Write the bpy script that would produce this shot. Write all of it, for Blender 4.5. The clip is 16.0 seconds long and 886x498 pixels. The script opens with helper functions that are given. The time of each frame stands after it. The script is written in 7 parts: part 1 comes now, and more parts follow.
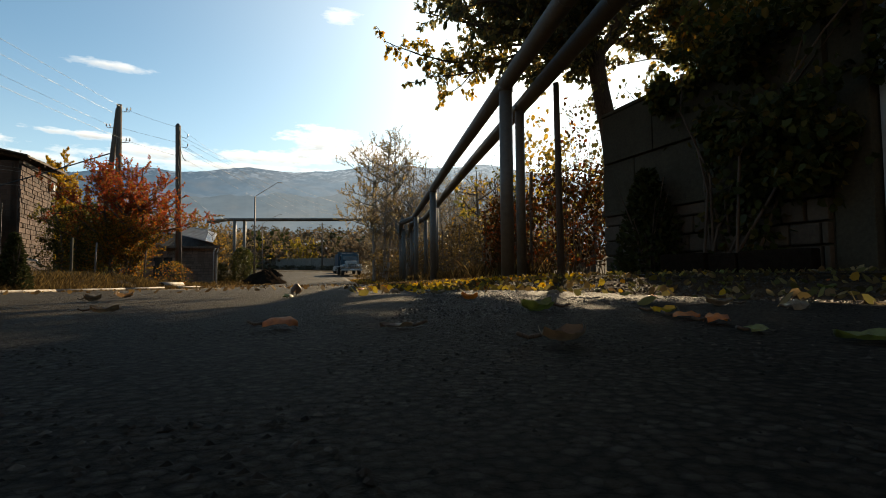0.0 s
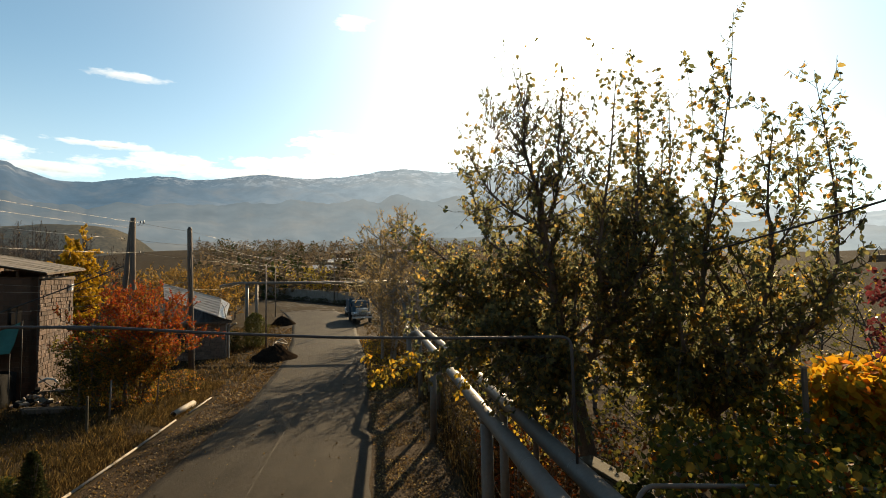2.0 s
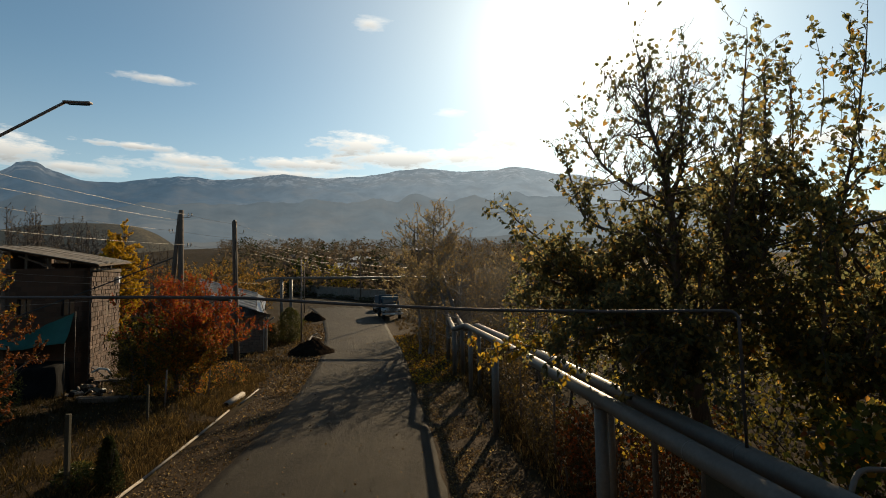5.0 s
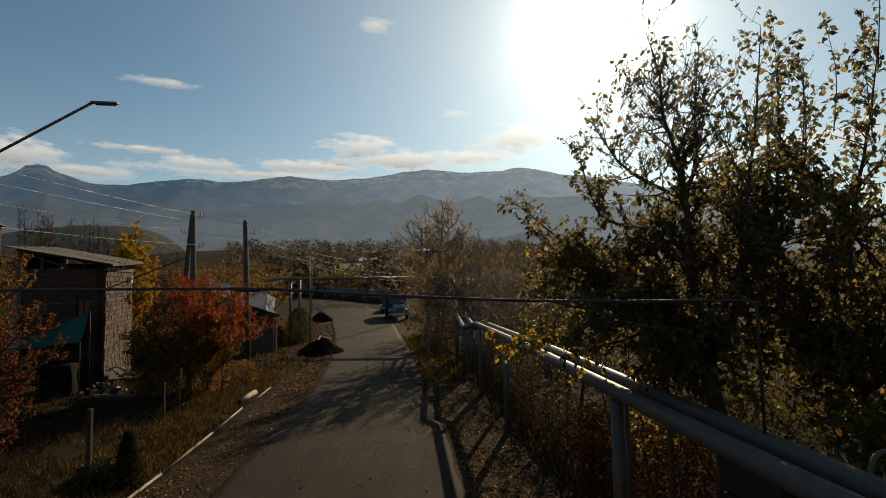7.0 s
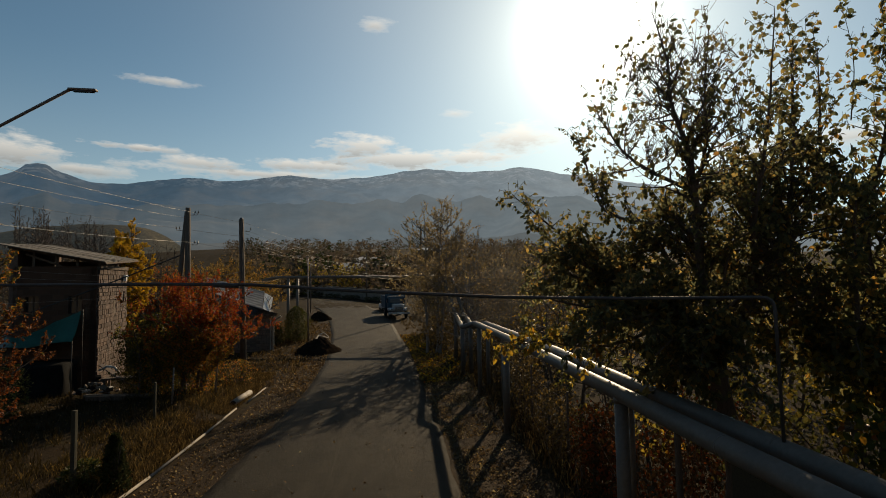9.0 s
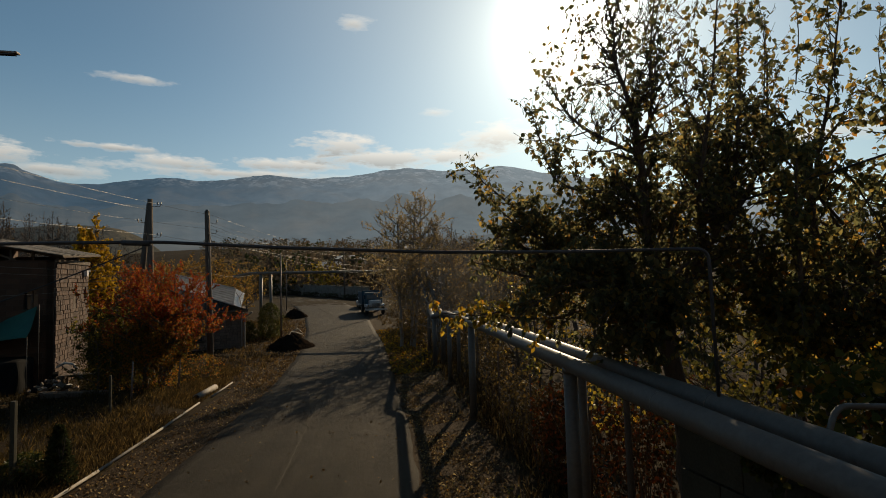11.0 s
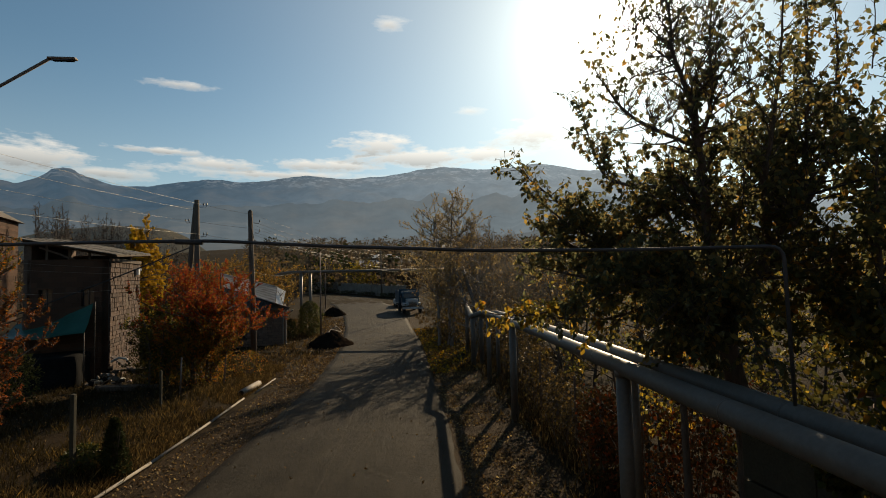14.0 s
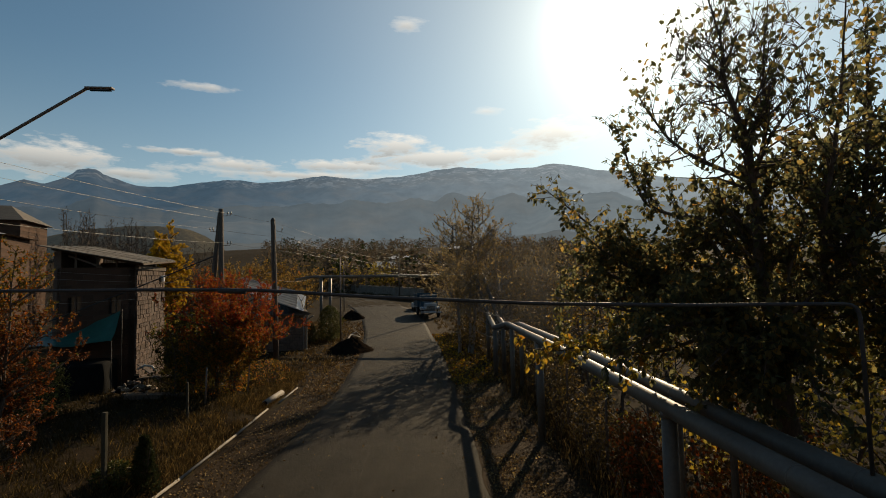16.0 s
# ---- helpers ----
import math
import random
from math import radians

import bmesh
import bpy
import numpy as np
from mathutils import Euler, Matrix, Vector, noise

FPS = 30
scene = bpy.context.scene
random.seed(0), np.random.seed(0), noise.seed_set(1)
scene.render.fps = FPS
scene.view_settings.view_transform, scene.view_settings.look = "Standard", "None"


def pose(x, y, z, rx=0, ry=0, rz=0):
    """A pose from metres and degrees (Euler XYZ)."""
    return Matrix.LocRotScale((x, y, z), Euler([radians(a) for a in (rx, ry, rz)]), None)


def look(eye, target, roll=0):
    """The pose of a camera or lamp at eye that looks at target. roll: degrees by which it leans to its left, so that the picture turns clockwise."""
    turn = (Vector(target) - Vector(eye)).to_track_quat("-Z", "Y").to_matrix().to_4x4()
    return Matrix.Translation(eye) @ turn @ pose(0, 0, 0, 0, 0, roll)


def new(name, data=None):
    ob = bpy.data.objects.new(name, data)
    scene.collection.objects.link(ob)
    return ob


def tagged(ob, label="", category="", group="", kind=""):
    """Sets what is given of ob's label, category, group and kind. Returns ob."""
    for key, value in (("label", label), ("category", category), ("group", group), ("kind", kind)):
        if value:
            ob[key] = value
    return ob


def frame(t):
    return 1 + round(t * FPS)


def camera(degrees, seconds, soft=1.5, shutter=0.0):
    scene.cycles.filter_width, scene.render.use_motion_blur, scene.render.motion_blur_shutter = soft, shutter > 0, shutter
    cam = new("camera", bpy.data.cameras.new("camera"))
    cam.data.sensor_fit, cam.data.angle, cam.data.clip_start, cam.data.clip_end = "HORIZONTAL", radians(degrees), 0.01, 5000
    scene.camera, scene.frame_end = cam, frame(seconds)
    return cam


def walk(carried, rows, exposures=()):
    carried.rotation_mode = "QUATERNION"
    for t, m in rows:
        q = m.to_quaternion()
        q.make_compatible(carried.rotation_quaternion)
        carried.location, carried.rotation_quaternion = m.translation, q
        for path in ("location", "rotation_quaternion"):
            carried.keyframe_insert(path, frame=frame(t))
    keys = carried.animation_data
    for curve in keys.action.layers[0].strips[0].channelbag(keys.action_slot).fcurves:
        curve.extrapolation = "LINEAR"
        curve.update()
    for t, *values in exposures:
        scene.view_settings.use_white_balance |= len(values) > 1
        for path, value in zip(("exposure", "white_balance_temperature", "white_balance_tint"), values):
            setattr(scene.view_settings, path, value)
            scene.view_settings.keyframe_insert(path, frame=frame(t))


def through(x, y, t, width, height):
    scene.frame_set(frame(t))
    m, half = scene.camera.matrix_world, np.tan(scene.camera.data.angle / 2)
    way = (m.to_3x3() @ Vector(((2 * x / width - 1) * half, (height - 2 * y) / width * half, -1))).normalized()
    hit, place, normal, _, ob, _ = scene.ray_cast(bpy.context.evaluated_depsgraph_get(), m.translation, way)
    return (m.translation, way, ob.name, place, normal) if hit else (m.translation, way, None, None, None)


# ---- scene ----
cam = camera(83.0, 16.0, soft=0.95)
PATH = [
    (0, (-0.328, 0.308, 0.064), (-0.286, 2.305, 0.164), -0.4),
    (0.5, (-0.15, 0.24, 0.52), (-0.113, 2.237, 0.622), -0.5),
    (1, (0.073, -0.02, 1.9), (0.109, 1.977, 2.003), -0.75),
    (1.5, (0.254, -0.251, 3.84), (0.259, 1.746, 3.948), -0.9),
    (2, (0.18, -0.33, 4.937), (0.168, 1.666, 5.052), -1.0),
    (2.5, (0.002, -0.209, 5.242), (-0.021, 1.788, 5.355), -0.9),
    (3, (-0.163, -0.042, 5.189), (-0.198, 1.954, 5.305), -0.8),
    (3.5, (-0.323, 0.09, 5.05), (-0.373, 2.087, 5.164), -0.9),
    (4, (-0.643, 0.111, 4.9), (-0.706, 2.107, 5.011), -0.9),
    (4.5, (-1.0, 0.045, 4.758), (-1.073, 2.041, 4.869), -0.9),
    (5, (-1.206, -0.022, 4.654), (-1.289, 1.973, 4.767), -0.8),
    (7.5, (-1.411, -0.188, 4.547), (-1.519, 1.806, 4.665), -0.9),
    (8, (-1.432, -0.062, 4.535), (-1.543, 1.931, 4.652), -0.8),
    (10.5, (-0.983, 0.427, 4.285), (-1.036, 2.423, 4.397), -1.3),
    (11, (-0.853, 0.477, 4.092), (-0.883, 2.473, 4.202), -1.5),
    (11.5, (-0.8, 0.527, 3.946), (-0.83, 2.524, 4.056), -1.6),
    (12, (-0.772, 0.557, 3.834), (-0.81, 2.554, 3.941), -1.6),
    (12.5, (-0.798, 0.583, 3.764), (-0.844, 2.58, 3.869), -1.7),
    (13, (-0.839, 0.609, 3.825), (-0.923, 2.604, 3.93), -1.6),
    (13.5, (-0.92, 0.61, 3.985), (-1.059, 2.603, 4.093), -1.5),
    (14, (-1.002, 0.622, 4.099), (-1.173, 2.612, 4.208), -1.4),
    (14.5, (-1.075, 0.654, 4.225), (-1.274, 2.641, 4.335), -1.3),
    (15, (-1.146, 0.692, 4.314), (-1.364, 2.677, 4.424), -1.3),
    (15.5, (-1.238, 0.726, 4.421), (-1.467, 2.71, 4.531), -1.2),
    (16, (-1.296, 0.733, 4.561), (-1.531, 2.716, 4.672), -1.1),
]
EXPOSURE = [(0, 1.0, 7300, 10), (0.5, 1.15, 7400, 10), (1.0, 1.31, 7700, 10), (1.5, 1.3, 7800, 10), (2.5, 1.1, 7700, 10), (3.5, 0.76, 7500, 10), (5.0, 0.47, 7300, 10), (7.5, 0.03, 7200, 10), (10.5, 0.02, 7200, 10), (12.5, 0.16, 7150, 10), (14, 0.26, 7200, 10), (16, 0.1, 7200, 10)]
AIR = 0.50      # glow strength of the haze painted onto far slopes
walk(cam, [(t, look(eye, target, roll)) for t, eye, target, roll in PATH], EXPOSURE)
# ---------- light ----------
SUN_AZ, SUN_EL = 14.6, 25.9          # degrees: to the right of +y, above the horizon
sun_way = Vector((math.sin(radians(SUN_AZ)) * math.cos(radians(SUN_EL)), math.cos(radians(SUN_AZ)) * math.cos(radians(SUN_EL)), math.sin(radians(SUN_EL))))
sun_data = bpy.data.lights.new("sun", "SUN")
sun_data.energy, sun_data.angle, sun_data.color = 4.5, radians(0.55), (1.0, 0.81, 0.56)
sun_lamp = new("sun", sun_data)
sun_lamp.matrix_world = look(sun_way * 50, (0, 0, 0))


def build_sky():
    world = bpy.data.worlds.new("sky")
    scene.world = world
    world.use_nodes = True
    nt = world.node_tree
    nt.nodes.clear()
    N, L = nt.nodes.new, nt.links.new

    def val(op, a, b=None, c=None, clamp=False):
        n = N("ShaderNodeMath")
        n.operation, n.use_clamp = op, clamp
        for i, v in enumerate((a, b, c)):
            if v is None:
                continue
            if isinstance(v, (int, float)):
                n.inputs[i].default_value = v
            else:
                L(v, n.inputs[i])
        return n.outputs[0]

    def mixc(f, a, b):
        n = N("ShaderNodeMix")
        n.data_type = "RGBA"
        for key, v in ((0, f), (6, a), (7, b)):
            if isinstance(v, (int, float, tuple)):
                n.inputs[key].default_value = v
            else:
                L(v, n.inputs[key])
        return n.outputs[2]

    sky = N("ShaderNodeTexSky")
    sky.sky_type, sky.sun_disc = "NISHITA", False
    sky.sun_elevation, sky.sun_rotation = radians(SUN_EL), radians(SUN_AZ)
    sky.altitude, sky.air_density, sky.dust_density, sky.ozone_density = 1500, 1.0, 1.0, 0.5
    tc = N("ShaderNodeTexCoord")
    sep = N("ShaderNodeSeparateXYZ")
    L(tc.outputs["Generated"], sep.inputs[0])
    X, Y, Z = sep.outputs
    az = val("ARCTAN2", X, Y)
    el = val("ARCSINE", Z)
    # uneven cloud edges
    mp = N("ShaderNodeMapping")
    mp.inputs["Scale"].default_value = (1, 1, 3.2)
    L(tc.outputs["Generated"], mp.inputs[0])
    n1 = N("ShaderNodeTexNoise")
    n1.inputs["Scale"].default_value, n1.inputs["Detail"].default_value, n1.inputs["Roughness"].default_value = 11, 7, 0.62
    L(mp.outputs[0], n1.inputs["Vector"])
    n2 = N("ShaderNodeTexNoise")
    n2.inputs["Scale"].default_value, n2.inputs["Detail"].default_value, n2.inputs["Roughness"].default_value = 34, 6, 0.6
    L(mp.outputs[0], n2.inputs["Vector"])
    wob = val("ADD", val("MULTIPLY", val("SUBTRACT", n1.outputs[0], 0.5), 1.9), val("MULTIPLY", val("SUBTRACT", n2.outputs[0], 0.5), 1.5))
    body, shade = None, None
    for a0, e0, wa, we, soft in CLOUDS:
        u = val("DIVIDE", val("SUBTRACT", az, radians(a0)), radians(wa))
        v = val("DIVIDE", val("SUBTRACT", el, radians(e0)), radians(we))
        r = val("SQRT", val("ADD", val("MULTIPLY", u, u), val("MULTIPLY", v, v)))
        m = val("MULTIPLY", val("ADD", val("SUBTRACT", 1.0, r), wob), soft, clamp=True)
        low = val("MULTIPLY", m, val("MULTIPLY_ADD", v, -0.9, 0.5, clamp=True))
        body = m if body is None else val("MAXIMUM", body, m)
        shade = low if shade is None else val("MAXIMUM", shade, low)
    # bright ring of air round the sun
    dot = N("ShaderNodeVectorMath")
    dot.operation = "DOT_PRODUCT"
    L(tc.outputs["Generated"], dot.inputs[0])
    dot.inputs[1].default_value = sun_way
    d = val("MAXIMUM", dot.outputs["Value"], 0.0)
    ring = val("ADD", val("MULTIPLY", val("POWER", d, 420.0), 14.0), val("ADD", val("MULTIPLY", val("POWER", d, 80.0), 1.15), val("MULTIPLY", val("POWER", d, 9.0), 0.78)))
    cloud = mixc(shade, (9.6, 9.5, 9.2, 1), (4.0, 4.2, 4.35, 1))
    air = N("ShaderNodeMix")
    air.data_type, air.blend_type = "RGBA", "MULTIPLY"
    air.inputs[0].default_value = 1.0
    L(sky.outputs[0], air.inputs[6])
    air.inputs[7].default_value = (0.72, 0.98, 1.0, 1)
    dust = val("POWER", val("MULTIPLY_ADD", el, -1 / radians(24), 1.0, clamp=True), 2.0)
    low_air = mixc(val("MULTIPLY", dust, 0.55), air.outputs[2], (6.6, 6.7, 6.4, 1))
    both = mixc(val("MULTIPLY", body, 0.82), low_air, cloud)
    glow = N("ShaderNodeMix")
    glow.data_type, glow.blend_type = "RGBA", "ADD"
    glow.inputs[0].default_value = 1.0
    L(both, glow.inputs[6])
    tint = N("ShaderNodeMix")
    tint.data_type, tint.blend_type = "RGBA", "MULTIPLY"
    tint.inputs[0].default_value = 1.0
    L(ring, tint.inputs[6])
    tint.inputs[7].default_value = (5.0, 4.9, 4.6, 1)
    L(tint.outputs[2], glow.inputs[7])
    bg = N("ShaderNodeBackground")
    bg.inputs[1].default_value = SKY
    L(glow.outputs[2], bg.inputs[0])
    out = N("ShaderNodeOutputWorld")
    L(bg.outputs[0], out.inputs[0])


SKY = 0.077
# clouds: bearing, height, half width, half height (degrees), firmness
CLOUDS = [(-32.8, 19.6, 4.0, 0.5, 1.1), (-10.4, 27.4, 2.0, 0.8, 0.9), (-12.0, 14.7, 4.8, 1.5, 1.7), (-8.1, 13.5, 8.5, 1.3, 1.8), (-0.5, 13.5, 6.5, 1.1, 1.6), (-18.5, 12.5, 7.5, 0.8, 1.5),
          (-28.2, 12.1, 4.4, 0.9, 1.5), (-24, 11.4, 14, 0.7, 1.3), (-34.8, 13.1, 4.0, 0.4, 1.6), (-45.5, 11.5, 6.8, 1.6, 1.7), (-39, 10.6, 5.0, 0.7, 1.2), (-1.4, 18.4, 2.0, 0.5, 0.7), (5.5, 15.4, 5.5, 1.8, 1.2), (35, 12, 14, 1.2, 0.8)]
build_sky()

# ---------- materials ----------


class Nodes:
    """A small wrapper for building one node material."""

    def __init__(self, name):
        self.m = bpy.data.materials.new(name)
        self.m.use_nodes = True
        self.nt = self.m.node_tree
        self.nt.nodes.clear()
        self.out = self.n("ShaderNodeOutputMaterial")
        self.co = self.n("ShaderNodeTexCoord").outputs["Object"]

    def n(self, kind, **inputs):
        node = self.nt.nodes.new(kind)
        for k, v in inputs.items():
            self.put(node.inputs[k.replace("_", " ")], v)
        return node

    def put(self, socket, v):
        if hasattr(v, "is_output"):
            self.nt.links.new(v, socket)
        else:
            socket.default_value = v

    def noise(self, scale, detail=4, rough=0.6, vec=None, stretch=None):
        vec = vec or self.co
        if stretch:
            vec = self.n("ShaderNodeMapping", Vector=vec, Scale=stretch).outputs[0]
        return self.n("ShaderNodeTexNoise", Vector=vec, Scale=scale, Detail=detail, Roughness=rough).outputs[0]

    def ramp(self, fac, stops):
        node = self.n("ShaderNodeValToRGB", Fac=fac)
        cr = node.color_ramp
        while len(cr.elements) < len(stops):
            cr.elements.new(0.5)
        for e, (p, c) in zip(cr.elements, stops):
            e.position, e.color = p, (*c, 1)
        return node.outputs[0]

    def mix(self, f, a, b, how="MIX"):
        node = self.n("ShaderNodeMix")
        node.data_type, node.blend_type = "RGBA", how
        self.put(node.inputs[0], f)
        for i, v in ((6, a), (7, b)):
            self.put(node.inputs[i], (*v, 1) if isinstance(v, tuple) and len(v) == 3 else v)
        return node.outputs[2]

    def math(self, op, a, b=0.0, clamp=False):
        node = self.n("ShaderNodeMath")
        node.operation, node.use_clamp = op, clamp
        self.put(node.inputs[0], a), self.put(node.inputs[1], b)
        return node.outputs[0]

    def bump(self, height, strength=0.4, distance=0.01):
        return self.n("ShaderNodeBump", Height=height, Strength=strength, Distance=distance).outputs[0]

    def done(self, color, rough=0.8, metal=0.0, normal=None, spec=0.5):
        p = self.n("ShaderNodeBsdfPrincipled")
        self.put(p.inputs["Base Color"], (*color, 1) if isinstance(color, tuple) and len(color) == 3 else color)
        self.put(p.inputs["Roughness"], rough)
        self.put(p.inputs["Metallic"], metal)
        self.put(p.inputs["Specular IOR Level"], spec)
        if normal is not None:
            self.put(p.inputs["Normal"], normal)
        self.nt.links.new(p.outputs[0], self.out.inputs[0])
        return self.m


def surface(name, dark, light, grain=30, broad=1.5, rough=0.85, metal=0.0, relief=0.4, depth=0.006, stain=None, stretch=None, per_object=0.0, spec=0.25):
    """A worn surface: broad patches, fine grain, a little relief."""
    s = Nodes(name)
    fine, wide = s.noise(grain, 5, 0.65, stretch=stretch), s.noise(broad, 4, 0.6, stretch=stretch)
    mixed = s.math("ADD", s.math("MULTIPLY", fine, 0.55), s.math("MULTIPLY", wide, 0.45))
    col = s.ramp(mixed, [(0.34, dark), (0.66, light)])
    if stain:
        col = s.mix(s.ramp(s.noise(broad * 2.3, 6, 0.7), [(0.52, (0, 0, 0)), (0.68, (1, 1, 1))]), col, stain)
    if per_object:
        rnd = s.n("ShaderNodeObjectInfo").outputs["Random"]
        col = s.mix(per_object, col, s.ramp(rnd, [(0.0, tuple(c * 0.45 for c in dark)), (0.5, light), (1.0, tuple(min(1, c * 1.5) for c in light))]))
    return s.done(col, s.math("ADD", s.math("MULTIPLY", fine, 0.25), rough - 0.12), metal, s.bump(fine, relief, depth), spec)


def foliage(name, stops, through=0.45, rough=0.45, spec=0.12):
    """Leaves: a hue of its own for each, light shining through."""
    s = Nodes(name)
    rnd = s.n("ShaderNodeNewGeometry").outputs["Random Per Island"]
    col = s.ramp(rnd, stops)
    col = s.mix(s.math("MULTIPLY", s.noise(18, 3), 0.35), col, (0.10, 0.055, 0.02))
    p = s.n("ShaderNodeBsdfPrincipled", Roughness=rough)
    s.put(p.inputs["Base Color"], col)
    p.inputs["Specular IOR Level"].default_value = spec
    t = s.n("ShaderNodeBsdfTranslucent", Color=col)
    mx = s.n("ShaderNodeMixShader", Fac=through)
    s.nt.links.new(p.outputs[0], mx.inputs[1])
    s.nt.links.new(t.outputs[0], mx.inputs[2])
    s.nt.links.new(mx.outputs[0], s.out.inputs[0])
    return s.m


def asphalt_material():
    s = Nodes("asphalt")
    g1, g2, w = s.noise(420, 4, 0.8), s.noise(120, 4, 0.7), s.noise(0.5, 5, 0.6)
    chips = s.n("ShaderNodeTexVoronoi", Vector=s.co, Scale=130.0)
    streak = s.noise(1.0, 5, 0.6, stretch=(1.6, 0.12, 1))
    col = s.ramp(s.math("ADD", s.math("MULTIPLY", g1, 0.55), s.math("MULTIPLY", w, 0.45)), [(0.3, (0.013, 0.011, 0.008)), (0.52, (0.037, 0.031, 0.022)), (0.75, (0.082, 0.069, 0.05))])
    col = s.mix(s.ramp(streak, [(0.45, (0, 0, 0)), (0.75, (0.5, 0.5, 0.5))]), col, (0.066, 0.054, 0.037))
    col = s.mix(s.ramp(chips.outputs["Color"], [(0.55, (0, 0, 0)), (0.95, (0.7, 0.7, 0.7))]), col, (0.09, 0.08, 0.066))
    col = s.mix(s.ramp(chips.outputs["Distance"], [(0.35, (0, 0, 0)), (0.7, (0.8, 0.8, 0.8))]), col, (0.006, 0.0055, 0.005))
    h = s.math("SUBTRACT", s.math("ADD", s.math("MULTIPLY", g1, 0.8), s.math("MULTIPLY", g2, 0.7)), s.math("MULTIPLY", chips.outputs["Distance"], 0.9))
    return s.done(col, 0.72, 0, s.bump(h, 1.0, 0.008), 0.045)


def gravel_material(name, dark, light):
    s = Nodes(name)
    cells = s.n("ShaderNodeTexVoronoi", Vector=s.co, Scale=110.0)
    w = s.noise(1.2, 5, 0.65)
    col = s.mix(0.6, s.ramp(w, [(0.3, dark), (0.7, light)]), s.ramp(cells.outputs["Color"], [(0.1, dark), (0.9, light)]))
    h = s.math("SUBTRACT", s.math("MULTIPLY", s.noise(9, 5), 1.5), cells.outputs["Distance"])
    return s.done(col, 0.9, 0, s.bump(h, 0.8, 0.02), 0.05)


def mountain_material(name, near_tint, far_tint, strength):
    """Far slopes with the haze of deep bright air painted in as glow."""
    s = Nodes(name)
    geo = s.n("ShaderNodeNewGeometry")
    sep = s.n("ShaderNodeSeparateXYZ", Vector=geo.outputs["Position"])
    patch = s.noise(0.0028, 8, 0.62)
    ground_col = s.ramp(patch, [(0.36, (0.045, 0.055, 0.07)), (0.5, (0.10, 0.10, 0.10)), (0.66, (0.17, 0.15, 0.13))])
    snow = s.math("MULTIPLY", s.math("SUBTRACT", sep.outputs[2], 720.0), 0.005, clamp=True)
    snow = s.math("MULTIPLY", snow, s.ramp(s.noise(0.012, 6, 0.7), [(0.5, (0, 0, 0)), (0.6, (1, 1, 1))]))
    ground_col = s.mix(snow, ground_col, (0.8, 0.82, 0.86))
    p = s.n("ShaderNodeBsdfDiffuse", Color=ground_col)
    # haze painted as emission: bluer to the left, whiter below the sun
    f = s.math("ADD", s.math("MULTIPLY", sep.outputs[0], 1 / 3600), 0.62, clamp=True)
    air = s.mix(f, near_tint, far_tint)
    # noise paints dark folds and lit slopes into the haze glow
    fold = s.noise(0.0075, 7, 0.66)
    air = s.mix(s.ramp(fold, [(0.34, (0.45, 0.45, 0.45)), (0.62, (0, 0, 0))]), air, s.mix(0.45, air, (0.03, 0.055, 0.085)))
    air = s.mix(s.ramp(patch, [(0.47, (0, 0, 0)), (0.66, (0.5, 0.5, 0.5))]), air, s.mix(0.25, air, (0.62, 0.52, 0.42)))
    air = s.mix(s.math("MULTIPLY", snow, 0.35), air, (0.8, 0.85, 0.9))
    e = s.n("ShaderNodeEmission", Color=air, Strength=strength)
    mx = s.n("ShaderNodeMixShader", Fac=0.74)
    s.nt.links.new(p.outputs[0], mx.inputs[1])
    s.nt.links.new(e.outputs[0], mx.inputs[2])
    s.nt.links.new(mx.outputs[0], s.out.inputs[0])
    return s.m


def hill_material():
    """Grassy slope with a thin veil of bright air painted in as glow."""
    s = Nodes("hill_grass_with_haze")
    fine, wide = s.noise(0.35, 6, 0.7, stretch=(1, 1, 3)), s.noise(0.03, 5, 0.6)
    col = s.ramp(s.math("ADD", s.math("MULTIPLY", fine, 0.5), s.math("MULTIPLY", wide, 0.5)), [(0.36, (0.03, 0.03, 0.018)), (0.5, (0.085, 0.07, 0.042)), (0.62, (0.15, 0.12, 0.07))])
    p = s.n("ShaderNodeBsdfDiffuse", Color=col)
    # blue-grey emission stands in for haze before the slope
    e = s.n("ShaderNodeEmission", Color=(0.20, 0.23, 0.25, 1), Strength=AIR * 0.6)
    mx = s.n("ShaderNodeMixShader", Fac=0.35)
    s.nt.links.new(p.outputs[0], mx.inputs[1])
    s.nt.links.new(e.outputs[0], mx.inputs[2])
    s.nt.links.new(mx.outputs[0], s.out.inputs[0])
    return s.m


def glass_material():
    s = Nodes("dark_window_glass")
    return s.done((0.02, 0.025, 0.03), 0.06, 0, None, 0.6)


ASPHALT = asphalt_material()
GRAVEL = gravel_material("gravel", (0.02, 0.0138, 0.0082), (0.08, 0.055, 0.033))
SHOULDER = gravel_material("dusty_shoulder", (0.02, 0.0132, 0.0078), (0.06, 0.041, 0.024))
SOIL = surface("soil", (0.010, 0.007, 0.0045), (0.036, 0.025, 0.014), 14, 0.35, 0.95, relief=0.9, depth=0.03, stain=(0.04, 0.032, 0.015), spec=0.03)
# earth darkened for heaps seen against the light and the shaded kerb
DIRT = surface("fresh_earth_shade_dark", (0.008, 0.006, 0.0045), (0.024, 0.017, 0.012), 22, 2.0, 0.95, relief=1.0, depth=0.03, spec=0.0)
STONE = surface("tuff_stone", (0.034, 0.022, 0.017), (0.105, 0.069, 0.053), 26, 2.0, 0.9, relief=0.8, depth=0.014, per_object=0.45, stain=(0.07, 0.055, 0.048))
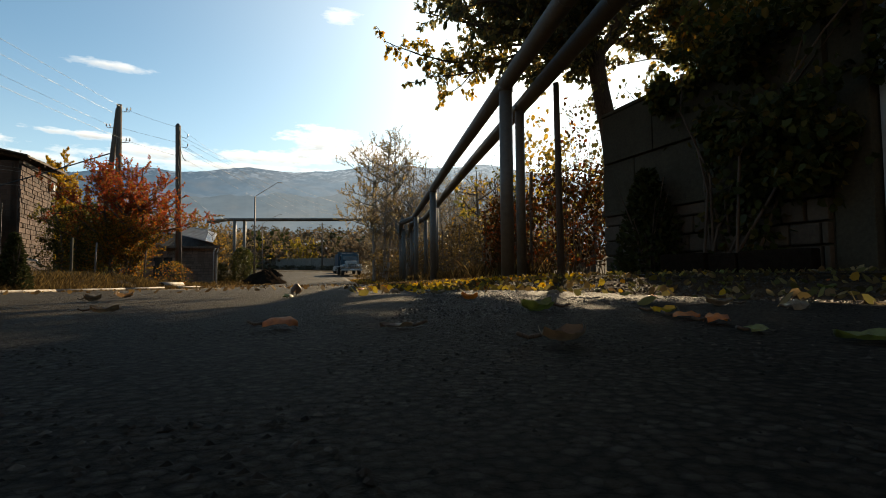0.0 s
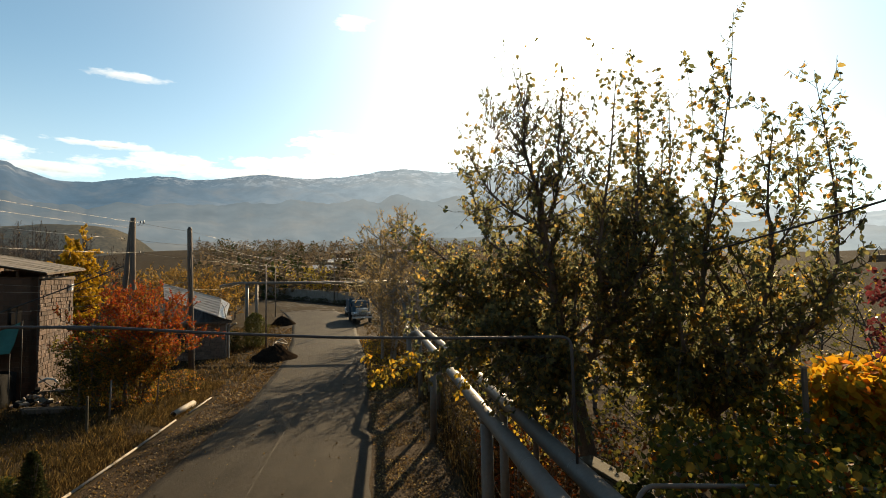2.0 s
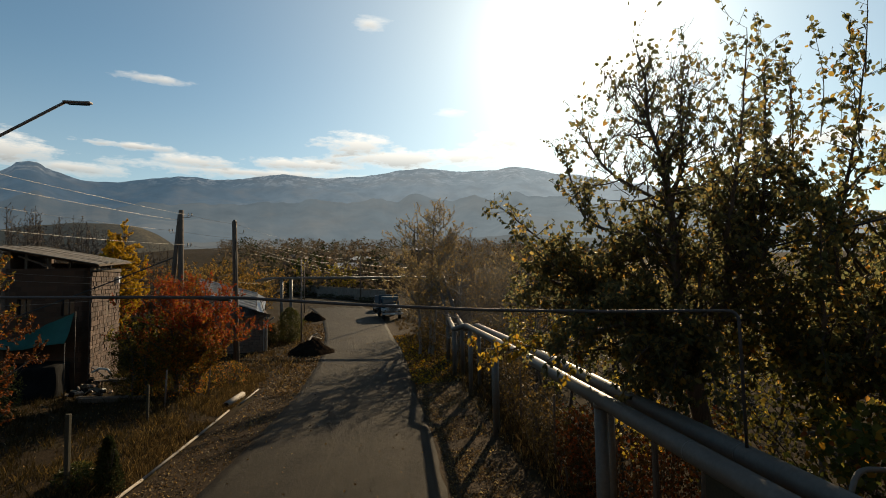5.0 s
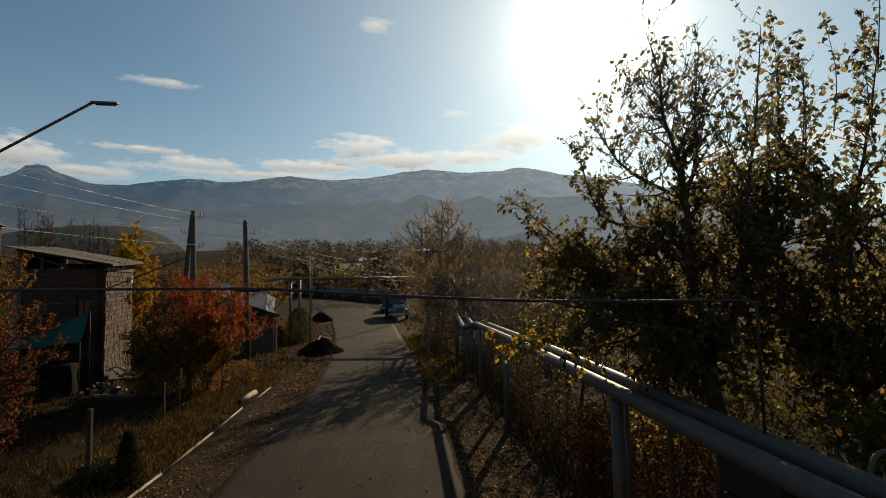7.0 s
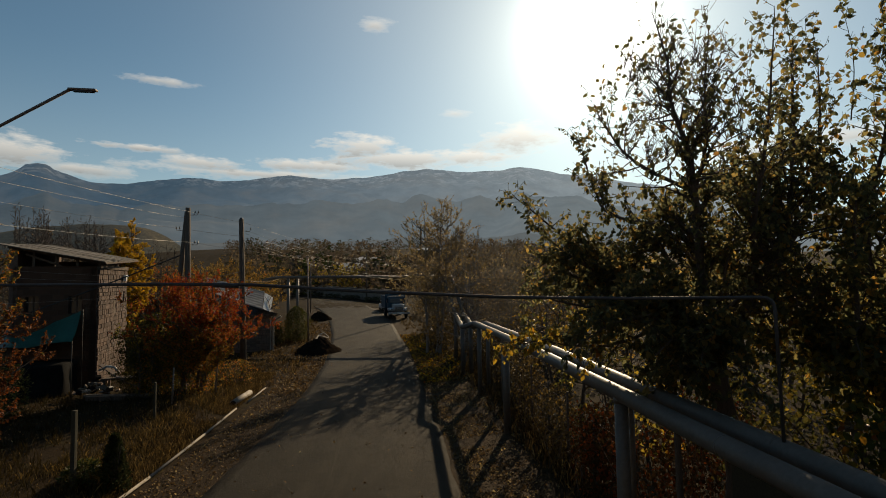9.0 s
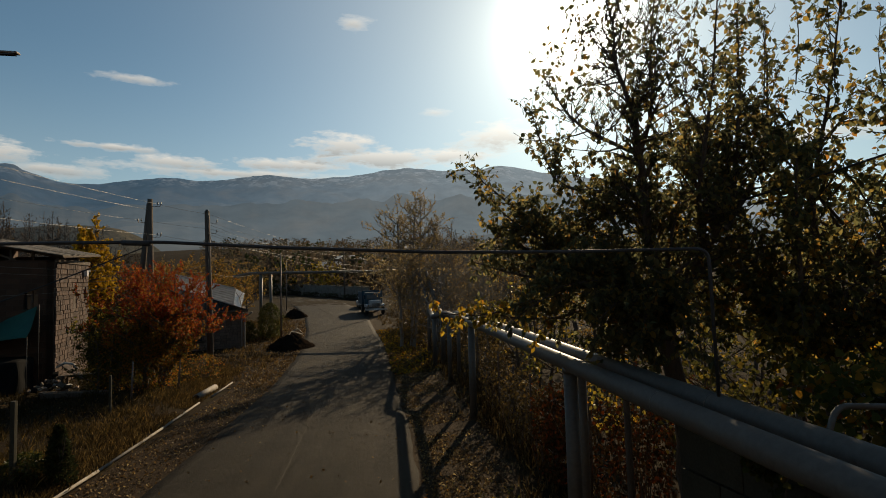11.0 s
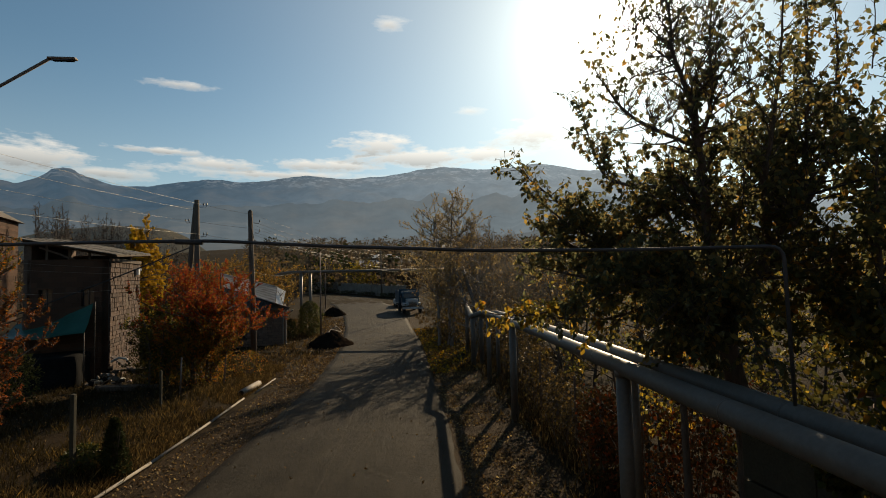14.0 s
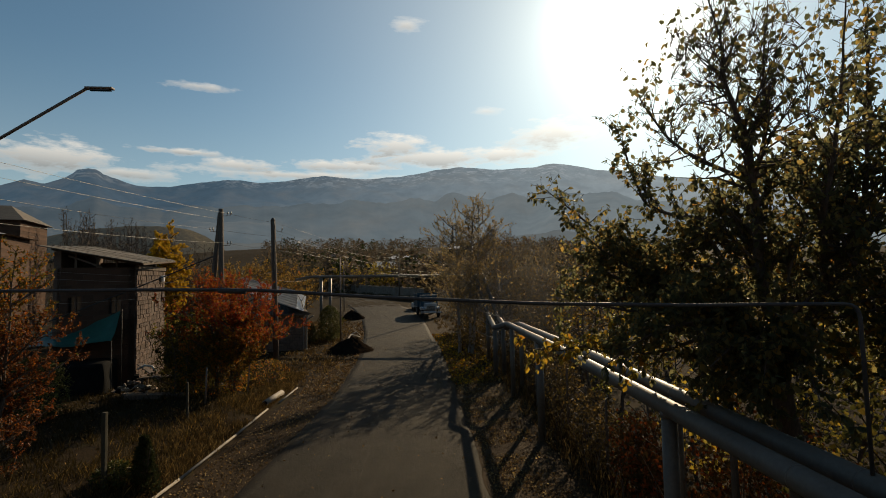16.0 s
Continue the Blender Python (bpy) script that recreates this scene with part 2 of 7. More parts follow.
BROWNSTONE = surface("brown_tuff", (0.085, 0.058, 0.043), (0.185, 0.132, 0.10), 26, 2.0, 0.9, relief=0.6, depth=0.012, per_object=0.25, stain=(0.07, 0.05, 0.04))
DARKSTONE = surface("dark_basalt", (0.03, 0.024, 0.018), (0.095, 0.076, 0.057), 26, 3.0, 0.9, relief=0.7, depth=0.012, per_object=0.3)
MORTAR = surface("mortar", (0.045, 0.034, 0.027), (0.095, 0.074, 0.06), 40, 2.0, 0.95)
PLASTER = surface("grimy_plaster", (0.075, 0.052, 0.040), (0.165, 0.115, 0.088), 22, 0.8, 0.92, relief=0.5, stain=(0.055, 0.045, 0.04))
CONCRETE = surface("old_concrete", (0.030, 0.027, 0.018), (0.07, 0.062, 0.041), 34, 0.9, 0.9, relief=0.5, stain=(0.035, 0.032, 0.018))
PALECONC = surface("pale_concrete", (0.07, 0.056, 0.042), (0.14, 0.115, 0.085), 34, 0.9, 0.9, relief=0.5, stain=(0.10, 0.085, 0.07))
# the haze's lightness over the bend is put into this base colour
FENCECONC = surface("grey_fence_concrete", (0.12, 0.10, 0.082), (0.24, 0.205, 0.17), 20, 0.7, 0.9, relief=0.5, stain=(0.10, 0.085, 0.07))
PIPE = surface("grey_painted_steel", (0.065, 0.057, 0.047), (0.125, 0.111, 0.092), 16, 1.2, 0.52, relief=0.18, depth=0.003, stain=(0.10, 0.078, 0.058), spec=0.4)
PIPEDARK = surface("dark_cable_sheath", (0.03, 0.03, 0.032), (0.07, 0.07, 0.072), 30, 2, 0.55, relief=0.1)
STEEL = surface("rusty_steel", (0.11, 0.085, 0.07), (0.22, 0.18, 0.155), 25, 2.0, 0.65, metal=0.3, relief=0.3, stain=(0.13, 0.055, 0.025))
GATE = surface("pale_blue_gate_paint", (0.27, 0.31, 0.34), (0.38, 0.43, 0.46), 18, 0.9, 0.5, relief=0.15, stain=(0.25, 0.17, 0.11))
WHITEPAINT = surface("chipped_white_paint", (0.14, 0.12, 0.095), (0.28, 0.25, 0.21), 30, 2.5, 0.7, relief=0.3, stain=(0.15, 0.115, 0.08))
OLDWOOD = surface("weathered_wood", (0.045, 0.033, 0.024), (0.14, 0.105, 0.08), 20, 1.5, 0.9, relief=0.8, depth=0.01, stretch=(6, 6, 0.5))
BARK = surface("bark", (0.035, 0.026, 0.02), (0.13, 0.10, 0.078), 18, 2.0, 0.95, relief=0.9, depth=0.012, stretch=(4, 4, 0.8))
PALEBARK = surface("pale_bark", (0.10, 0.088, 0.074), (0.27, 0.245, 0.215), 18, 3.0, 0.9, relief=0.6, stretch=(3, 3, 1))
TIN = surface("galvanised_roof_sheet", (0.26, 0.255, 0.24), (0.42, 0.41, 0.38), 20, 0.8, 0.5, metal=0.0, relief=0.15, stain=(0.24, 0.20, 0.17))
# stained roof sheet, darkened for the slope that lies in shade
SHADETIN = surface("shaded_roof_sheet", (0.035, 0.032, 0.03), (0.085, 0.08, 0.075), 20, 0.8, 0.7, relief=0.2, stain=(0.07, 0.045, 0.03), spec=0.15)
DARKROOF = surface("tarred_roof_boards", (0.05, 0.042, 0.034), (0.17, 0.145, 0.115), 12, 0.8, 0.8, relief=0.6, stretch=(1, 6, 1))
TARP = surface("green_tarpaulin", (0.008, 0.062, 0.05), (0.018, 0.115, 0.092), 6, 1.0, 0.45, relief=0.3, depth=0.02)
# near-black, so the colour itself holds the deep shade under the canopy
BLACKSHEET = surface("black_sheeting", (0.005, 0.005, 0.005), (0.014, 0.014, 0.014), 8, 1.5, 0.85, relief=0.6, depth=0.03, spec=0.04)
TRUCKBLUE = surface("truck_blue_paint", (0.010, 0.035, 0.055), (0.022, 0.065, 0.095), 20, 1.0, 0.55, relief=0.1)
TRUCKWHITE = surface("truck_white_paint", (0.30, 0.30, 0.29), (0.48, 0.47, 0.45), 20, 1.0, 0.35, relief=0.1, stain=(0.4, 0.35, 0.28))
RUBBER = surface("rubber", (0.015, 0.015, 0.015), (0.035, 0.034, 0.033), 40, 3, 0.85)
CHROME = surface("dull_chrome", (0.5, 0.5, 0.5), (0.7, 0.7, 0.7), 40, 3, 0.22, metal=0.9, relief=0.05)
CERAMIC = surface("white_ceramic", (0.6, 0.6, 0.58), (0.8, 0.8, 0.78), 10, 1, 0.25, relief=0.05)
INSULATOR = surface("grimy_brown_ceramic", (0.09, 0.075, 0.06), (0.22, 0.19, 0.16), 40, 4, 0.4, relief=0.05)
WIRE = surface("aluminium_wire", (0.15, 0.14, 0.125), (0.26, 0.245, 0.22), 30, 2, 0.45, metal=0.5, relief=0.05)
BLACKWIRE = surface("black_wire", (0.02, 0.02, 0.02), (0.045, 0.045, 0.045), 30, 2, 0.6, relief=0.05)
GLASS = glass_material()


def masonry_material(name="coursed_stone", along_x=True):
    """Coursed stone of houses too far off to show single blocks."""
    s = Nodes(name)
    axes = s.n("ShaderNodeSeparateXYZ", Vector=s.co).outputs
    flat = s.n("ShaderNodeCombineXYZ", X=axes[0] if along_x else axes[1], Y=axes[2]).outputs[0]
    b = s.n("ShaderNodeTexBrick", Vector=flat, Color1=(0.11, 0.058, 0.037, 1), Color2=(0.066, 0.036, 0.024, 1), Mortar=(0.08, 0.054, 0.04, 1), Scale=1.0)
    b.inputs["Brick Width"].default_value, b.inputs["Row Height"].default_value, b.inputs["Mortar Size"].default_value = 0.45, 0.24, 0.012
    col = s.mix(s.math("MULTIPLY", s.noise(1.1, 5, 0.65), 0.7), b.outputs["Color"], (0.045, 0.027, 0.018))
    return s.done(col, 0.92, 0, s.bump(b.outputs["Fac"], 0.6, 0.02), 0.2)


MASONRY = masonry_material()
MASONRY_SIDE = masonry_material("coursed_stone_front", False)
DUST = surface("pale_road_dust", (0.03, 0.025, 0.018), (0.05, 0.042, 0.031), 40, 2.0, 0.95)

GREEN = [(0.0, (0.018, 0.036, 0.010)), (0.45, (0.034, 0.058, 0.014)), (0.75, (0.07, 0.08, 0.018)), (1.0, (0.14, 0.10, 0.02))]
L_PEAR = foliage("pear_leaves", [(0.0, (0.07, 0.088, 0.048)), (0.5, (0.15, 0.152, 0.07)), (0.8, (0.25, 0.205, 0.085)), (0.95, (0.38, 0.265, 0.07)), (1.0, (0.40, 0.20, 0.05))], 0.72)
L_PEARGOLD = foliage("turning_pear_leaves", [(0.0, (0.07, 0.09, 0.046)), (0.5, (0.155, 0.16, 0.068)), (0.78, (0.27, 0.22, 0.078)), (0.94, (0.44, 0.29, 0.06)), (1.0, (0.44, 0.20, 0.045))], 0.72)
L_AMBER = foliage("amber_pear_leaves", [(0.0, (0.10, 0.10, 0.03)), (0.4, (0.26, 0.20, 0.035)), (0.75, (0.46, 0.30, 0.03)), (1.0, (0.44, 0.19, 0.025))], 0.66)
L_VINE = foliage("vine_leaves", [(0.0, (0.045, 0.075, 0.016)), (0.45, (0.085, 0.10, 0.02)), (0.75, (0.20, 0.16, 0.025)), (0.92, (0.40, 0.19, 0.02)), (1.0, (0.30, 0.06, 0.015))], 0.55)
L_DARK = foliage("shaded_vine_leaves", GREEN, 0.4)
L_RED = foliage("red_leaves", [(0.0, (0.22, 0.022, 0.012)), (0.4, (0.40, 0.045, 0.014)), (0.65, (0.45, 0.11, 0.015)), (0.85, (0.34, 0.17, 0.02)), (1.0, (0.10, 0.10, 0.02))], 0.55)
L_ORANGE = foliage("orange_leaves", [(0.0, (0.10, 0.10, 0.02)), (0.3, (0.36, 0.20, 0.02)), (0.65, (0.58, 0.19, 0.016)), (1.0, (0.52, 0.07, 0.012))], 0.6)
L_OLIVEOR = foliage("olive_and_orange_leaves", [(0.0, (0.04, 0.05, 0.015)), (0.33, (0.10, 0.095, 0.022)), (0.58, (0.28, 0.17, 0.024)), (0.85, (0.50, 0.20, 0.02)), (1.0, (0.50, 0.09, 0.014))], 0.58)
# russet ramp darkened for thickets in tree shade; L_RUST is the bright one
L_DUSK = foliage("russet_leaves_shade_dark", [(0.0, (0.022, 0.018, 0.009)), (0.5, (0.055, 0.031, 0.012)), (0.85, (0.14, 0.036, 0.012)), (1.0, (0.26, 0.055, 0.014))], 0.16, 0.8, 0.0)
L_RUST = foliage("rust_red_leaves", [(0.0, (0.035, 0.022, 0.010)), (0.5, (0.13, 0.045, 0.014)), (0.85, (0.28, 0.065, 0.014)), (1.0, (0.40, 0.12, 0.015))], 0.45)
L_GOLD = foliage("gold_and_orange_leaves", [(0.0, (0.20, 0.17, 0.025)), (0.3, (0.50, 0.32, 0.025)), (0.7, (0.62, 0.30, 0.02)), (1.0, (0.50, 0.12, 0.015))], 0.64)
L_PURPLE = foliage("purple_leaves", [(0.0, (0.06, 0.014, 0.02)), (1.0, (0.18, 0.03, 0.045))], 0.45)
L_YELLOW = foliage("yellow_leaves", [(0.0, (0.42, 0.27, 0.02)), (0.6, (0.66, 0.42, 0.03)), (1.0, (0.50, 0.24, 0.02))], 0.6)
L_TAN = foliage("tan_leaves", [(0.0, (0.14, 0.11, 0.06)), (0.5, (0.31, 0.235, 0.115)), (0.85, (0.44, 0.33, 0.15)), (1.0, (0.48, 0.31, 0.08))], 0.62)
L_BROWN = foliage("brown_autumn_leaves", [(0.0, (0.06, 0.05, 0.018)), (0.45, (0.17, 0.11, 0.035)), (0.8, (0.36, 0.20, 0.04)), (1.0, (0.42, 0.27, 0.05))], 0.58)
L_MIX = foliage("olive_autumn_leaves", [(0.0, (0.05, 0.06, 0.016)), (0.4, (0.10, 0.105, 0.022)), (0.7, (0.26, 0.20, 0.035)), (1.0, (0.44, 0.28, 0.035))], 0.58)
# far leaves paled and greyed in place of haze
L_FAR = foliage("haze_greyed_brown_leaves", [(0.0, (0.06, 0.052, 0.042)), (0.5, (0.095, 0.078, 0.058)), (0.85, (0.125, 0.097, 0.066)), (1.0, (0.16, 0.115, 0.065))], 0.42, 0.8, 0.0)
L_FARGREEN = foliage("haze_greyed_olive_leaves", [(0.0, (0.05, 0.052, 0.04)), (0.6, (0.08, 0.077, 0.052)), (1.0, (0.12, 0.10, 0.055))], 0.42, 0.8, 0.0)
L_FARGOLD = foliage("dull_gold_leaves", [(0.0, (0.18, 0.15, 0.03)), (0.5, (0.38, 0.28, 0.04)), (1.0, (0.50, 0.36, 0.05))], 0.58, 0.8, 0.0)
L_EVER = foliage("dark_evergreen", [(0.0, (0.012, 0.024, 0.010)), (1.0, (0.035, 0.055, 0.02))], 0.2, 0.7, 0.03)
L_FALL = foliage("fallen_leaf_mix", [(0.0, (0.045, 0.034, 0.018)), (0.34, (0.11, 0.08, 0.033)), (0.5, (0.17, 0.155, 0.03)), (0.75, (0.50, 0.33, 0.02)), (0.92, (0.64, 0.34, 0.012)), (1.0, (0.40, 0.11, 0.015))], 0.4, 0.7, 0.03)
L_FALLOLIVE = foliage("green_and_brown_fallen_leaves", [(0.0, (0.05, 0.035, 0.02)), (0.3, (0.08, 0.085, 0.03)), (0.55, (0.16, 0.15, 0.05)), (0.75, (0.13, 0.08, 0.04)), (0.9, (0.34, 0.27, 0.14)), (1.0, (0.5, 0.3, 0.02))], 0.35, 0.7, 0.03)
L_FALLDRY = foliage("dry_fallen_leaves", [(0.0, (0.05, 0.033, 0.018)), (0.55, (0.13, 0.083, 0.04)), (0.9, (0.24, 0.145, 0.055)), (1.0, (0.36, 0.26, 0.13))], 0.3, 0.7, 0.03)
L_OLIVE = foliage("dull_olive_leaves", [(0.0, (0.03, 0.036, 0.012)), (0.5, (0.06, 0.065, 0.018)), (0.85, (0.12, 0.10, 0.022)), (1.0, (0.26, 0.17, 0.03))], 0.45, 0.8, 0.0)
L_WEED = foliage("drying_weeds", [(0.0, (0.03, 0.026, 0.012)), (0.5, (0.075, 0.055, 0.022)), (0.85, (0.13, 0.085, 0.028)), (1.0, (0.26, 0.16, 0.035))], 0.45)
L_GRASS = foliage("dry_grass", [(0.0, (0.022, 0.016, 0.008)), (0.55, (0.058, 0.04, 0.017)), (0.88, (0.13, 0.088, 0.034)), (1.0, (0.32, 0.225, 0.085))], 0.4, 0.8, 0.0)
# near-black ramp paints the yard's shade into its grass
L_SHADEGRASS = foliage("green_grass_shade_dark", [(0.0, (0.010, 0.011, 0.004)), (1.0, (0.03, 0.024, 0.008))], 0.3)

# ---------- building helpers ----------


def smooth(a, b, v):
    v = min(1.0, max(0.0, (v - a) / (b - a)))
    return v * v * (3 - 2 * v)


def along(table, v):
    """Value between the rows of a table of (v, value)."""
    return float(np.interp(v, [r[0] for r in table], [r[1] for r in table]))


def thing(name, at, label, category, group="", kind="", turn=0.0):
    ob = new(name)
    ob.empty_display_size = 0.2
    ob.matrix_world = pose(*at, 0, 0, turn)
    return tagged(ob, label, category, group, kind)


def from_arrays(name, verts, faces, material, parent=None, label="", shade=False):
    me = bpy.data.meshes.new(name)
    me.from_pydata([tuple(v) for v in verts], [], faces)
    me.materials.append(material)
    if shade:
        me.polygons.foreach_set("use_smooth", [True] * len(me.polygons))
    me.update()
    ob = new(name, me)
    if parent is not None:
        ob.parent = parent
    return tagged(ob, label)


def part(name, bm, material, parent=None, label="", shade=False):
    """Links a bmesh as one mesh object under a thing or a part."""
    me = bpy.data.meshes.new(name)
    bm.to_mesh(me)
    bm.free()
    me.materials.append(material)
    if shade:
        me.polygons.foreach_set("use_smooth", [True] * len(me.polygons))
    ob = new(name, me)
    if parent is not None:
        ob.parent = parent
    return tagged(ob, label)


def box(bm, size, at=(0, 0, 0), turn=(0, 0, 0), bevel=0.0):
    r = bmesh.ops.create_cube(bm, size=1.0)
    bmesh.ops.transform(bm, matrix=pose(*at, *turn) @ Matrix.Diagonal((*size, 1)), verts=r["verts"])
    if bevel:
        edges = list({e for v in r["verts"] for e in v.link_edges})
        bmesh.ops.bevel(bm, geom=edges, offset=bevel, segments=2, affect="EDGES", profile=0.6)
    return bm


def boxed(size, at=(0, 0, 0), turn=(0, 0, 0), bevel=0.01):
    return box(bmesh.new(), size, at, turn, bevel)


def tube_arrays(points, radii, sides=8, caps=True):
    """Vertices and faces of a tapering tube along points."""
    P = [Vector(p) for p in points]
    verts, faces = [], []
    t = (P[1] - P[0]).normalized()
    up = Vector((0, 0, 1)) if abs(t.z) < 0.9 else Vector((1, 0, 0))
    u = t.cross(up).normalized()
    for i, p in enumerate(P):
        if i == 0:
            t = (P[1] - P[0])
        elif i == len(P) - 1:
            t = (P[i] - P[i - 1])
        else:
            t = (P[i + 1] - P[i]).normalized() + (P[i] - P[i - 1]).normalized()
        t = t.normalized() if t.length > 1e-9 else Vector((0, 0, 1))
        u = (u - t * u.dot(t))
        u = u.normalized() if u.length > 1e-6 else t.orthogonal().normalized()
        w = t.cross(u)
        r = radii[i] if isinstance(radii, (list, tuple)) else radii
        for k in range(sides):
            a = 2 * math.pi * k / sides
            verts.append(p + u * (r * math.cos(a)) + w * (r * math.sin(a)))
    for i in range(len(P) - 1):
        for k in range(sides):
            a, b = i * sides + k, i * sides + (k + 1) % sides
            faces.append((a, b, b + sides, a + sides))
    if caps:
        faces.append(tuple(range(sides))[::-1])
        n = (len(P) - 1) * sides
        faces.append(tuple(range(n, n + sides)))
    return verts, faces


def tube(name, points, radii, material, parent=None, sides=12, label=""):
    v, f = tube_arrays(points, radii, sides)
    return from_arrays(name, v, f, material, parent, label, True)


def rounded(points, r=0.35, steps=5):
    """Points with the inner corners rounded, as a bent pipe."""
    P = [Vector(p) for p in points]
    out = [P[0]]
    for a, b, c in zip(P, P[1:], P[2:]):
        d1, d2 = (a - b), (c - b)
        k = min(r, d1.length * 0.45, d2.length * 0.45)
        s, e = b + d1.normalized() * k, b + d2.normalized() * k
        for i in range(steps + 1):
            f = i / steps
            out.append(s.lerp(b, f).lerp(b.lerp(e, f), f))
    return out + [P[-1]]


def sagging(a, b, drop, n=14):
    a, b = Vector(a), Vector(b)
    return [a.lerp(b, i / n) - Vector((0, 0, 4 * drop * (i / n) * (1 - i / n))) for i in range(n + 1)]


def leaf_arrays(places, ways, ups, sizes, wide=1.0, curl=0.12):
    """Many folded leaves: six corners and two faces each."""
    n = len(places)
    P, D, U = np.asarray(places, float), np.asarray(ways, float), np.asarray(ups, float)
    D /= np.linalg.norm(D, axis=1)[:, None] + 1e-9
    S = np.cross(D, U)
    S /= np.linalg.norm(S, axis=1)[:, None] + 1e-9
    U = np.cross(S, D)
    z = np.asarray(sizes, float)[:, None]
    V = np.empty((n, 6, 3))
    V[:, 0] = P
    V[:, 1] = P + z * (0.28 * D - 0.32 * wide * S + 0.10 * U)
    V[:, 2] = P + z * (0.70 * D - 0.26 * wide * S + (0.07 - curl) * U)
    V[:, 3] = P + z * (1.0 * D - curl * 1.6 * U)
    V[:, 4] = P + z * (0.70 * D + 0.26 * wide * S + (0.07 - curl) * U)
    V[:, 5] = P + z * (0.28 * D + 0.32 * wide * S + 0.10 * U)
    base = np.arange(n)[:, None] * 6
    F = np.concatenate([base + np.array([[0, 1, 2, 3]]), base + np.array([[0, 3, 4, 5]])], 1).reshape(-1, 4)
    return V.reshape(-1, 3), F


def leaf_mesh(name, places, ways, ups, sizes, material, parent=None, wide=1.0, label="", curl=0.12):
    v, f = leaf_arrays(places, ways, ups, sizes, wide, curl)
    me = bpy.data.meshes.new(name)
    me.vertices.add(len(v))
    me.vertices.foreach_set("co", v.astype(np.float32).ravel())
    me.loops.add(len(f) * 4)
    me.loops.foreach_set("vertex_index", f.astype(np.int32).ravel())
    me.polygons.add(len(f))
    me.polygons.foreach_set("loop_start", np.arange(0, len(f) * 4, 4, dtype=np.int32))
    me.update(calc_edges=True)
    me.materials.append(material)
    ob = new(name, me)
    if parent is not None:
        ob.parent = parent
    return tagged(ob, label)


class Grower:
    """Grows limbs, twigs and leaves of one tree."""

    def __init__(self, seed, leaf=0.1, per_metre=16, twig_gap=0.22, twig=0.7, up=0.35, droop=0.5, fine=0.0032):
        self.r = random.Random(seed)
        self.v, self.f = [], []
        self.lp, self.ld, self.lu, self.ls = [], [], [], []
        self.leaf, self.per, self.gap, self.twig, self.up, self.droop, self.fine = leaf, per_metre, twig_gap, twig, up, droop, fine

    def add(self, pts, radii, sides):
        v, f = tube_arrays(pts, radii, sides, False)
        o = len(self.v)
        self.v += v
        self.f += [tuple(i + o for i in q) for q in f]

    def rnd(self):
        g = self.r.gauss
        return Vector((g(0, 1), g(0, 1), g(0, 1))).normalized()

    def leaves(self, pts, density):
        for a, b in zip(pts, pts[1:]):
            n = (b - a).length * self.per * density
            for _ in range(int(n) + (self.r.random() < n % 1)):
                p = a.lerp(b, self.r.random())
                d = ((b - a).normalized() * 0.4 + self.rnd() * 0.9 + Vector((0, 0, -self.droop))).normalized()
                s = self.leaf * self.r.uniform(0.6, 1.25)
                self.lp.append(p + d * s * 0.06)
                self.ld.append(d)
                self.lu.append((self.rnd() + Vector((0, 0, 0.8))))
                self.ls.append(s)

    def branch(self, start, way, length, r0, level, density):
        pts, p, d = [Vector(start)], Vector(start), way.normalized()
        n = 4 if level < 2 else 3
        for i in range(n):
            d = (d + self.rnd() * 0.22 + Vector((0, 0, self.up * 0.3))).normalized()
            p = p + d * (length / n)
            pts.append(p.copy())
        self.add(pts, [max(self.fine, r0 * (1 - 0.8 * i / n)) for i in range(n + 1)], 4 if level < 2 else 3)
        self.leaves(pts[1:], density)
        if level < 2:
            k = max(2, int(length / self.gap * 0.55))
            for _ in range(k):
                f = self.r.uniform(0.25, 1.0) * n
                i = min(int(f), n - 1)
                q = pts[i].lerp(pts[i + 1], f - i)
                w = (d * 0.7 + self.rnd() * 0.9 + Vector((0, 0, self.up))).normalized()
                self.branch(q, w, length * self.r.uniform(0.3, 0.6), r0 * 0.5, level + 1, density)

    def spray(self, start, way, length, r0, density):
        """A fan of fine, nearly bare twigs."""
        for _ in range(5):
            w = (way + self.rnd() * 0.45).normalized()
            q = start + w * length * self.r.uniform(0.5, 1.0)
            m = start.lerp(q, 0.5) + self.rnd() * 0.04
            self.add([start, m, q], [r0, r0 * 0.7, 0.002], 3)
            self.leaves([m, q], density)

    def limb(self, pts, r0, r1, density=1.0, start=0.25, twig=None, gap=None, sides=8, thin=0.0):
        """A main limb through pts, set with twigs from the share start of its length on."""
        P = [Vector(p) for p in pts]
        fine = []
        for i in range(len(P) - 1):
            a, b = P[max(i - 1, 0)], P[i]
            c, d = P[i + 1], P[min(i + 2, len(P) - 1)]
            for k in range(5):
                t = k / 5
                q = 0.5 * ((2 * b) + (c - a) * t + (2 * a - 5 * b + 4 * c - d) * t * t + (3 * b - a - 3 * c + d) * t ** 3)
                fine.append(q + self.rnd() * r0 * 0.25)
        fine.append(P[-1])
        n = len(fine) - 1
        self.add(fine, [r0 + (r1 - r0) * i / n for i in range(n + 1)], sides)
        total = sum((b - a).length for a, b in zip(fine, fine[1:]))
        twig, gap = twig or self.twig, gap or self.gap
        count = int(total * (1 - start) / gap)
        for c in range(count):
            f = (start + (1 - start) * (c + self.r.random()) / count) * n
            i = min(int(f), n - 1)
            q = fine[i].lerp(fine[i + 1], f - i)
            ax = (fine[i + 1] - fine[i]).normalized()
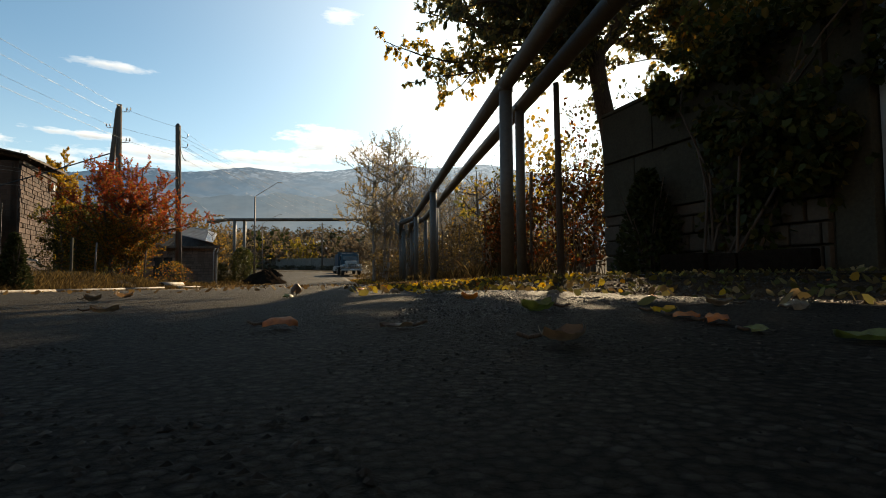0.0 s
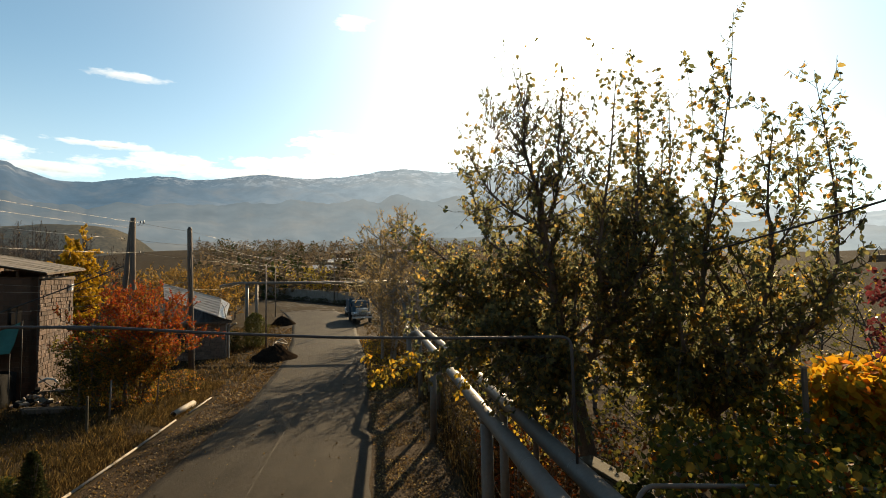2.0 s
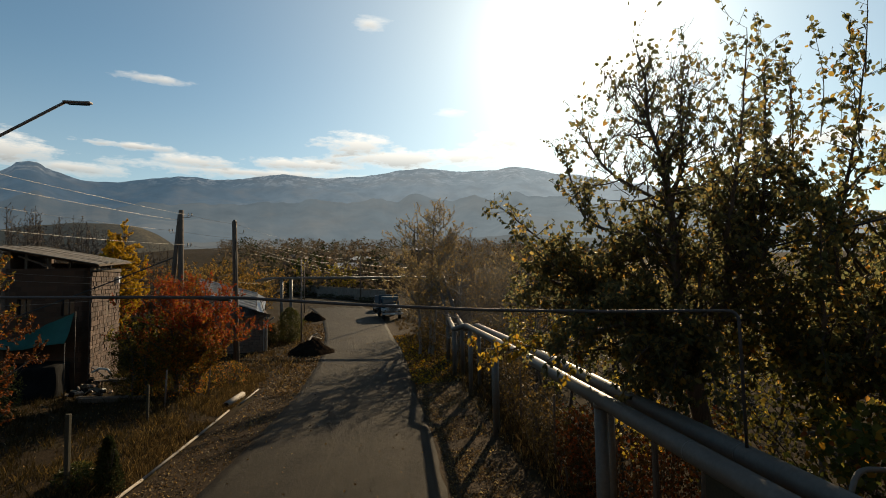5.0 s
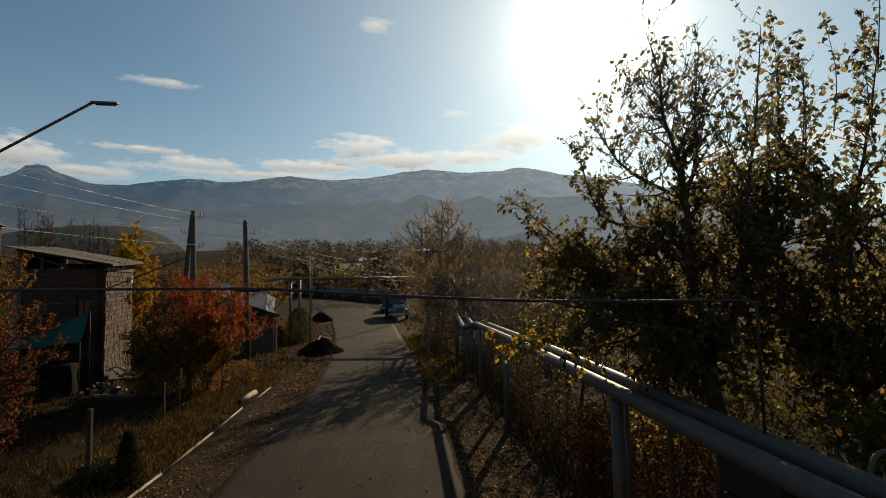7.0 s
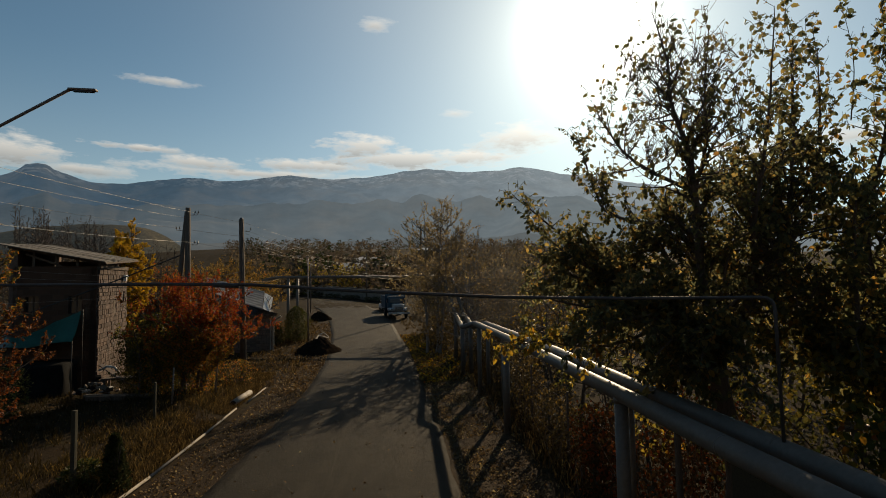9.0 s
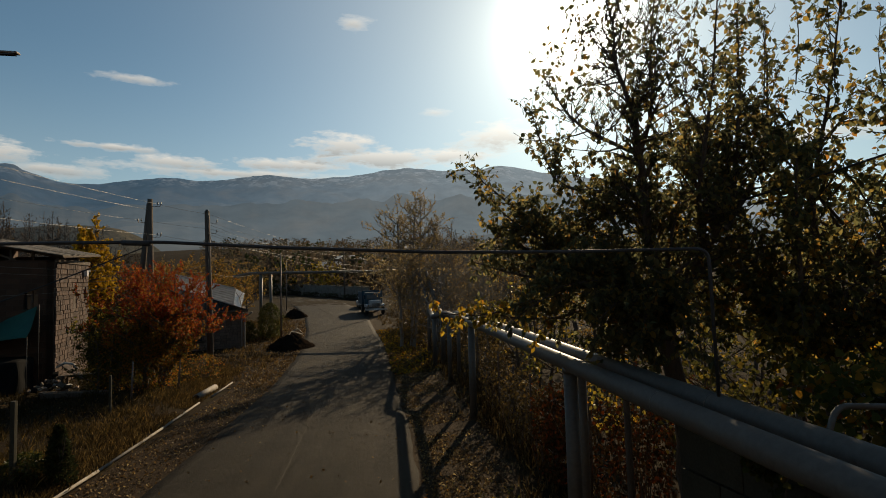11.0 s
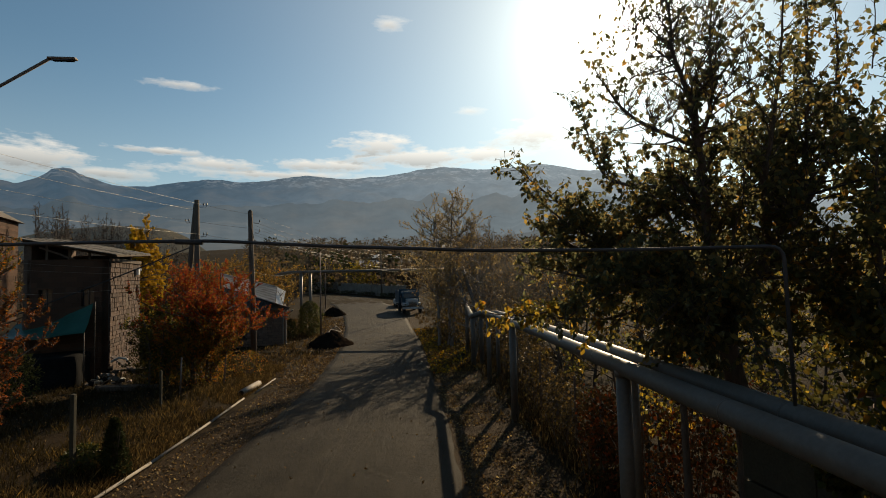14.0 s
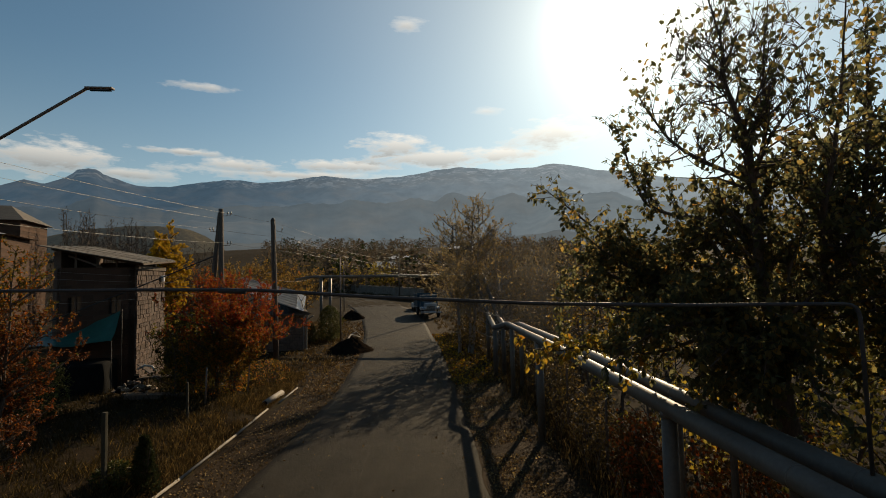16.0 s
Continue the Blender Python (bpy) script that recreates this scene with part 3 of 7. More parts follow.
            w = (self.rnd() + ax * 0.55 + Vector((0, 0, self.up))).normalized()
            rad = r0 + (r1 - r0) * f / n
            self.branch(q, w, twig * self.r.uniform(0.5, 1.3) * (1.1 - 0.5 * f / n), min(rad * 0.55, 0.025), 1, density * (1 - thin * f / n))

    def finish(self, parent, leafmat, bark=None, trunk_name="trunk", crown_name="crown", wide=1.0, origin=None, low=None):
        o = origin if origin is not None else Vector(parent.matrix_world.translation)
        if self.v:
            from_arrays(trunk_name, [v - o for v in self.v], self.f, bark or BARK, parent, "", True)
        if low:
            # leaves below a ragged height turn later
            keep = [p.z - o.z + 0.8 * noise.noise(p * 0.7) + self.r.gauss(0, 0.35) > low[0] for p in self.lp]
            rest = [i for i, k in enumerate(keep) if not k]
            leaf_mesh("lower_crown", [self.lp[i] - o for i in rest], [self.ld[i] for i in rest], [self.lu[i] for i in rest], [self.ls[i] for i in rest], low[1], parent, wide, "yellow and olive lower leaves")
            self.lp = [q for q, k in zip(self.lp, keep) if k]
            self.ld = [q for q, k in zip(self.ld, keep) if k]
            self.lu = [q for q, k in zip(self.lu, keep) if k]
            self.ls = [q for q, k in zip(self.ls, keep) if k]
        if self.lp:
            leaf_mesh(crown_name, [p - o for p in self.lp], self.ld, self.lu, self.ls, leafmat, parent, wide)


def round_tree(name, at, h, w, leafmat, label, category="tree", seed=1, leaf=0.16, stems=1, density=1.0, bark=None, bare=0.0, bole=0.25, group="", per=9, limbs=9, gap=0.4, low=None, lean_to=(0, 0), thick=1.0, fine=0.0032, wide=1.0):
    """A free-standing tree or shrub: stems, spreading limbs, twigs and leaves."""
    t = thing(name, at, label, category, group)
    g = Grower(seed, leaf, per, gap, w * 0.22, 0.35, 0.4, fine)
    r = g.r
    for s in range(stems):
        a = r.uniform(0, 6.28)
        base = Vector(at) + Vector((math.cos(a), math.sin(a), 0)) * (0.12 * w * (stems > 1))
        lean = Vector((math.cos(a), math.sin(a), 0)) * (w * 0.12 * (1 if stems > 1 else 0.3))
        top = base + lean + Vector((lean_to[0], lean_to[1], h * r.uniform(0.8, 0.97)))
        mid = base.lerp(top, 0.5) + Vector((r.uniform(-1, 1), r.uniform(-1, 1), 0)) * w * 0.06
        r0 = thick * (0.022 * h + 0.02) / (1 if stems == 1 else 1.6)
        g.limb([base - Vector((0, 0, 0.15)), base.lerp(mid, 0.5), mid, top], r0, 0.012, density * (1 - bare), max(bole, 0.2), w * 0.2)
        n = max(3, limbs // stems)
        for i in range(n):
            f = bole + (0.9 - bole) * (i + r.random()) / n
            p = base.lerp(mid, f * 2) if f < 0.5 else mid.lerp(top, f * 2 - 1)
            b = a + i * 2.4 + r.uniform(-0.5, 0.5)
            reach = w * 0.5 * math.sin(math.pi * min(1, 0.2 + 0.75 * f)) * r.uniform(0.7, 1.15)
            out = Vector((math.cos(b), math.sin(b), 0))
            e = p + out * reach + Vector((0, 0, reach * r.uniform(0.25, 0.8)))
            m = p.lerp(e, 0.5) + Vector((0, 0, -0.06 * reach))
            g.limb([p, m, e], r0 * 0.42, 0.006, density * (1 - bare * f), 0.2, w * 0.19, sides=5)
    g.finish(t, leafmat, bark, low=low, wide=wide)
    return t

# ---------- ground ----------
PROFILE = [(-60, 0.8), (-15, 0.25), (0, 0.0), (7, -0.08), (15.6, -0.23), (21, -0.30), (33, -0.48), (42, -0.45), (56, -0.12), (75, 0.62), (85, 0.88), (100, 1.3), (125, 2.0), (160, 5.0), (200, 9.0), (350, 26), (600, 34), (1200, 40), (5000, 60)]
# road edges: y, x of the left edge, x of the right edge
EDGES = [(-30, -5.0, 0.6), (-10, -5.6, -0.4), (0, -6.2, -0.8), (7, -6.9, -1.1), (15, -7.75, -2.15), (22, -8.6, -3.4), (30.5, -10.2, -4.8), (37, -11.7, -6.0), (45, -13.8, -7.8), (58, -17.8, -10.6), (66, -21.0, -13.2), (72, -23.6, -15.9)]
LEFT = [(e[0], e[1]) for e in EDGES]
RIGHT = [(e[0], e[2]) for e in EDGES]
KERB = [(-30, -7.2), (0, -8.1), (8, -8.75), (13.3, -9.4), (20, -10.5), (24, -11.1), (40, -15), (80, -32)]


def drive_edge(y):
    """The asphalt's right edge, with the driveway that widens it."""
    return along(RIGHT, y) + 1.5 * smooth(5.2, 2.2, y) + 0.5 * smooth(2.5, -2, y)


def height(x, y):
    """The lie of the land."""
    z = along(PROFILE, y)
    right, left, kerb = drive_edge(y), along(LEFT, y), along(KERB, y)
    if y < 75:
        z += 0.10 * smooth(right + 0.2, right + 2.2, x)
        z -= 0.05 * smooth(left, left - 0.8, x) + 0.013 * min(8.0, max(0.0, -0.2 - x)) * (1 - smooth(25, 45, y))
        bank = smooth(-40, 2, y) * (1 - smooth(17, 26, y))
        z += 0.42 * bank * smooth(kerb - 0.1, kerb - 1.3, x) - 0.3 * bank * smooth(kerb - 3, kerb - 7, x)
    z -= 7.0 * smooth(12, 70, x) * (1 - smooth(60, 200, -y))
    if y > 110:
        z += 5 * smooth(110, 260, y) * noise.noise((x * 0.011, y * 0.011, 0.3))
    return z


def lying(x, y):
    """The surface that loose leaves and stones lie on."""
    z = height(x, y)
    right, left = drive_edge(y), along(LEFT, y)
    if -28 < y < 70 and left + 0.1 < x < right - 0.1:
        return z + 0.008 * noise.noise((x * 2.2, y * 2.2, 3)) + 0.0048 * noise.noise((x * 7, y * 7, 5))
    if -28 < y < 70 and left - 1.9 < x < right + 2.0:
        return z - 0.019 + 0.02 * noise.noise((x * 2.2, y * 2.2, 3)) + 0.012 * noise.noise((x * 7, y * 7, 5))
    return z


def steps(*spans):
    out = []
    for a, b, n in spans:
        out += list(np.linspace(a, b, n, endpoint=False))
    return out + [spans[-1][1]]


def build_ground():
    xs = steps((-4800, -600, 12), (-600, -120, 16), (-120, -40, 24), (-40, -13, 48), (-13, 8, 64), (8, 40, 26), (40, 300, 20), (300, 4800, 14))
    ys = steps((-4800, -200, 10), (-200, -20, 16), (-20, 0, 26), (0, 30, 84), (30, 90, 84), (90, 300, 50), (300, 900, 30), (900, 4800, 16))
    verts, faces = [], []
    for y in ys:
        right, left = drive_edge(y), along(LEFT, y)
        for x in xs:
            z = height(x, y)
            if -29 < y < 71 and left - 1.9 < x < right + 2.1:
                z -= 0.10 * smooth(left - 1.9, left - 1.4, x) * (1 - smooth(right + 1.6, right + 2.1, x))
            elif y < 110:
                z += 0.035 * noise.noise((x * 1.3, y * 1.3, 0)) + 0.02 * noise.noise((x * 4, y * 4, 1))
            verts.append((x, y, z))
    w = len(xs)
    for j in range(len(ys) - 1):
        for i in range(w - 1):
            a = j * w + i
            faces.append((a, a + 1, a + w + 1, a + w))
    return tagged(from_arrays("ground", verts, faces, SOIL, None, "", True), "brown soil with dry grass, leaves and weeds", "ground", kind="structure")


def strip(name, rows, material, lift, rough, label, category, across=18):
    """A sheet between two edges, with turned-down sides."""
    verts, faces = [], []
    for (lx, ly), (rx, ry) in rows:
        line = []
        for k in range(across + 1):
            f = k / across
            x, y = lx + (rx - lx) * f, ly + (ry - ly) * f
            z = height(x, y) + lift + rough * noise.noise((x * 2.2, y * 2.2, 3)) + rough * 0.6 * noise.noise((x * 7, y * 7, 5))
            line.append((x, y, z))
        line = [(line[0][0], line[0][1], line[0][2] - 0.16)] + line + [(line[-1][0], line[-1][1], line[-1][2] - 0.16)]
        verts += line
    w = across + 3
    for j in range(len(rows) - 1):
        for i in range(w - 1):
            a = j * w + i
            faces.append((a, a + 1, a + w + 1, a + w))
    return tagged(from_arrays(name, verts, faces, material, None, "", True), label, category, kind="structure")


def road_rows(l_off=0.0, r_off=0.0, ys=None, wob=0.0):
    out = []
    for y in ys if ys is not None else steps((-28, 0, 40), (0, 40, 130), (40, 70.5, 50)):
        wl = wob * noise.noise((y * 0.9, 3, 0)) + wob * 0.5 * noise.noise((y * 3.1, 7, 0))
        wr = wob * noise.noise((y * 0.9, 9, 0)) + wob * 0.5 * noise.noise((y * 3.1, 5, 0))
        out.append(((along(LEFT, y) + l_off + wl, y), (along(RIGHT, y) + r_off + wr, y)))
    return out


build_ground()
# the driveway's asphalt widens the road where the camera stands
drive = []
for (l, r) in road_rows(wob=0.06):
    y = r[1]
    drive.append((l, (r[0] + drive_edge(y) - along(RIGHT, y), y)))
bend = [((-24.0, 72.6), (-16.6, 74.2)), ((-26.3, 79.0), (-19.6, 82.5)), ((-29.6, 86.0), (-24.1, 90.0)), ((-34.6, 93.0), (-30.6, 98.0)), ((-43, 100.0), (-40.5, 106.0)), ((-60, 108), (-60, 115)), ((-90, 115), (-90, 122))]
strip("road", drive + bend, ASPHALT, 0.0, 0.008, "grey worn asphalt road with a pale centre seam", "road")
strip("pavement_verge", [((b[0] - 0.35, b[1]), (b[0] + 2.1 - 0.9 * smooth(5.5, 2.2, b[1]), b[1])) for a, b in drive], GRAVEL, -0.018, 0.02, "gravel verge covered in fallen leaves", "verge")
strip("pavement_shoulder", [((a[0] - 1.9, a[1]), (a[0] + 0.3, a[1])) for a, b in drive], SHOULDER, -0.02, 0.02, "dusty gravel road shoulder with leaves", "shoulder", 10)
SEAM = [(-10, -3.3), (6.4, -3.95), (9.8, -4.4), (17.6, -5.6), (25, -6.9), (33, -8.5), (45, -11.2), (58, -14.6), (66, -18.2)]
seam_rows = []
for y in steps((7, 66, 150)):
    x = along(SEAM, y) + 0.03 * noise.noise((y * 1.7, 0, 0))
    half = (0.008 + 0.008 * noise.noise((y * 5, 4, 0))) * (0.35 + 0.65 * smooth(7, 20, y))
    seam_rows.append(((x - half, y), (x + half, y)))
strip("road_seam", seam_rows, DUST, 0.012, 0.0, "thin pale seam along the asphalt road", "seam", 1)

# ---------- far mountains ----------
RIDGE = [(-180, 6), (-90, 6.5), (-60, 7.5), (-50, 8.0), (-48.5, 8.6), (-46.9, 9.3), (-45.6, 9.0), (-44.2, 9.7), (-43.3, 10.35), (-43.0, 10.75), (-42.7, 10.6), (-42.4, 10.8), (-41.5, 10.75), (-41.2, 10.4), (-40.4, 10.1), (-38.9, 9.7), (-35.7, 9.5), (-33, 10.1), (-30.5, 10.6), (-27, 10.5), (-20, 11.45), (-15.4, 11.15), (-10, 11.75), (-4.6, 12.5), (-0.7, 12.0), (6, 12.3), (13, 11.1), (26, 8.0), (37, 5.6), (42, 5.1), (60, 5.5), (90, 6), (180, 6)]


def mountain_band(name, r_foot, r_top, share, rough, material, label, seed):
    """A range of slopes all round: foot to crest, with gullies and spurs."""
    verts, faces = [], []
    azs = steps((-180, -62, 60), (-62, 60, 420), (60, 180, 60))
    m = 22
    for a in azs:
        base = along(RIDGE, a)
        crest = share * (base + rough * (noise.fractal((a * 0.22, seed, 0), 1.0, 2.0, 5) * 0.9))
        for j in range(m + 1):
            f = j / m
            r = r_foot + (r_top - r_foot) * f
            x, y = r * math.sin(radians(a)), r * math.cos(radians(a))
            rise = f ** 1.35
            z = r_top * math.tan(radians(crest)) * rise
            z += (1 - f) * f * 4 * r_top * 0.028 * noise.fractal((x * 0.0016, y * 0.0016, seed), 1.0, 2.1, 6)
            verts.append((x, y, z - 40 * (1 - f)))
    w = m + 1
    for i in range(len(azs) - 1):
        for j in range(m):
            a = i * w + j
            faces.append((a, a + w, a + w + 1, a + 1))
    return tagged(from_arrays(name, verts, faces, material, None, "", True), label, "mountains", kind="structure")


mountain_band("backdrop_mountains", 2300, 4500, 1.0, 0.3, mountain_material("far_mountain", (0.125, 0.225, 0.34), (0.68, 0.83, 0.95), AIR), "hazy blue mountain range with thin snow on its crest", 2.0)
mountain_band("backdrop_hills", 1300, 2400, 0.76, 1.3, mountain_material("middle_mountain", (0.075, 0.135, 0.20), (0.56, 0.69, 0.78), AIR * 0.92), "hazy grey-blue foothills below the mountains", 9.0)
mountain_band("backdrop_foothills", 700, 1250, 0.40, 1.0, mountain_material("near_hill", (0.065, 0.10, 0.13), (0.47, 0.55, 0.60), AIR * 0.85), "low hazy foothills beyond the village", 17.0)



def grassy_hill():
    """A bare rounded hill behind the village, softened by the haze glow in its material."""
    verts, faces, n, m = [], [], 60, 26
    for j in range(m + 1):
        f = j / m
        for i in range(n):
            a = 2 * math.pi * i / n
            x, y = math.cos(a) * (88 if math.cos(a) > 0 else 300) * f, math.sin(a) * 110 * f
            flat = max(0.0, (f - 0.16) / 0.84)
            z = 46 * (1 - smooth(0, 1, flat)) + 2.2 * noise.fractal((x * 0.02, y * 0.02, 4), 1.0, 2.0, 4) - 6 * f
            verts.append((x, y, z))
    for j in range(m):
        for i in range(n):
            a, b = j * n + i, j * n + (i + 1) % n
            faces.append((a, b, b + n, a + n))
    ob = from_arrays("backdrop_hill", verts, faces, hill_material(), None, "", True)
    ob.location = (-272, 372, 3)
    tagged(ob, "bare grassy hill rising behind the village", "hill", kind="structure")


grassy_hill()

# ---------- twin heating pipes ----------


def pipe_axis(y, off=0.0):
    return Vector((1.08 - 0.13 * (y - 5) + off, y, 2.87 - 0.013 * (y - 5) - 0.05 * off - 0.012 * max(0.0, y - 12)))


def pipeline(off, name, radius):
    t = thing(name, (off, 0, 0), "long grey painted steel heating pipe on posts", "pipe", "twin heating pipes")
    o = Vector((off, 0, 0))
    p0, p1 = pipe_axis(-9, off), pipe_axis(22.2 + off * 0.4, off)
    step = Vector((-0.55, 0.15, -0.18))
    p2 = p1 + step
    p3 = Vector((-2.25 + off, 30.5, 2.35))
    p4 = Vector((-3.1 + off, 34.0, 4.62))
    p5 = Vector((-3.4 + off, 42.0 + off, 4.66))
    p6 = Vector((-18.0, 42.6 + off, 4.78))
    runs = [("run", rounded([p0, pipe_axis(12, off), p1, p2, p3], 0.3)), ("rise", rounded([p3, p4, p5], 0.4)), ("crossing", rounded([p5, p6, p6 + Vector((-1.2, 0.6 * off - 0.1, -0.25))], 0.4))]
    for nm, pts in runs:
        tube(nm, [p - o for p in pts], radius, PIPE, t, 20)
    # welded collars
    for y in (1.6, 5.2, 8.4, 11.9, 15.1, 18.8):
        a, b = pipe_axis(y, off) - o, pipe_axis(y + 0.02, off) - o
        tube("weld_ring", [a, b], radius + 0.002, PIPE, t, 20)
    return t


PIPE_R = 0.112
pipeline(0.0, "heating_pipe", PIPE_R)
pipeline(0.5, "heating_pipe", PIPE_R)


def post(at, top, r, label="round grey steel post carrying the heating pipe"):
    z = height(*at) - 0.15
    t = thing("pipe_post", (*at, z), label, "post", "pipe posts")
    tube("shaft", [(0, 0, 0), (0, 0, top - z)], r, PIPE, t, 20)
    tube("saddle", [(0, 0, top - z - 0.05), (0, 0, top - z + 0.03)], r * 1.12, PIPE, t, 20, "welded saddle under the pipe")


for y, off, r in ((-2.4, 0.0, 0.10), (7.5, 0.0, 0.097), (15.6, 0.0, 0.105), (18.6, 0.5, 0.08), (21.0, 0.0, 0.09), (21.9, 0.5, 0.08)):
    p = pipe_axis(y, off)
    post((p.x, y), p.z - PIPE_R * 0.6, r)
post((1.10, 8.3), pipe_axis(8.3).z - 0.07, 0.076)
for x, y, z in ((-1.75, 25.2, 2.3), (-1.35, 25.6, 2.3), (-2.25, 30.6, 2.25), (-1.75, 30.6, 2.25), (-3.4, 42.0, 4.6), (-2.9, 42.5, 4.6), (-16.9, 42.5, 4.72), (-16.3, 43.1, 4.72)):
    post((x, y), z, 0.11 if y < 40 else 0.13)

# thin service pipe over the road
t = thing("service_pipe", (1.5, 5.08, 0), "thin dark service pipe spanning the road overhead", "pipe")
o = Vector((1.5, 5.08, 0))
span = [(-12.0, 4.9, 4.62), (-9.0, 4.95, 4.55), (-6.5, 4.98, 4.51), (-4.3, 5.0, 4.49), (-3.5, 5.01, 4.475), (-2.4, 5.04, 4.395), (-1.0, 5.08, 4.318), (0.2, 5.08, 4.29), (1.5, 5.08, 4.285), (1.53, 5.1, 2.95)]
tube("span", [p - o for p in rounded(span, 0.12, 4)], 0.016, PIPEDARK, t, 10)
tube("joint", [Vector((-3.85, 5.0, 4.477)) - o, Vector((-3.6, 5.01, 4.465)) - o], 0.025, PIPEDARK, t, 10)
t = thing("service_pipe_post", (-12.0, 4.9, height(-12, 4.9) - 0.1), "slim steel post holding the service pipe", "post")
tube("shaft", [(0, 0, 0), (0, 0, 5.2)], 0.045, STEEL, t)

# bent rail beside the pipes
t = thing("bent_rail", (1.9, 4.15, 0.0), "bent thin grey steel rail over the gateway", "rail")
o = Vector((1.9, 4.15, 0))
tube("rail", [p - o for p in rounded([(1.72, 4.05, 2.9), (1.86, 4.15, 3.1), (2.9, 4.3, 3.02), (5.6, 4.6, 2.78), (5.65, 4.6, 0.0)], 0.14, 5)], 0.022, PIPE, t, 10)

# ---------- garden wall and gate ----------
W0, W1 = Vector((2.085, 7.2, 0)), Vector((3.0, 4.40, 0))
wall_way = (W1 - W0).normalized()
wall_turn = math.degrees(math.atan2(wall_way.y, wall_way.x))
wall_len = (W1 - W0).length


def garden_wall():
    ob = new("wall_garden")
    ob.matrix_world = pose(W0.x, W0.y, -0.1, 0, 0, wall_turn)
    tagged(ob, "old concrete slab garden wall on a rough stone base", "wall", kind="structure")
    # in its own frame x runs along the wall, -y faces the road
    part("core", boxed((wall_len, 0.16, 2.2), (wall_len / 2, 0.12, 1.1), bevel=0.01), CONCRETE, ob)
    x, i = 0.0, 0
    for z, h in ((0.98, 0.66), (1.66, 0.66)):
        x = 0.0
        for w in ((0.62, 1.55, 0.85) if z < 1.5 else (0.95, 1.35, 0.72)):
            w = min(w, wall_len - x)
            part("slab", boxed((w - 0.012, 0.07, h - 0.012), (x + w / 2, 0.012 + 0.004 * (i % 3), z + h / 2), bevel=0.008), CONCRETE, ob)
            x, i = x + w, i + 1
    part("ledge", boxed((wall_len, 0.12, 0.05), (wall_len / 2, -0.005, 0.955), bevel=0.012), CONCRETE, ob)
    part("coping", boxed((wall_len + 0.04, 0.26, 0.05), (wall_len / 2, 0.1, 2.35), bevel=0.015), CONCRETE, ob)
    rng = random.Random(4)
    z = 0.0
    while z < 0.9:
        h, x = rng.uniform(0.16, 0.24), 0.0
        while x < wall_len - 0.02:
            w = min(rng.uniform(0.22, 0.42), wall_len - x)
            hh = min(h, 0.93 - z)
            part("stone", boxed((w - 0.018, 0.09, hh - 0.018), (x + w / 2, 0.02 + rng.uniform(-0.012, 0.012), z + hh / 2), bevel=0.018), DARKSTONE, ob)
            x += w
        z += h
    # slim iron band with a bright edge, part way along
    part("iron_band", boxed((0.55, 0.015, 0.03), (2.0, -0.03, 1.66), (0, -4, 0), 0.003), WHITEPAINT, ob, "short pale metal strip")


garden_wall()


def gate():
    g0 = W1 + wall_way * 0.35 + Vector((0.13, 0.03, 0))
    t = thing("metal_gate", (g0.x, g0.y, height(g0.x, g0.y)), "pale blue sheet metal gate with mesh above", "gate", turn=wall_turn)
    part("gate_frame", boxed((0.06, 0.06, 2.5), (0, 0, 1.25), bevel=0.006), GATE, t)
    for i in range(2):
        x = 0.05 + i * 1.55
        leaf = part("gate_leaf", boxed((1.5, 0.03, 1.84), (x + 0.75, 0, 1.0), bevel=0.005), GATE, t)
        for z in (0.12, 1.9):
            part("leaf_rail", boxed((1.5, 0.05, 0.05), (x + 0.75, -0.005, z), bevel=0.006), GATE, leaf)
        for dx in (0.02, 1.48):
            part("leaf_stile", boxed((0.045, 0.052, 1.8), (x + dx, -0.006, 1.0), bevel=0.006), GATE, leaf)
        part("latch_bar", boxed((1.3, 0.03, 0.035), (x + 0.7, -0.045, 1.02), bevel=0.006), STEEL, leaf, "rusty horizontal latch bar")
    part("top_rail", boxed((3.2, 0.06, 0.06), (1.6, 0, 2.5), bevel=0.006), GATE, t)
    part("mesh_rail", boxed((3.2, 0.05, 0.06), (1.6, 0, 1.98), bevel=0.006), GATE, t)
    v, f = [], []
    for i in range(54):
        for s in (1, -1):
            x = i * 0.06
            a, b = tube_arrays([(x, 0.004 * s, 2.01), (x + s * 0.24, 0.004 * s, 2.47)], 0.004, 4, False)
            if 0 < x + s * 0.25 < 3.2:
                f += [tuple(k + len(v) for k in q) for q in b]
                v += a
    from_arrays("wire_mesh", v, f, STEEL, t, "diamond woven wire mesh")
    part("gate_pillar", boxed((0.3, 0.34, 2.5), (-0.2, 0.06, 1.2), bevel=0.015), CONCRETE, t, "rough concrete gate pillar")
    part("gate_pillar", boxed((0.3, 0.34, 2.5), (3.4, 0.06, 1.2), bevel=0.015), CONCRETE, t, "rough concrete gate pillar")


gate()
# unseen walls added: garden wall beyond the gate, dark wall behind to block sky
t = new("wall_yard_added")
t.matrix_world = pose(W1.x + wall_way.x * 3.9, W1.y + wall_way.y * 3.9, -0.1, 0, 0, wall_turn)
tagged(t, "unseen concrete garden wall added beyond the gate", "wall", kind="structure")
part("core", boxed((9.0, 0.2, 2.5), (4.5, 0.1, 1.25), bevel=0.015), CONCRETE, t)
rear = part("wall_skyblock", boxed((46, 0.4, 10.5), (-6, -11.0, 5.0), bevel=0.03), DARKROOF)
tagged(rear, "unseen dark wall added behind to block sky light", "wall", kind="structure")
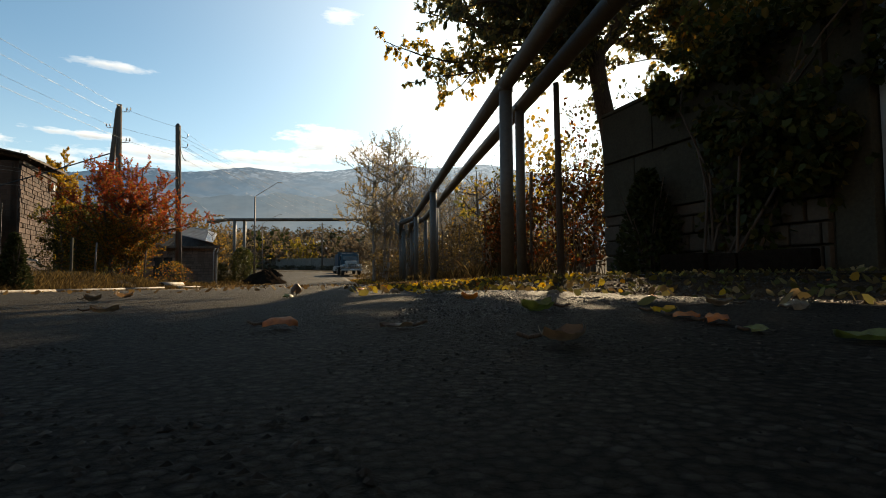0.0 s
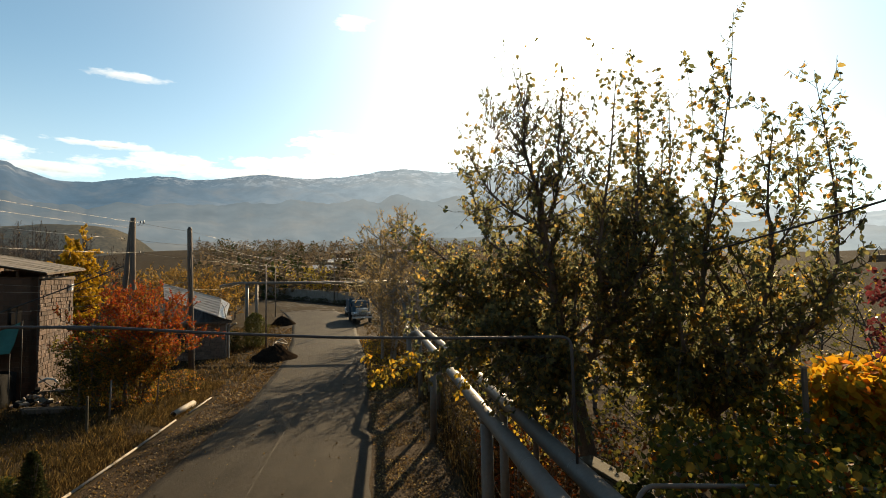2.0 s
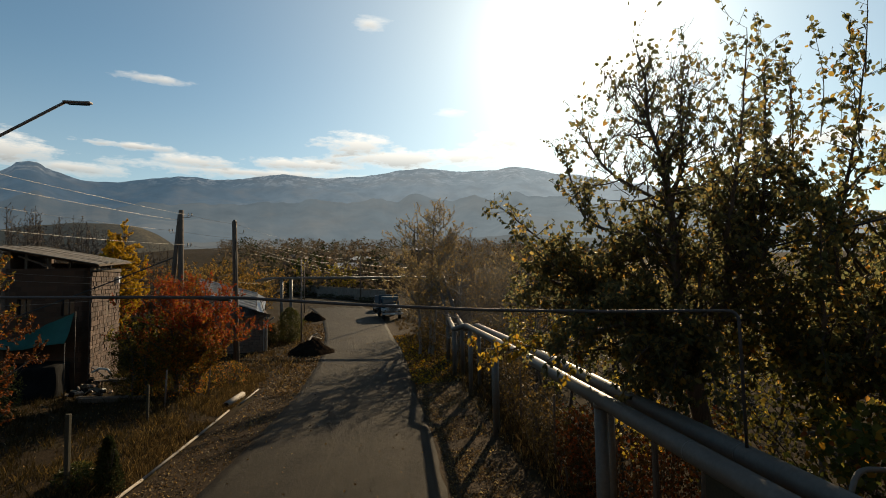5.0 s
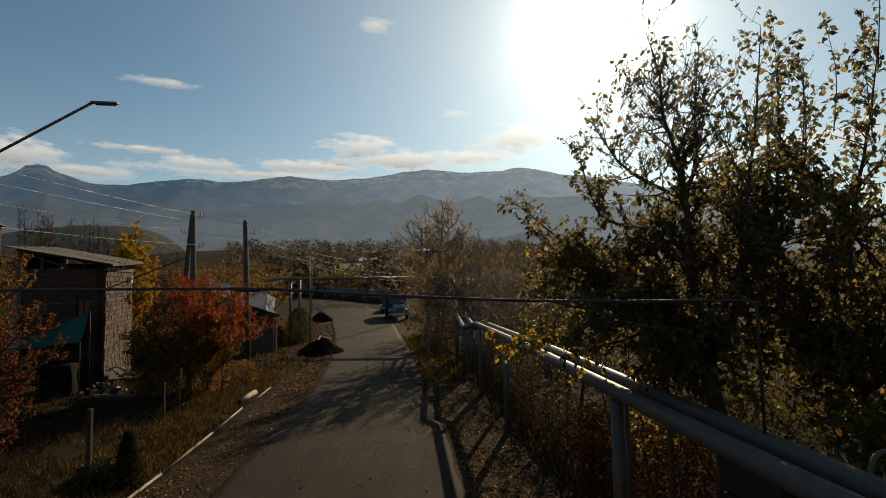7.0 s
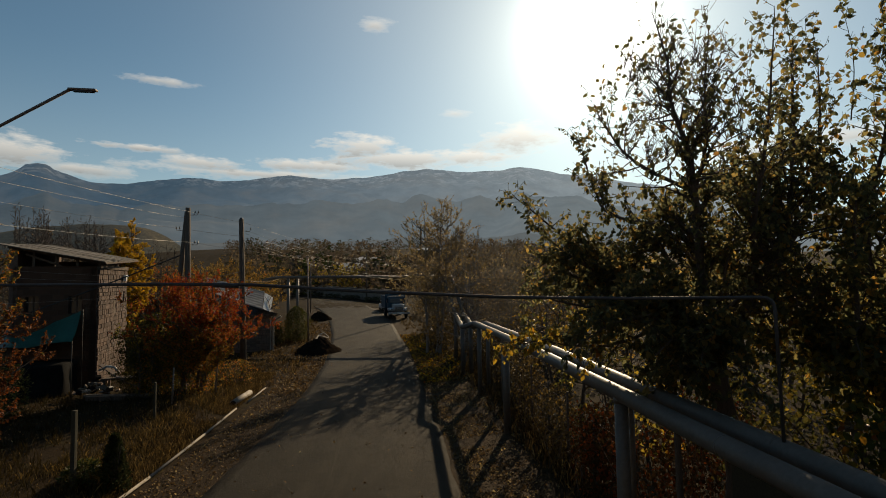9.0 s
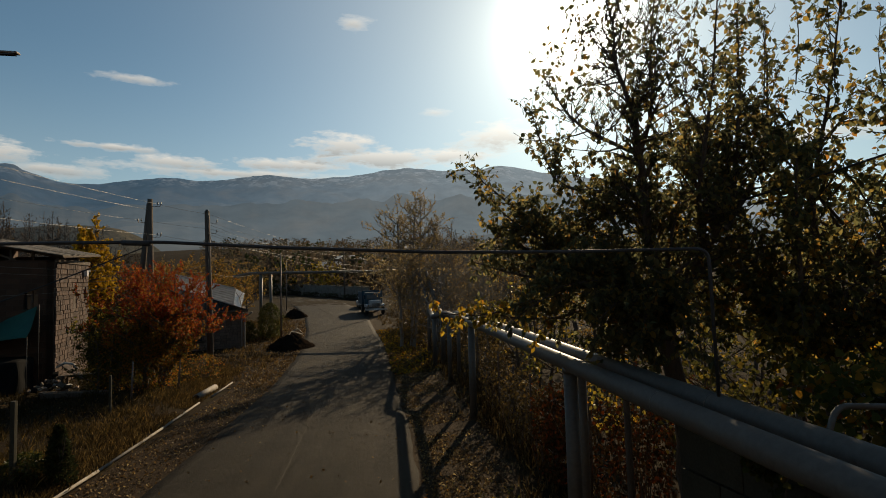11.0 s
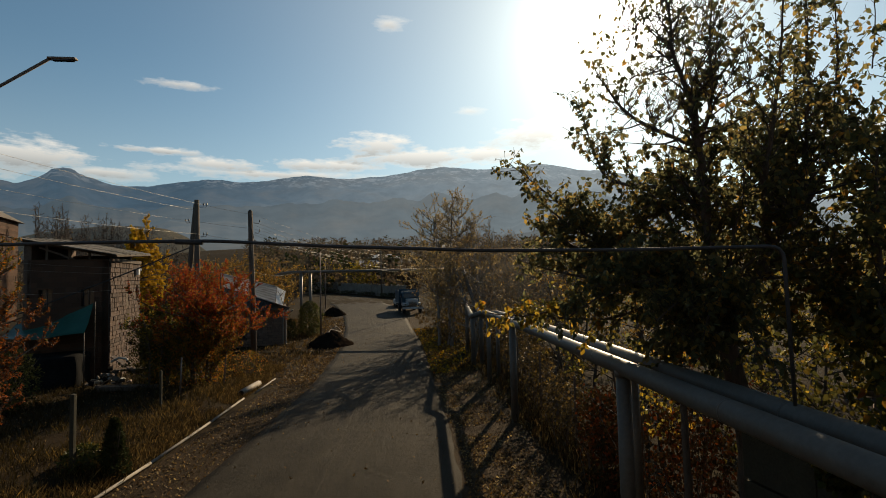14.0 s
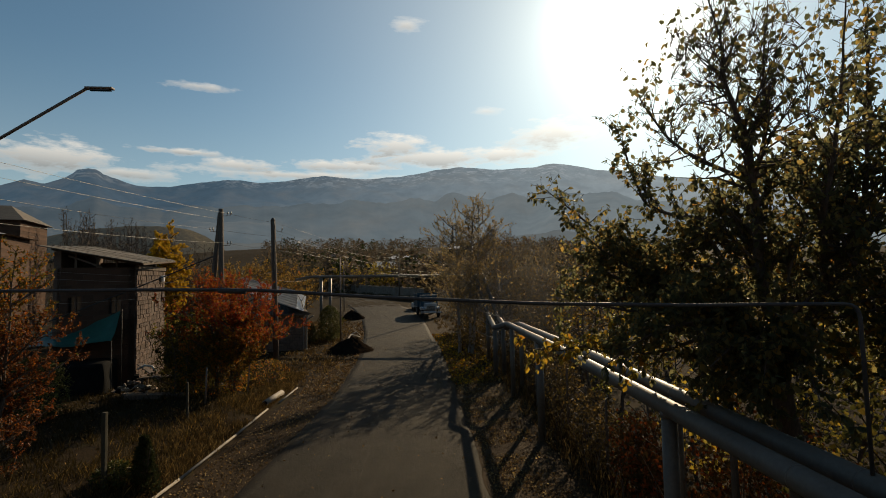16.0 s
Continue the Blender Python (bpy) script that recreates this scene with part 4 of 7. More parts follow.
# low planting kerb in front of the wall
t = thing("planter_kerb", (2.12, 5.55, height(2.1, 5.5) - 0.05), "low broken concrete kerb before the garden wall", "kerb", turn=wall_turn + 3)
for i, (x, w) in enumerate(((0.0, 0.55), (0.57, 0.28), (0.87, 0.6))):
    # dark earth colour on concrete makes the kerb read as shaded
    part("kerb_stone", boxed((w, 0.14, 0.27 - 0.03 * (i == 1)), (x + w / 2, 0.02 * i, 0.13), (0, 0, 3 * i - 2), 0.02), DIRT, t)

# ---------- utility poles and wires ----------


def bracket(at, parent, turn):
    """A bent iron hook with ceramic insulators."""
    x, y, z = at
    c, s = math.cos(radians(turn)), math.sin(radians(turn))
    h = tube("hook", rounded([(x, y, z), (x + 0.22 * c, y + 0.22 * s, z - 0.02), (x + 0.26 * c, y + 0.26 * s, z + 0.14)], 0.06), 0.012, STEEL, parent, 6)
    v, f = tube_arrays([(x + 0.26 * c, y + 0.26 * s, z + 0.08 + d) for d in (0, 0.04, 0.05, 0.1, 0.12)], [0.03, 0.034, 0.022, 0.028, 0.012], 10)
    from_arrays("insulator", v, f, INSULATOR, h, "grimy ceramic insulator", True)


P1, P2 = Vector((-14.95, 23.7, 8.05)), Vector((-13.3, 25.86, 7.72))
g1, g2 = height(-14.9, 23.7) - 0.1, height(-13.1, 25.8) - 0.1
t = thing("utility_pole", (-14.9, 23.7, g1), "dark weathered wooden power pole with a leaning brace", "pole")
tube("shaft", [(0.05, 0, 0), (0.0, 0, 4), (-0.05, 0, 8.1 - g1)], [0.15, 0.135, 0.11], OLDWOOD, t, 12)
tube("brace", [(-0.95, 0.1, 0), (-0.55, 0.06, 4), (-0.12, 0.03, 7.9 - g1)], [0.14, 0.125, 0.10], OLDWOOD, t, 12)
for dx, z, a in ((0.06, 7.75, 10), (-0.2, 7.0, 170), (0.06, 6.3, 10)):
    bracket((dx, -0.05, z - g1), t, a)
    bracket((dx + (0.16 if a < 90 else -0.16), -0.05, z - g1), t, a)
t = thing("utility_pole", (-13.08, 25.8, g2), "dark wooden pole wrapped with hanging cables", "pole")
tube("shaft", [(0, 0, 0), (-0.1, 0.02, 4), (-0.22, 0.05, 7.75 - g2)], [0.15, 0.14, 0.12], OLDWOOD, t, 12)
tube("pole_cap", [(-0.22, 0.05, 7.7 - g2), (-0.225, 0.05, 7.84 - g2)], [0.125, 0.06], BLACKWIRE, t, 12)
tube("cable_loop", [(-0.06 + 0.03 * math.sin(i * 2), -0.15, 7.6 - g2 - i * 0.3) for i in range(18)], 0.02, BLACKWIRE, t, 6)
tube("cable_loop", sagging((-0.05, -0.12, 6.8 - g2), (0.3, -0.1, 5.9 - g2), 0.25), 0.014, BLACKWIRE, t, 6)
tube("drop_cable", sagging((-0.2, -0.1, 3.9 - g2), (-1.2, -0.6, 2.6 - g2), 0.5), 0.014, BLACKWIRE, t, 6)
for z in (7.1, 6.6):
    bracket((0.05, -0.05, z - g2), t, 20)


def wire(a, b, drop, r=0.0055, material=None, label="thin overhead power wire between poles"):
    a = Vector(a)
    t = thing("overhead_wire", a, label, "wire", "overhead wires")
    tube("strand", [p - a for p in sagging(a, b, drop)], r, material or WIRE, t, 5)


for dx, z, drop in ((0.3, 7.85, 0.5), (-0.45, 7.1, 0.55), (0.3, 6.4, 0.6), (-0.1, 7.6, 0.55)):
    wire((-14.9 + dx, 23.65, z), (-12.3 + dx, -12, z + 0.7), drop)
for dx, z, z2 in ((0.3, 7.85, 7.9), (0.3, 6.4, 7.1), (-0.3, 7.1, 7.5)):
    wire((-14.9 + dx, 23.7, z), (-13.2, 25.8, z - 0.25), 0.03, 0.006)
    wire((-13.2, 25.8, z - 0.25), (-16.4, 73.4, z2), 0.35, 0.0045)
for z, z2, drop in ((7.2, 5.9, 0.9), (7.05, 5.2, 1.0), (6.7, 4.95, 1.0), (6.55, 4.7, 1.0)):
    wire((-13.15, 25.75, z), (-3.6, 47.5, z2), drop, 0.0055)
for z, x2, z2 in ((4.6, -30, 6.4), (4.5, -26, 5.6), (4.45, -22, 3.9)):
    wire((-13.2, 25.7, z), (x2, 16, z2), 0.35)
wire((-13.2, 25.7, 4.6), (-18.2, 45, 4.9), 0.3)
wire((-20.5, 25.2, 4.3), (-13.25, 25.7, 5.0), 0.25, 0.012)
wire((-24, 20.5, 2.0), (-15.1, 23.8, 5.9), 0.1, 0.03, BLACKWIRE, "thick black cable running from the shed to a pole")
wire((1.6, 8.4, 4.6), (9.5, 2.0, 7.6), 0.25, 0.014, BLACKWIRE, "black cable through the tree to a house")


def far_pole(x, y, h, label="slim dark pole beside the far road"):
    z = height(x, y) - 0.1
    t = thing("utility_pole", (x, y, z), label, "pole", "far poles")
    tube("shaft", [(0, 0, 0), (0, 0, h - z)], [0.14, 0.10], OLDWOOD, t, 8)
    part("crossarm", boxed((1.1, 0.09, 0.09), (0, 0, h - z - 0.35), bevel=0.01), OLDWOOD, t)


far_pole(-18.8, 84.4, 8.8)
far_pole(-7.3, 62, 11.2)
far_pole(-3.6, 47.5, 6.4, "slim dark pole behind the roadside tree")
for k in range(3):
    wire((-7.3, 62, 10.9 - 0.5 * k), (-30, 110, 10.5 - 0.5 * k), 0.4)


def street_lamp(at, h, arm, turn, label):
    z = height(*at) - 0.1
    t = thing("street_lamp", (*at, z), label, "street lamp", turn=turn)
    tube("pole", [(0, 0, 0), (0, 0, h)], [0.07, 0.05], STEEL, t, 10)
    tube("arm", [(0, 0, h), (arm[0], 0, h + arm[1])], 0.022, STEEL, t, 8)
    bm = boxed((0.40, 0.09, 0.035), (arm[0] + 0.19, 0, h + arm[1]), (0, 2, 0), 0.015)
    head = part("lamp_head", bm, STEEL, t, "flat grey lamp head")
    part("lens", boxed((0.3, 0.07, 0.015), (arm[0] + 0.2, 0, h + arm[1] - 0.028), (0, 2, 0), 0.006), GLASS, head)


za = height(-9.6, 6.9) - 0.1
street_lamp((-9.68, 6.95), 5.975 - za, (2.43, 1.40), 7, "dark steel street lamp with a raised angled arm")
zb = height(-14.35, 40) - 0.1
street_lamp((-14.35, 40), 6.3 - zb, (1.75, 1.1), 0, "thin grey street lamp with a raised arm")
zc = height(-22.5, 66) - 0.1
street_lamp((-22.5, 66), 6.8 - zc, (2.3, 1.2), -10, "distant grey street lamp by the bend")

# ---------- buildings ----------


def courses(parent, origin, way, length, h, material, rng, bw=(0.32, 0.5), bh=(0.2, 0.27), holes=(), out=0.0, name="stone_block"):
    """Blocks laid in rows on a wall face; origin and way in the parent's frame."""
    turn = math.degrees(math.atan2(way[1], way[0]))
    made = {}
    z = 0.0
    while z < h - 0.05:
        hh = min(rng.choice((0.17, 0.21, 0.25)), h - z)
        x = 0.0
        while x < length - 0.02:
            w = min(rng.choice((0.2, 0.28, 0.34, 0.42)), length - x)
            if length - x - w < 0.12:
                w = length - x
            cx, cz = x + w / 2, z + hh / 2
            if not any(a < cx < b and c < cz < d for a, b, c, d in holes):
                key = (round(w, 2), round(hh, 2))
                if key not in made:
                    bm = boxed((w - 0.022, 0.07, hh - 0.022), bevel=0.014)
                    ob = part(name, bm, material, parent)
                    made[key] = ob.data
                else:
                    ob = new(name, made[key])
                    ob.parent = parent
                ob.matrix_local = pose(origin[0] + way[0] * cx, origin[1] + way[1] * cx, origin[2] + cz, 0, 0, turn) @ pose(0, rng.uniform(-0.022, 0.022) + out, 0, 0, rng.uniform(-2, 2), rng.uniform(-2, 2))
            x += w
        z += hh


def stone_shed():
    c = Vector((-19.0, 23.2, 0))
    z0 = height(-20, 24) - 0.3
    side = Vector((-2.05, 4.9, 0)).normalized()      # along the lit side wall, away from the road
    front = Vector((-side.y, side.x, 0))             # along the front wall
    turn = math.degrees(math.atan2(side.y, side.x))
    t = thing("stone_shed", (c.x, c.y, z0), "old tuff stone shed with a sagging board roof", "shed", turn=turn)
    # own frame: x along the side wall, y along the front wall
    H, HL, D, W = 5.32 - z0, 6.1 - z0, 5.2, 3.3

    def roof(x, y):
        return H + 0.2 + 0.055 * x + 0.2 * (y + 0.4)

    part("side_wall", boxed((D, 0.3, H), (D / 2, 0.19, H / 2), bevel=0.01), MORTAR, t)
    part("rear_wall", boxed((0.3, W - 0.4, H + 0.4), (D - 0.17, W / 2 + 0.2, (H + 0.4) / 2), bevel=0.01), PLASTER, t)
    part("far_wall", boxed((D, 0.3, HL), (D / 2, W, HL / 2), bevel=0.01), PLASTER, t)
    # front wall in pieces round a doorway and two small high windows
    lo, hi = 3.1 - z0, 3.92 - z0
    for x0, x1, a, b in ((0.03, 0.62, 0, H), (0.62, 1.15, 0, lo), (0.62, 1.15, hi, H), (1.15, 2.3, 0, H), (2.3, 2.83, 0, lo), (2.3, 2.83, hi, H), (2.83, W - 0.03, 0, H)):
        part("front_wall", boxed((0.3, x1 - x0, b - a), (0.15, (x0 + x1) / 2 + 0.03, (a + b) / 2), bevel=0.0), MASONRY_SIDE, t)
    for y in (0.885, 2.565):
        w = part("window", boxed((0.04, 0.53, hi - lo), (0.24, y + 0.03, (lo + hi) / 2), bevel=0.0), GLASS, t, "small dark window opening")
        part("window_frame", boxed((0.05, 0.05, hi - lo), (0.2, y + 0.03, (lo + hi) / 2), bevel=0.004), OLDWOOD, w)
        part("window_sill", boxed((0.16, 0.66, 0.07), (0.05, y + 0.03, lo - 0.03), bevel=0.008), CONCRETE, w)
    rng = random.Random(11)
    courses(t, (0.0, -0.0, 0.0), (1, 0), D, H - 0.1, STONE, rng, bw=(0.24, 0.56), bh=(0.17, 0.28), holes=((2.6, 3.1, 3.6, 4.4), (4.2, 4.7, 4.2, 4.9)))
    part("vent_shutter", boxed((0.5, 0.05, 0.75), (2.85, 0.02, 4.0), bevel=0.006), OLDWOOD, t, "small dark wooden shutter")
    # open attic: props and rafters under a roof of boards that falls towards the side wall
    fall = math.degrees(math.atan(0.2))
    for i in range(8):
        x = 0.2 + i * (D - 0.4) / 7
        part("rafter", boxed((0.1, W + 0.7, 0.13), (x, W / 2, roof(x, W / 2) - 0.1), (fall, 0, 0), 0.006), OLDWOOD, t)
    for x, y in ((0.15, 0.9), (0.15, 1.7), (0.15, 2.6), (2.5, 0.35), (4.4, 0.35)):
        part("prop", boxed((0.1, 0.1, roof(x, y) - H), (x, y, (roof(x, y) + H) / 2 - 0.08), bevel=0.006), OLDWOOD, t)
    part("brace", boxed((0.08, 1.5, 0.09), (0.1, 2.2, H + 0.3), (22, 0, 0), 0.006), OLDWOOD, t)
    n = 17
    for i in range(n):
        x = -0.75 + (i + 0.5) * (D + 1.25) / n
        part("roof_board", boxed(((D + 1.25) / n - 0.014, W + 1.0 + rng.uniform(-0.12, 0.12), 0.045), (x, W / 2 + 0.02, roof(x, W / 2) + 0.02 * rng.random()), (fall + rng.uniform(-0.4, 0.4), -3.1 + rng.uniform(-1.5, 1.5), 0), 0.006), DARKROOF, t)
    part("eave_board", boxed((D + 1.2, 0.04, 0.08), (D / 2 - 0.1, -0.46, roof(D / 2, -0.46) - 0.05), (0, -3.1, 0), 0.006), OLDWOOD, t)
    part("lintel_beam", boxed((D, 0.12, 0.2), (D / 2, -0.03, H - 0.02), bevel=0.015), OLDWOOD, t)
    d = part("meter_box", boxed((0.28, 0.16, 0.34), (4.25, -0.14, H - 0.55), bevel=0.02), CERAMIC, t, "small white electric box")
    part("insulator", boxed((0.1, 0.1, 0.14), (4.7, -0.16, H - 0.42), bevel=0.03), CERAMIC, t)


stone_shed()


def hip_house():
    # corner near the road and camera, walls run back and to the left
    cx, cy = -15.75, 36.2
    z0 = height(cx, cy) - 0.3
    t = thing("stone_house", (cx, cy, z0), "low stone house with a pale hipped metal roof", "house", turn=24)
    W, D, H = 7.5, 8.0, 2.04 - z0
    part("front_wall", boxed((W, 0.3, H), (-W / 2, 0.19, H / 2)), MORTAR, t)
    part("side_wall", boxed((0.3, D, H), (-0.19, D / 2, H / 2)), MORTAR, t)
    part("left_wall", boxed((0.3, D, H), (-W + 0.15, D / 2 + 0.2, H / 2)), PLASTER, t)
    part("rear_wall", boxed((W, 0.3, H), (-W / 2, D, H / 2)), PLASTER, t)
    rng = random.Random(5)
    courses(t, (-W + 1.3, 0.0, 0.0), (1, 0), W - 1.3, H - 0.05, BROWNSTONE, rng, holes=((2.3, 3.6, 0.9, 2.3),))
    courses(t, (0.0, 0.0, 0.0), (0, 1), 3.6, H - 0.05, BROWNSTONE, rng)
    for x, y in ((-0.12, -0.1), (0.1, 0.12)):
        tube("downpipe", [(x, y, 0.35), (x, y, H - 0.3), (x + 0.12, y - 0.1, H + 0.02)], 0.045, TIN, t, 8, "pale sheet metal downpipe")
    w = part("window", boxed((1.25, 0.06, 1.25), (-3.25, 0.03, 1.55), bevel=0.005), GLASS, t, "dark window with an ochre frame")
    for x in (-3.86, -3.25, -2.64):
        part("window_frame", boxed((0.07, 0.09, 1.3), (x, 0.0, 1.55), bevel=0.005), OLDWOOD, w)
    part("window_sill", boxed((1.45, 0.2, 0.07), (-3.25, -0.03, 0.88), bevel=0.01), CONCRETE, w)
    # long ribbed roof, cut off by a white sheet metal end above the corner
    back = t.matrix_world.inverted()
    o, e = 0.55, H + 0.05
    A, B = Vector((-W - o, -o, e)), Vector((o - 0.12, -o, e))
    K, P = back @ Vector((-16.1, 35.3, 2.48)), back @ Vector((-17.76, 39.5, 3.56))
    L0, U0 = back @ Vector((-21.7, 38.5, 3.69)), back @ Vector((-24.4, 43.0, 4.8))
    C = back @ Vector((-20.4, 45.2, 2.1))

    def slope(a, b, r0, r1, n, sheet=TIN):
        bm = bmesh.new()
        rows = []
        for i in range(n * 4 + 1):
            f = i / (n * 4)
            lo, hi = a.lerp(b, f), r0.lerp(r1, f)
            nrm = (b - a).cross(hi - a).normalized()
            lift = nrm * (0.028 if i % 4 in (1, 2) else 0.0)
            rows.append((bm.verts.new(lo + lift), bm.verts.new(hi + lift)))
        for p, q in zip(rows, rows[1:]):
            bm.faces.new((p[0], q[0], q[1], p[1]))
        r = bmesh.ops.solidify(bm, geom=bm.faces[:], thickness=0.015)
        return part("roof_slope", bm, sheet, t)

    # front slope wears the shade-dark sheet, the upper slopes the lit one
    slope(A, B, L0, K, 26, SHADETIN)
    slope(K, P, L0, U0, 7)
    slope(P, C, U0, U0 + Vector((0, 1, -1)), 20)
    tube("ridge_cap", [K + Vector((0, 0, 0.03)), L0 + Vector((0, 0, 0.03))], 0.05, TIN, t, 8)
    tube("ridge_cap", [P + Vector((0, 0, 0.03)), U0 + Vector((0, 0, 0.03))], 0.05, TIN, t, 8)
    part("fascia", boxed((W + o, 0.03, 0.14), (-W / 2, -o - 0.02, e - 0.05), bevel=0.004), OLDWOOD, t, "dark eave board")
    part("soffit", boxed((W + o, D, 0.03), (-W / 2, D / 2, e - 0.13), bevel=0.0), OLDWOOD, t)
    # white end sheet, folded along its middle
    bm = bmesh.new()
    q = [bm.verts.new(back @ Vector(p)) for p in ((-16.07, 35.3, 2.5), (-17.73, 39.5, 3.58), (-16.54, 38.3, 3.22), (-15.37, 34.9, 2.33))]
    bm.faces.new(q)
    bmesh.ops.solidify(bm, geom=bm.faces[:], thickness=0.03)
    part("end_sheet", bm, CERAMIC, t, "white painted metal sheet closing the roof end")
    for p1, p2 in (((-16.3, 36.8, 2.92), (-15.5, 35.2, 2.45)), ((-16.3, 36.8, 2.92), (-16.6, 38.2, 3.3)), ((-16.3, 36.8, 2.92), (-17.0, 37.9, 3.25))):
        tube("strut", [back @ Vector(p1) + Vector((0, 0, 0.03)), back @ Vector(p2) + Vector((0, 0, 0.03))], 0.025, OLDWOOD, t, 6, "dark bracket on the white sheet")
    tube("downpipe", rounded([(o, -o, e - 0.15), (0.05, -0.12, e - 0.5), (0.05, -0.12, 0.35), (0.12, -0.3, 0.2)], 0.15), 0.055, WHITEPAINT, t, 10, "pale downpipe at the corner")


hip_house()


def plain_house(x, y, w, d, h, z, turn, label, mat_wall, roof_mat, peak=1.2, windows=2, chimney=False):
    t = thing("far_house", (x, y, z), label, "house", "village houses", turn=turn)
    part("wall", boxed((w, d, h), (0, 0, h / 2), bevel=0.02), mat_wall, t)
    bm = bmesh.new()
    o = 0.4
    pts = [(-w / 2 - o, -d / 2 - o, h), (w / 2 + o, -d / 2 - o, h), (w / 2 + o, d / 2 + o, h), (-w / 2 - o, d / 2 + o, h), (-w / 4, 0, h + peak), (w / 4, 0, h + peak)]
    v = [bm.verts.new(p) for p in pts]
    for q in ((0, 1, 5, 4), (1, 2, 5), (2, 3, 4, 5), (3, 0, 4), (3, 2, 1, 0)):
        bm.faces.new([v[i] for i in q])
    roof = part("roof", bm, roof_mat, t)
    if chimney:
        part("chimney", boxed((0.35, 0.35, 1.6), (-w / 5, 0.2, h + peak + 0.3), bevel=0.02), DARKSTONE, roof)
    for i in range(windows):
        wx = -w / 2 + w * (i + 0.5) / windows
        q = part("window", boxed((0.8, 0.1, 1.1), (wx, -d / 2 - 0.01, h * 0.55), bevel=0.01), GLASS, t)
        part("window_frame", boxed((0.95, 0.08, 0.08), (wx, -d / 2 - 0.03, h * 0.55 - 0.6), bevel=0.01), CONCRETE, q)
    return t


plain_house(-46.0, 39.2, 7, 6, 9.0, 1.0, 28, "tall stone house with a dark hipped roof and chimney", MASONRY, DARKROOF, 1.6, 2, True)
plain_house(-36.9, 29.4, 6.5, 5, 7.6, 0.2, 30, "stone outbuilding with a flat tin roof", MASONRY, TIN, 0.5, 2)
plain_house(-37, 150, 11, 7, 3.6, height(-37, 150) - 0.3, 12, "distant low house with a pale gable", PLASTER, TIN, 1.8, 3)
plain_house(-27, 158, 9, 7, 3.4, height(-27, 158) - 0.3, -6, "distant low house with a dark roof", CONCRETE, DARKROOF, 1.6, 2)
plain_house(-40, 190, 12, 8, 4, height(-40, 190) - 0.3, 8, "distant low house with a tin roof", PLASTER, TIN, 1.5, 3)
plain_house(-72, 210, 10, 7, 4, height(-72, 210) - 0.3, -12, "distant low house with a dark roof", PLASTER, DARKROOF, 1.8, 2)
plain_house(-20, 240, 14, 8, 4, height(-20, 240) - 0.3, 4, "distant low house with a tin roof", CONCRETE, TIN, 1.5, 3)
plain_house(-52, 250, 12, 8, 4, height(-52, 250) - 0.3, 15, "distant low house with a dark roof", MASONRY, DARKROOF, 1.6, 2)
plain_house(2, 75, 9, 7, 4, height(2, 75) - 0.3, -8, "house with a dark roof behind bare trees", PLASTER, DARKROOF, 1.6, 2)

# eave of the neighbouring house
t = thing("neighbour_house", (7.25, 8.12, height(9, 6) - 0.2), "plastered house with a dark overhanging roof", "house", turn=-8)
part("wall", boxed((6, 6, 5.2), (5.2, -4.6, 2.6), bevel=0.02), PLASTER, t)
part("roof", boxed((8.6, 8.6, 0.12), (4.3, -4.3, 5.6), (0, -4, 0), 0.02), DARKROOF, t)

# far boundary wall of concrete panels along the bend
FENCE_TURN = math.degrees(math.atan2(11, -10))
t = thing("panel_fence", (-14.0, 80.9, height(-14, 80.9) - 0.2), "long grey concrete panel fence along the bend", "fence", turn=FENCE_TURN)
rng = random.Random(17)
for i in range(17):
    x = 1.15 + i * 2.3
    zz = height(-14.0 + x * math.cos(radians(FENCE_TURN)), 80.9 + x * math.sin(radians(FENCE_TURN))) - height(-14, 80.9)
    part("panel", boxed((2.16, 0.1, 2.05), (x, 0, zz + 1.05 + rng.uniform(-0.05, 0.05)), (rng.uniform(-1.5, 1.5), rng.uniform(-0.8, 0.8), 0), 0.02), FENCECONC, t)
    # pale caps added to stand in for sunlight on the panel tops
    part("cap", boxed((2.2, 0.24, 0.07), (x, 0, zz + 2.16), (0, rng.uniform(-0.8, 0.8), 0), 0.015), WHITEPAINT, t, "pale strip painting the sunlit panel tops")
    part("fence_post", boxed((0.18, 0.2, 2.35), (x + 1.15, 0, zz + 1.17), bevel=0.02), FENCECONC, t)

# ---------- truck, car, earth heaps ----------


def wheel(parent, at, r, w):
    v, f = tube_arrays([(at[0] + d, at[1], at[2]) for d in (-w / 2, -w / 2 + 0.04, w / 2 - 0.04, w / 2)], [r * 0.88, r, r, r * 0.88], 20)
    tyre = from_arrays("tyre", v, f, RUBBER, parent, "", True)
    v, f = tube_arrays([(at[0] - w / 2 - 0.015, at[1], at[2]), (at[0] + w / 2 + 0.015, at[1], at[2])], r * 0.55, 14)
    from_arrays("rim", v, f, STEEL, tyre, "", True)


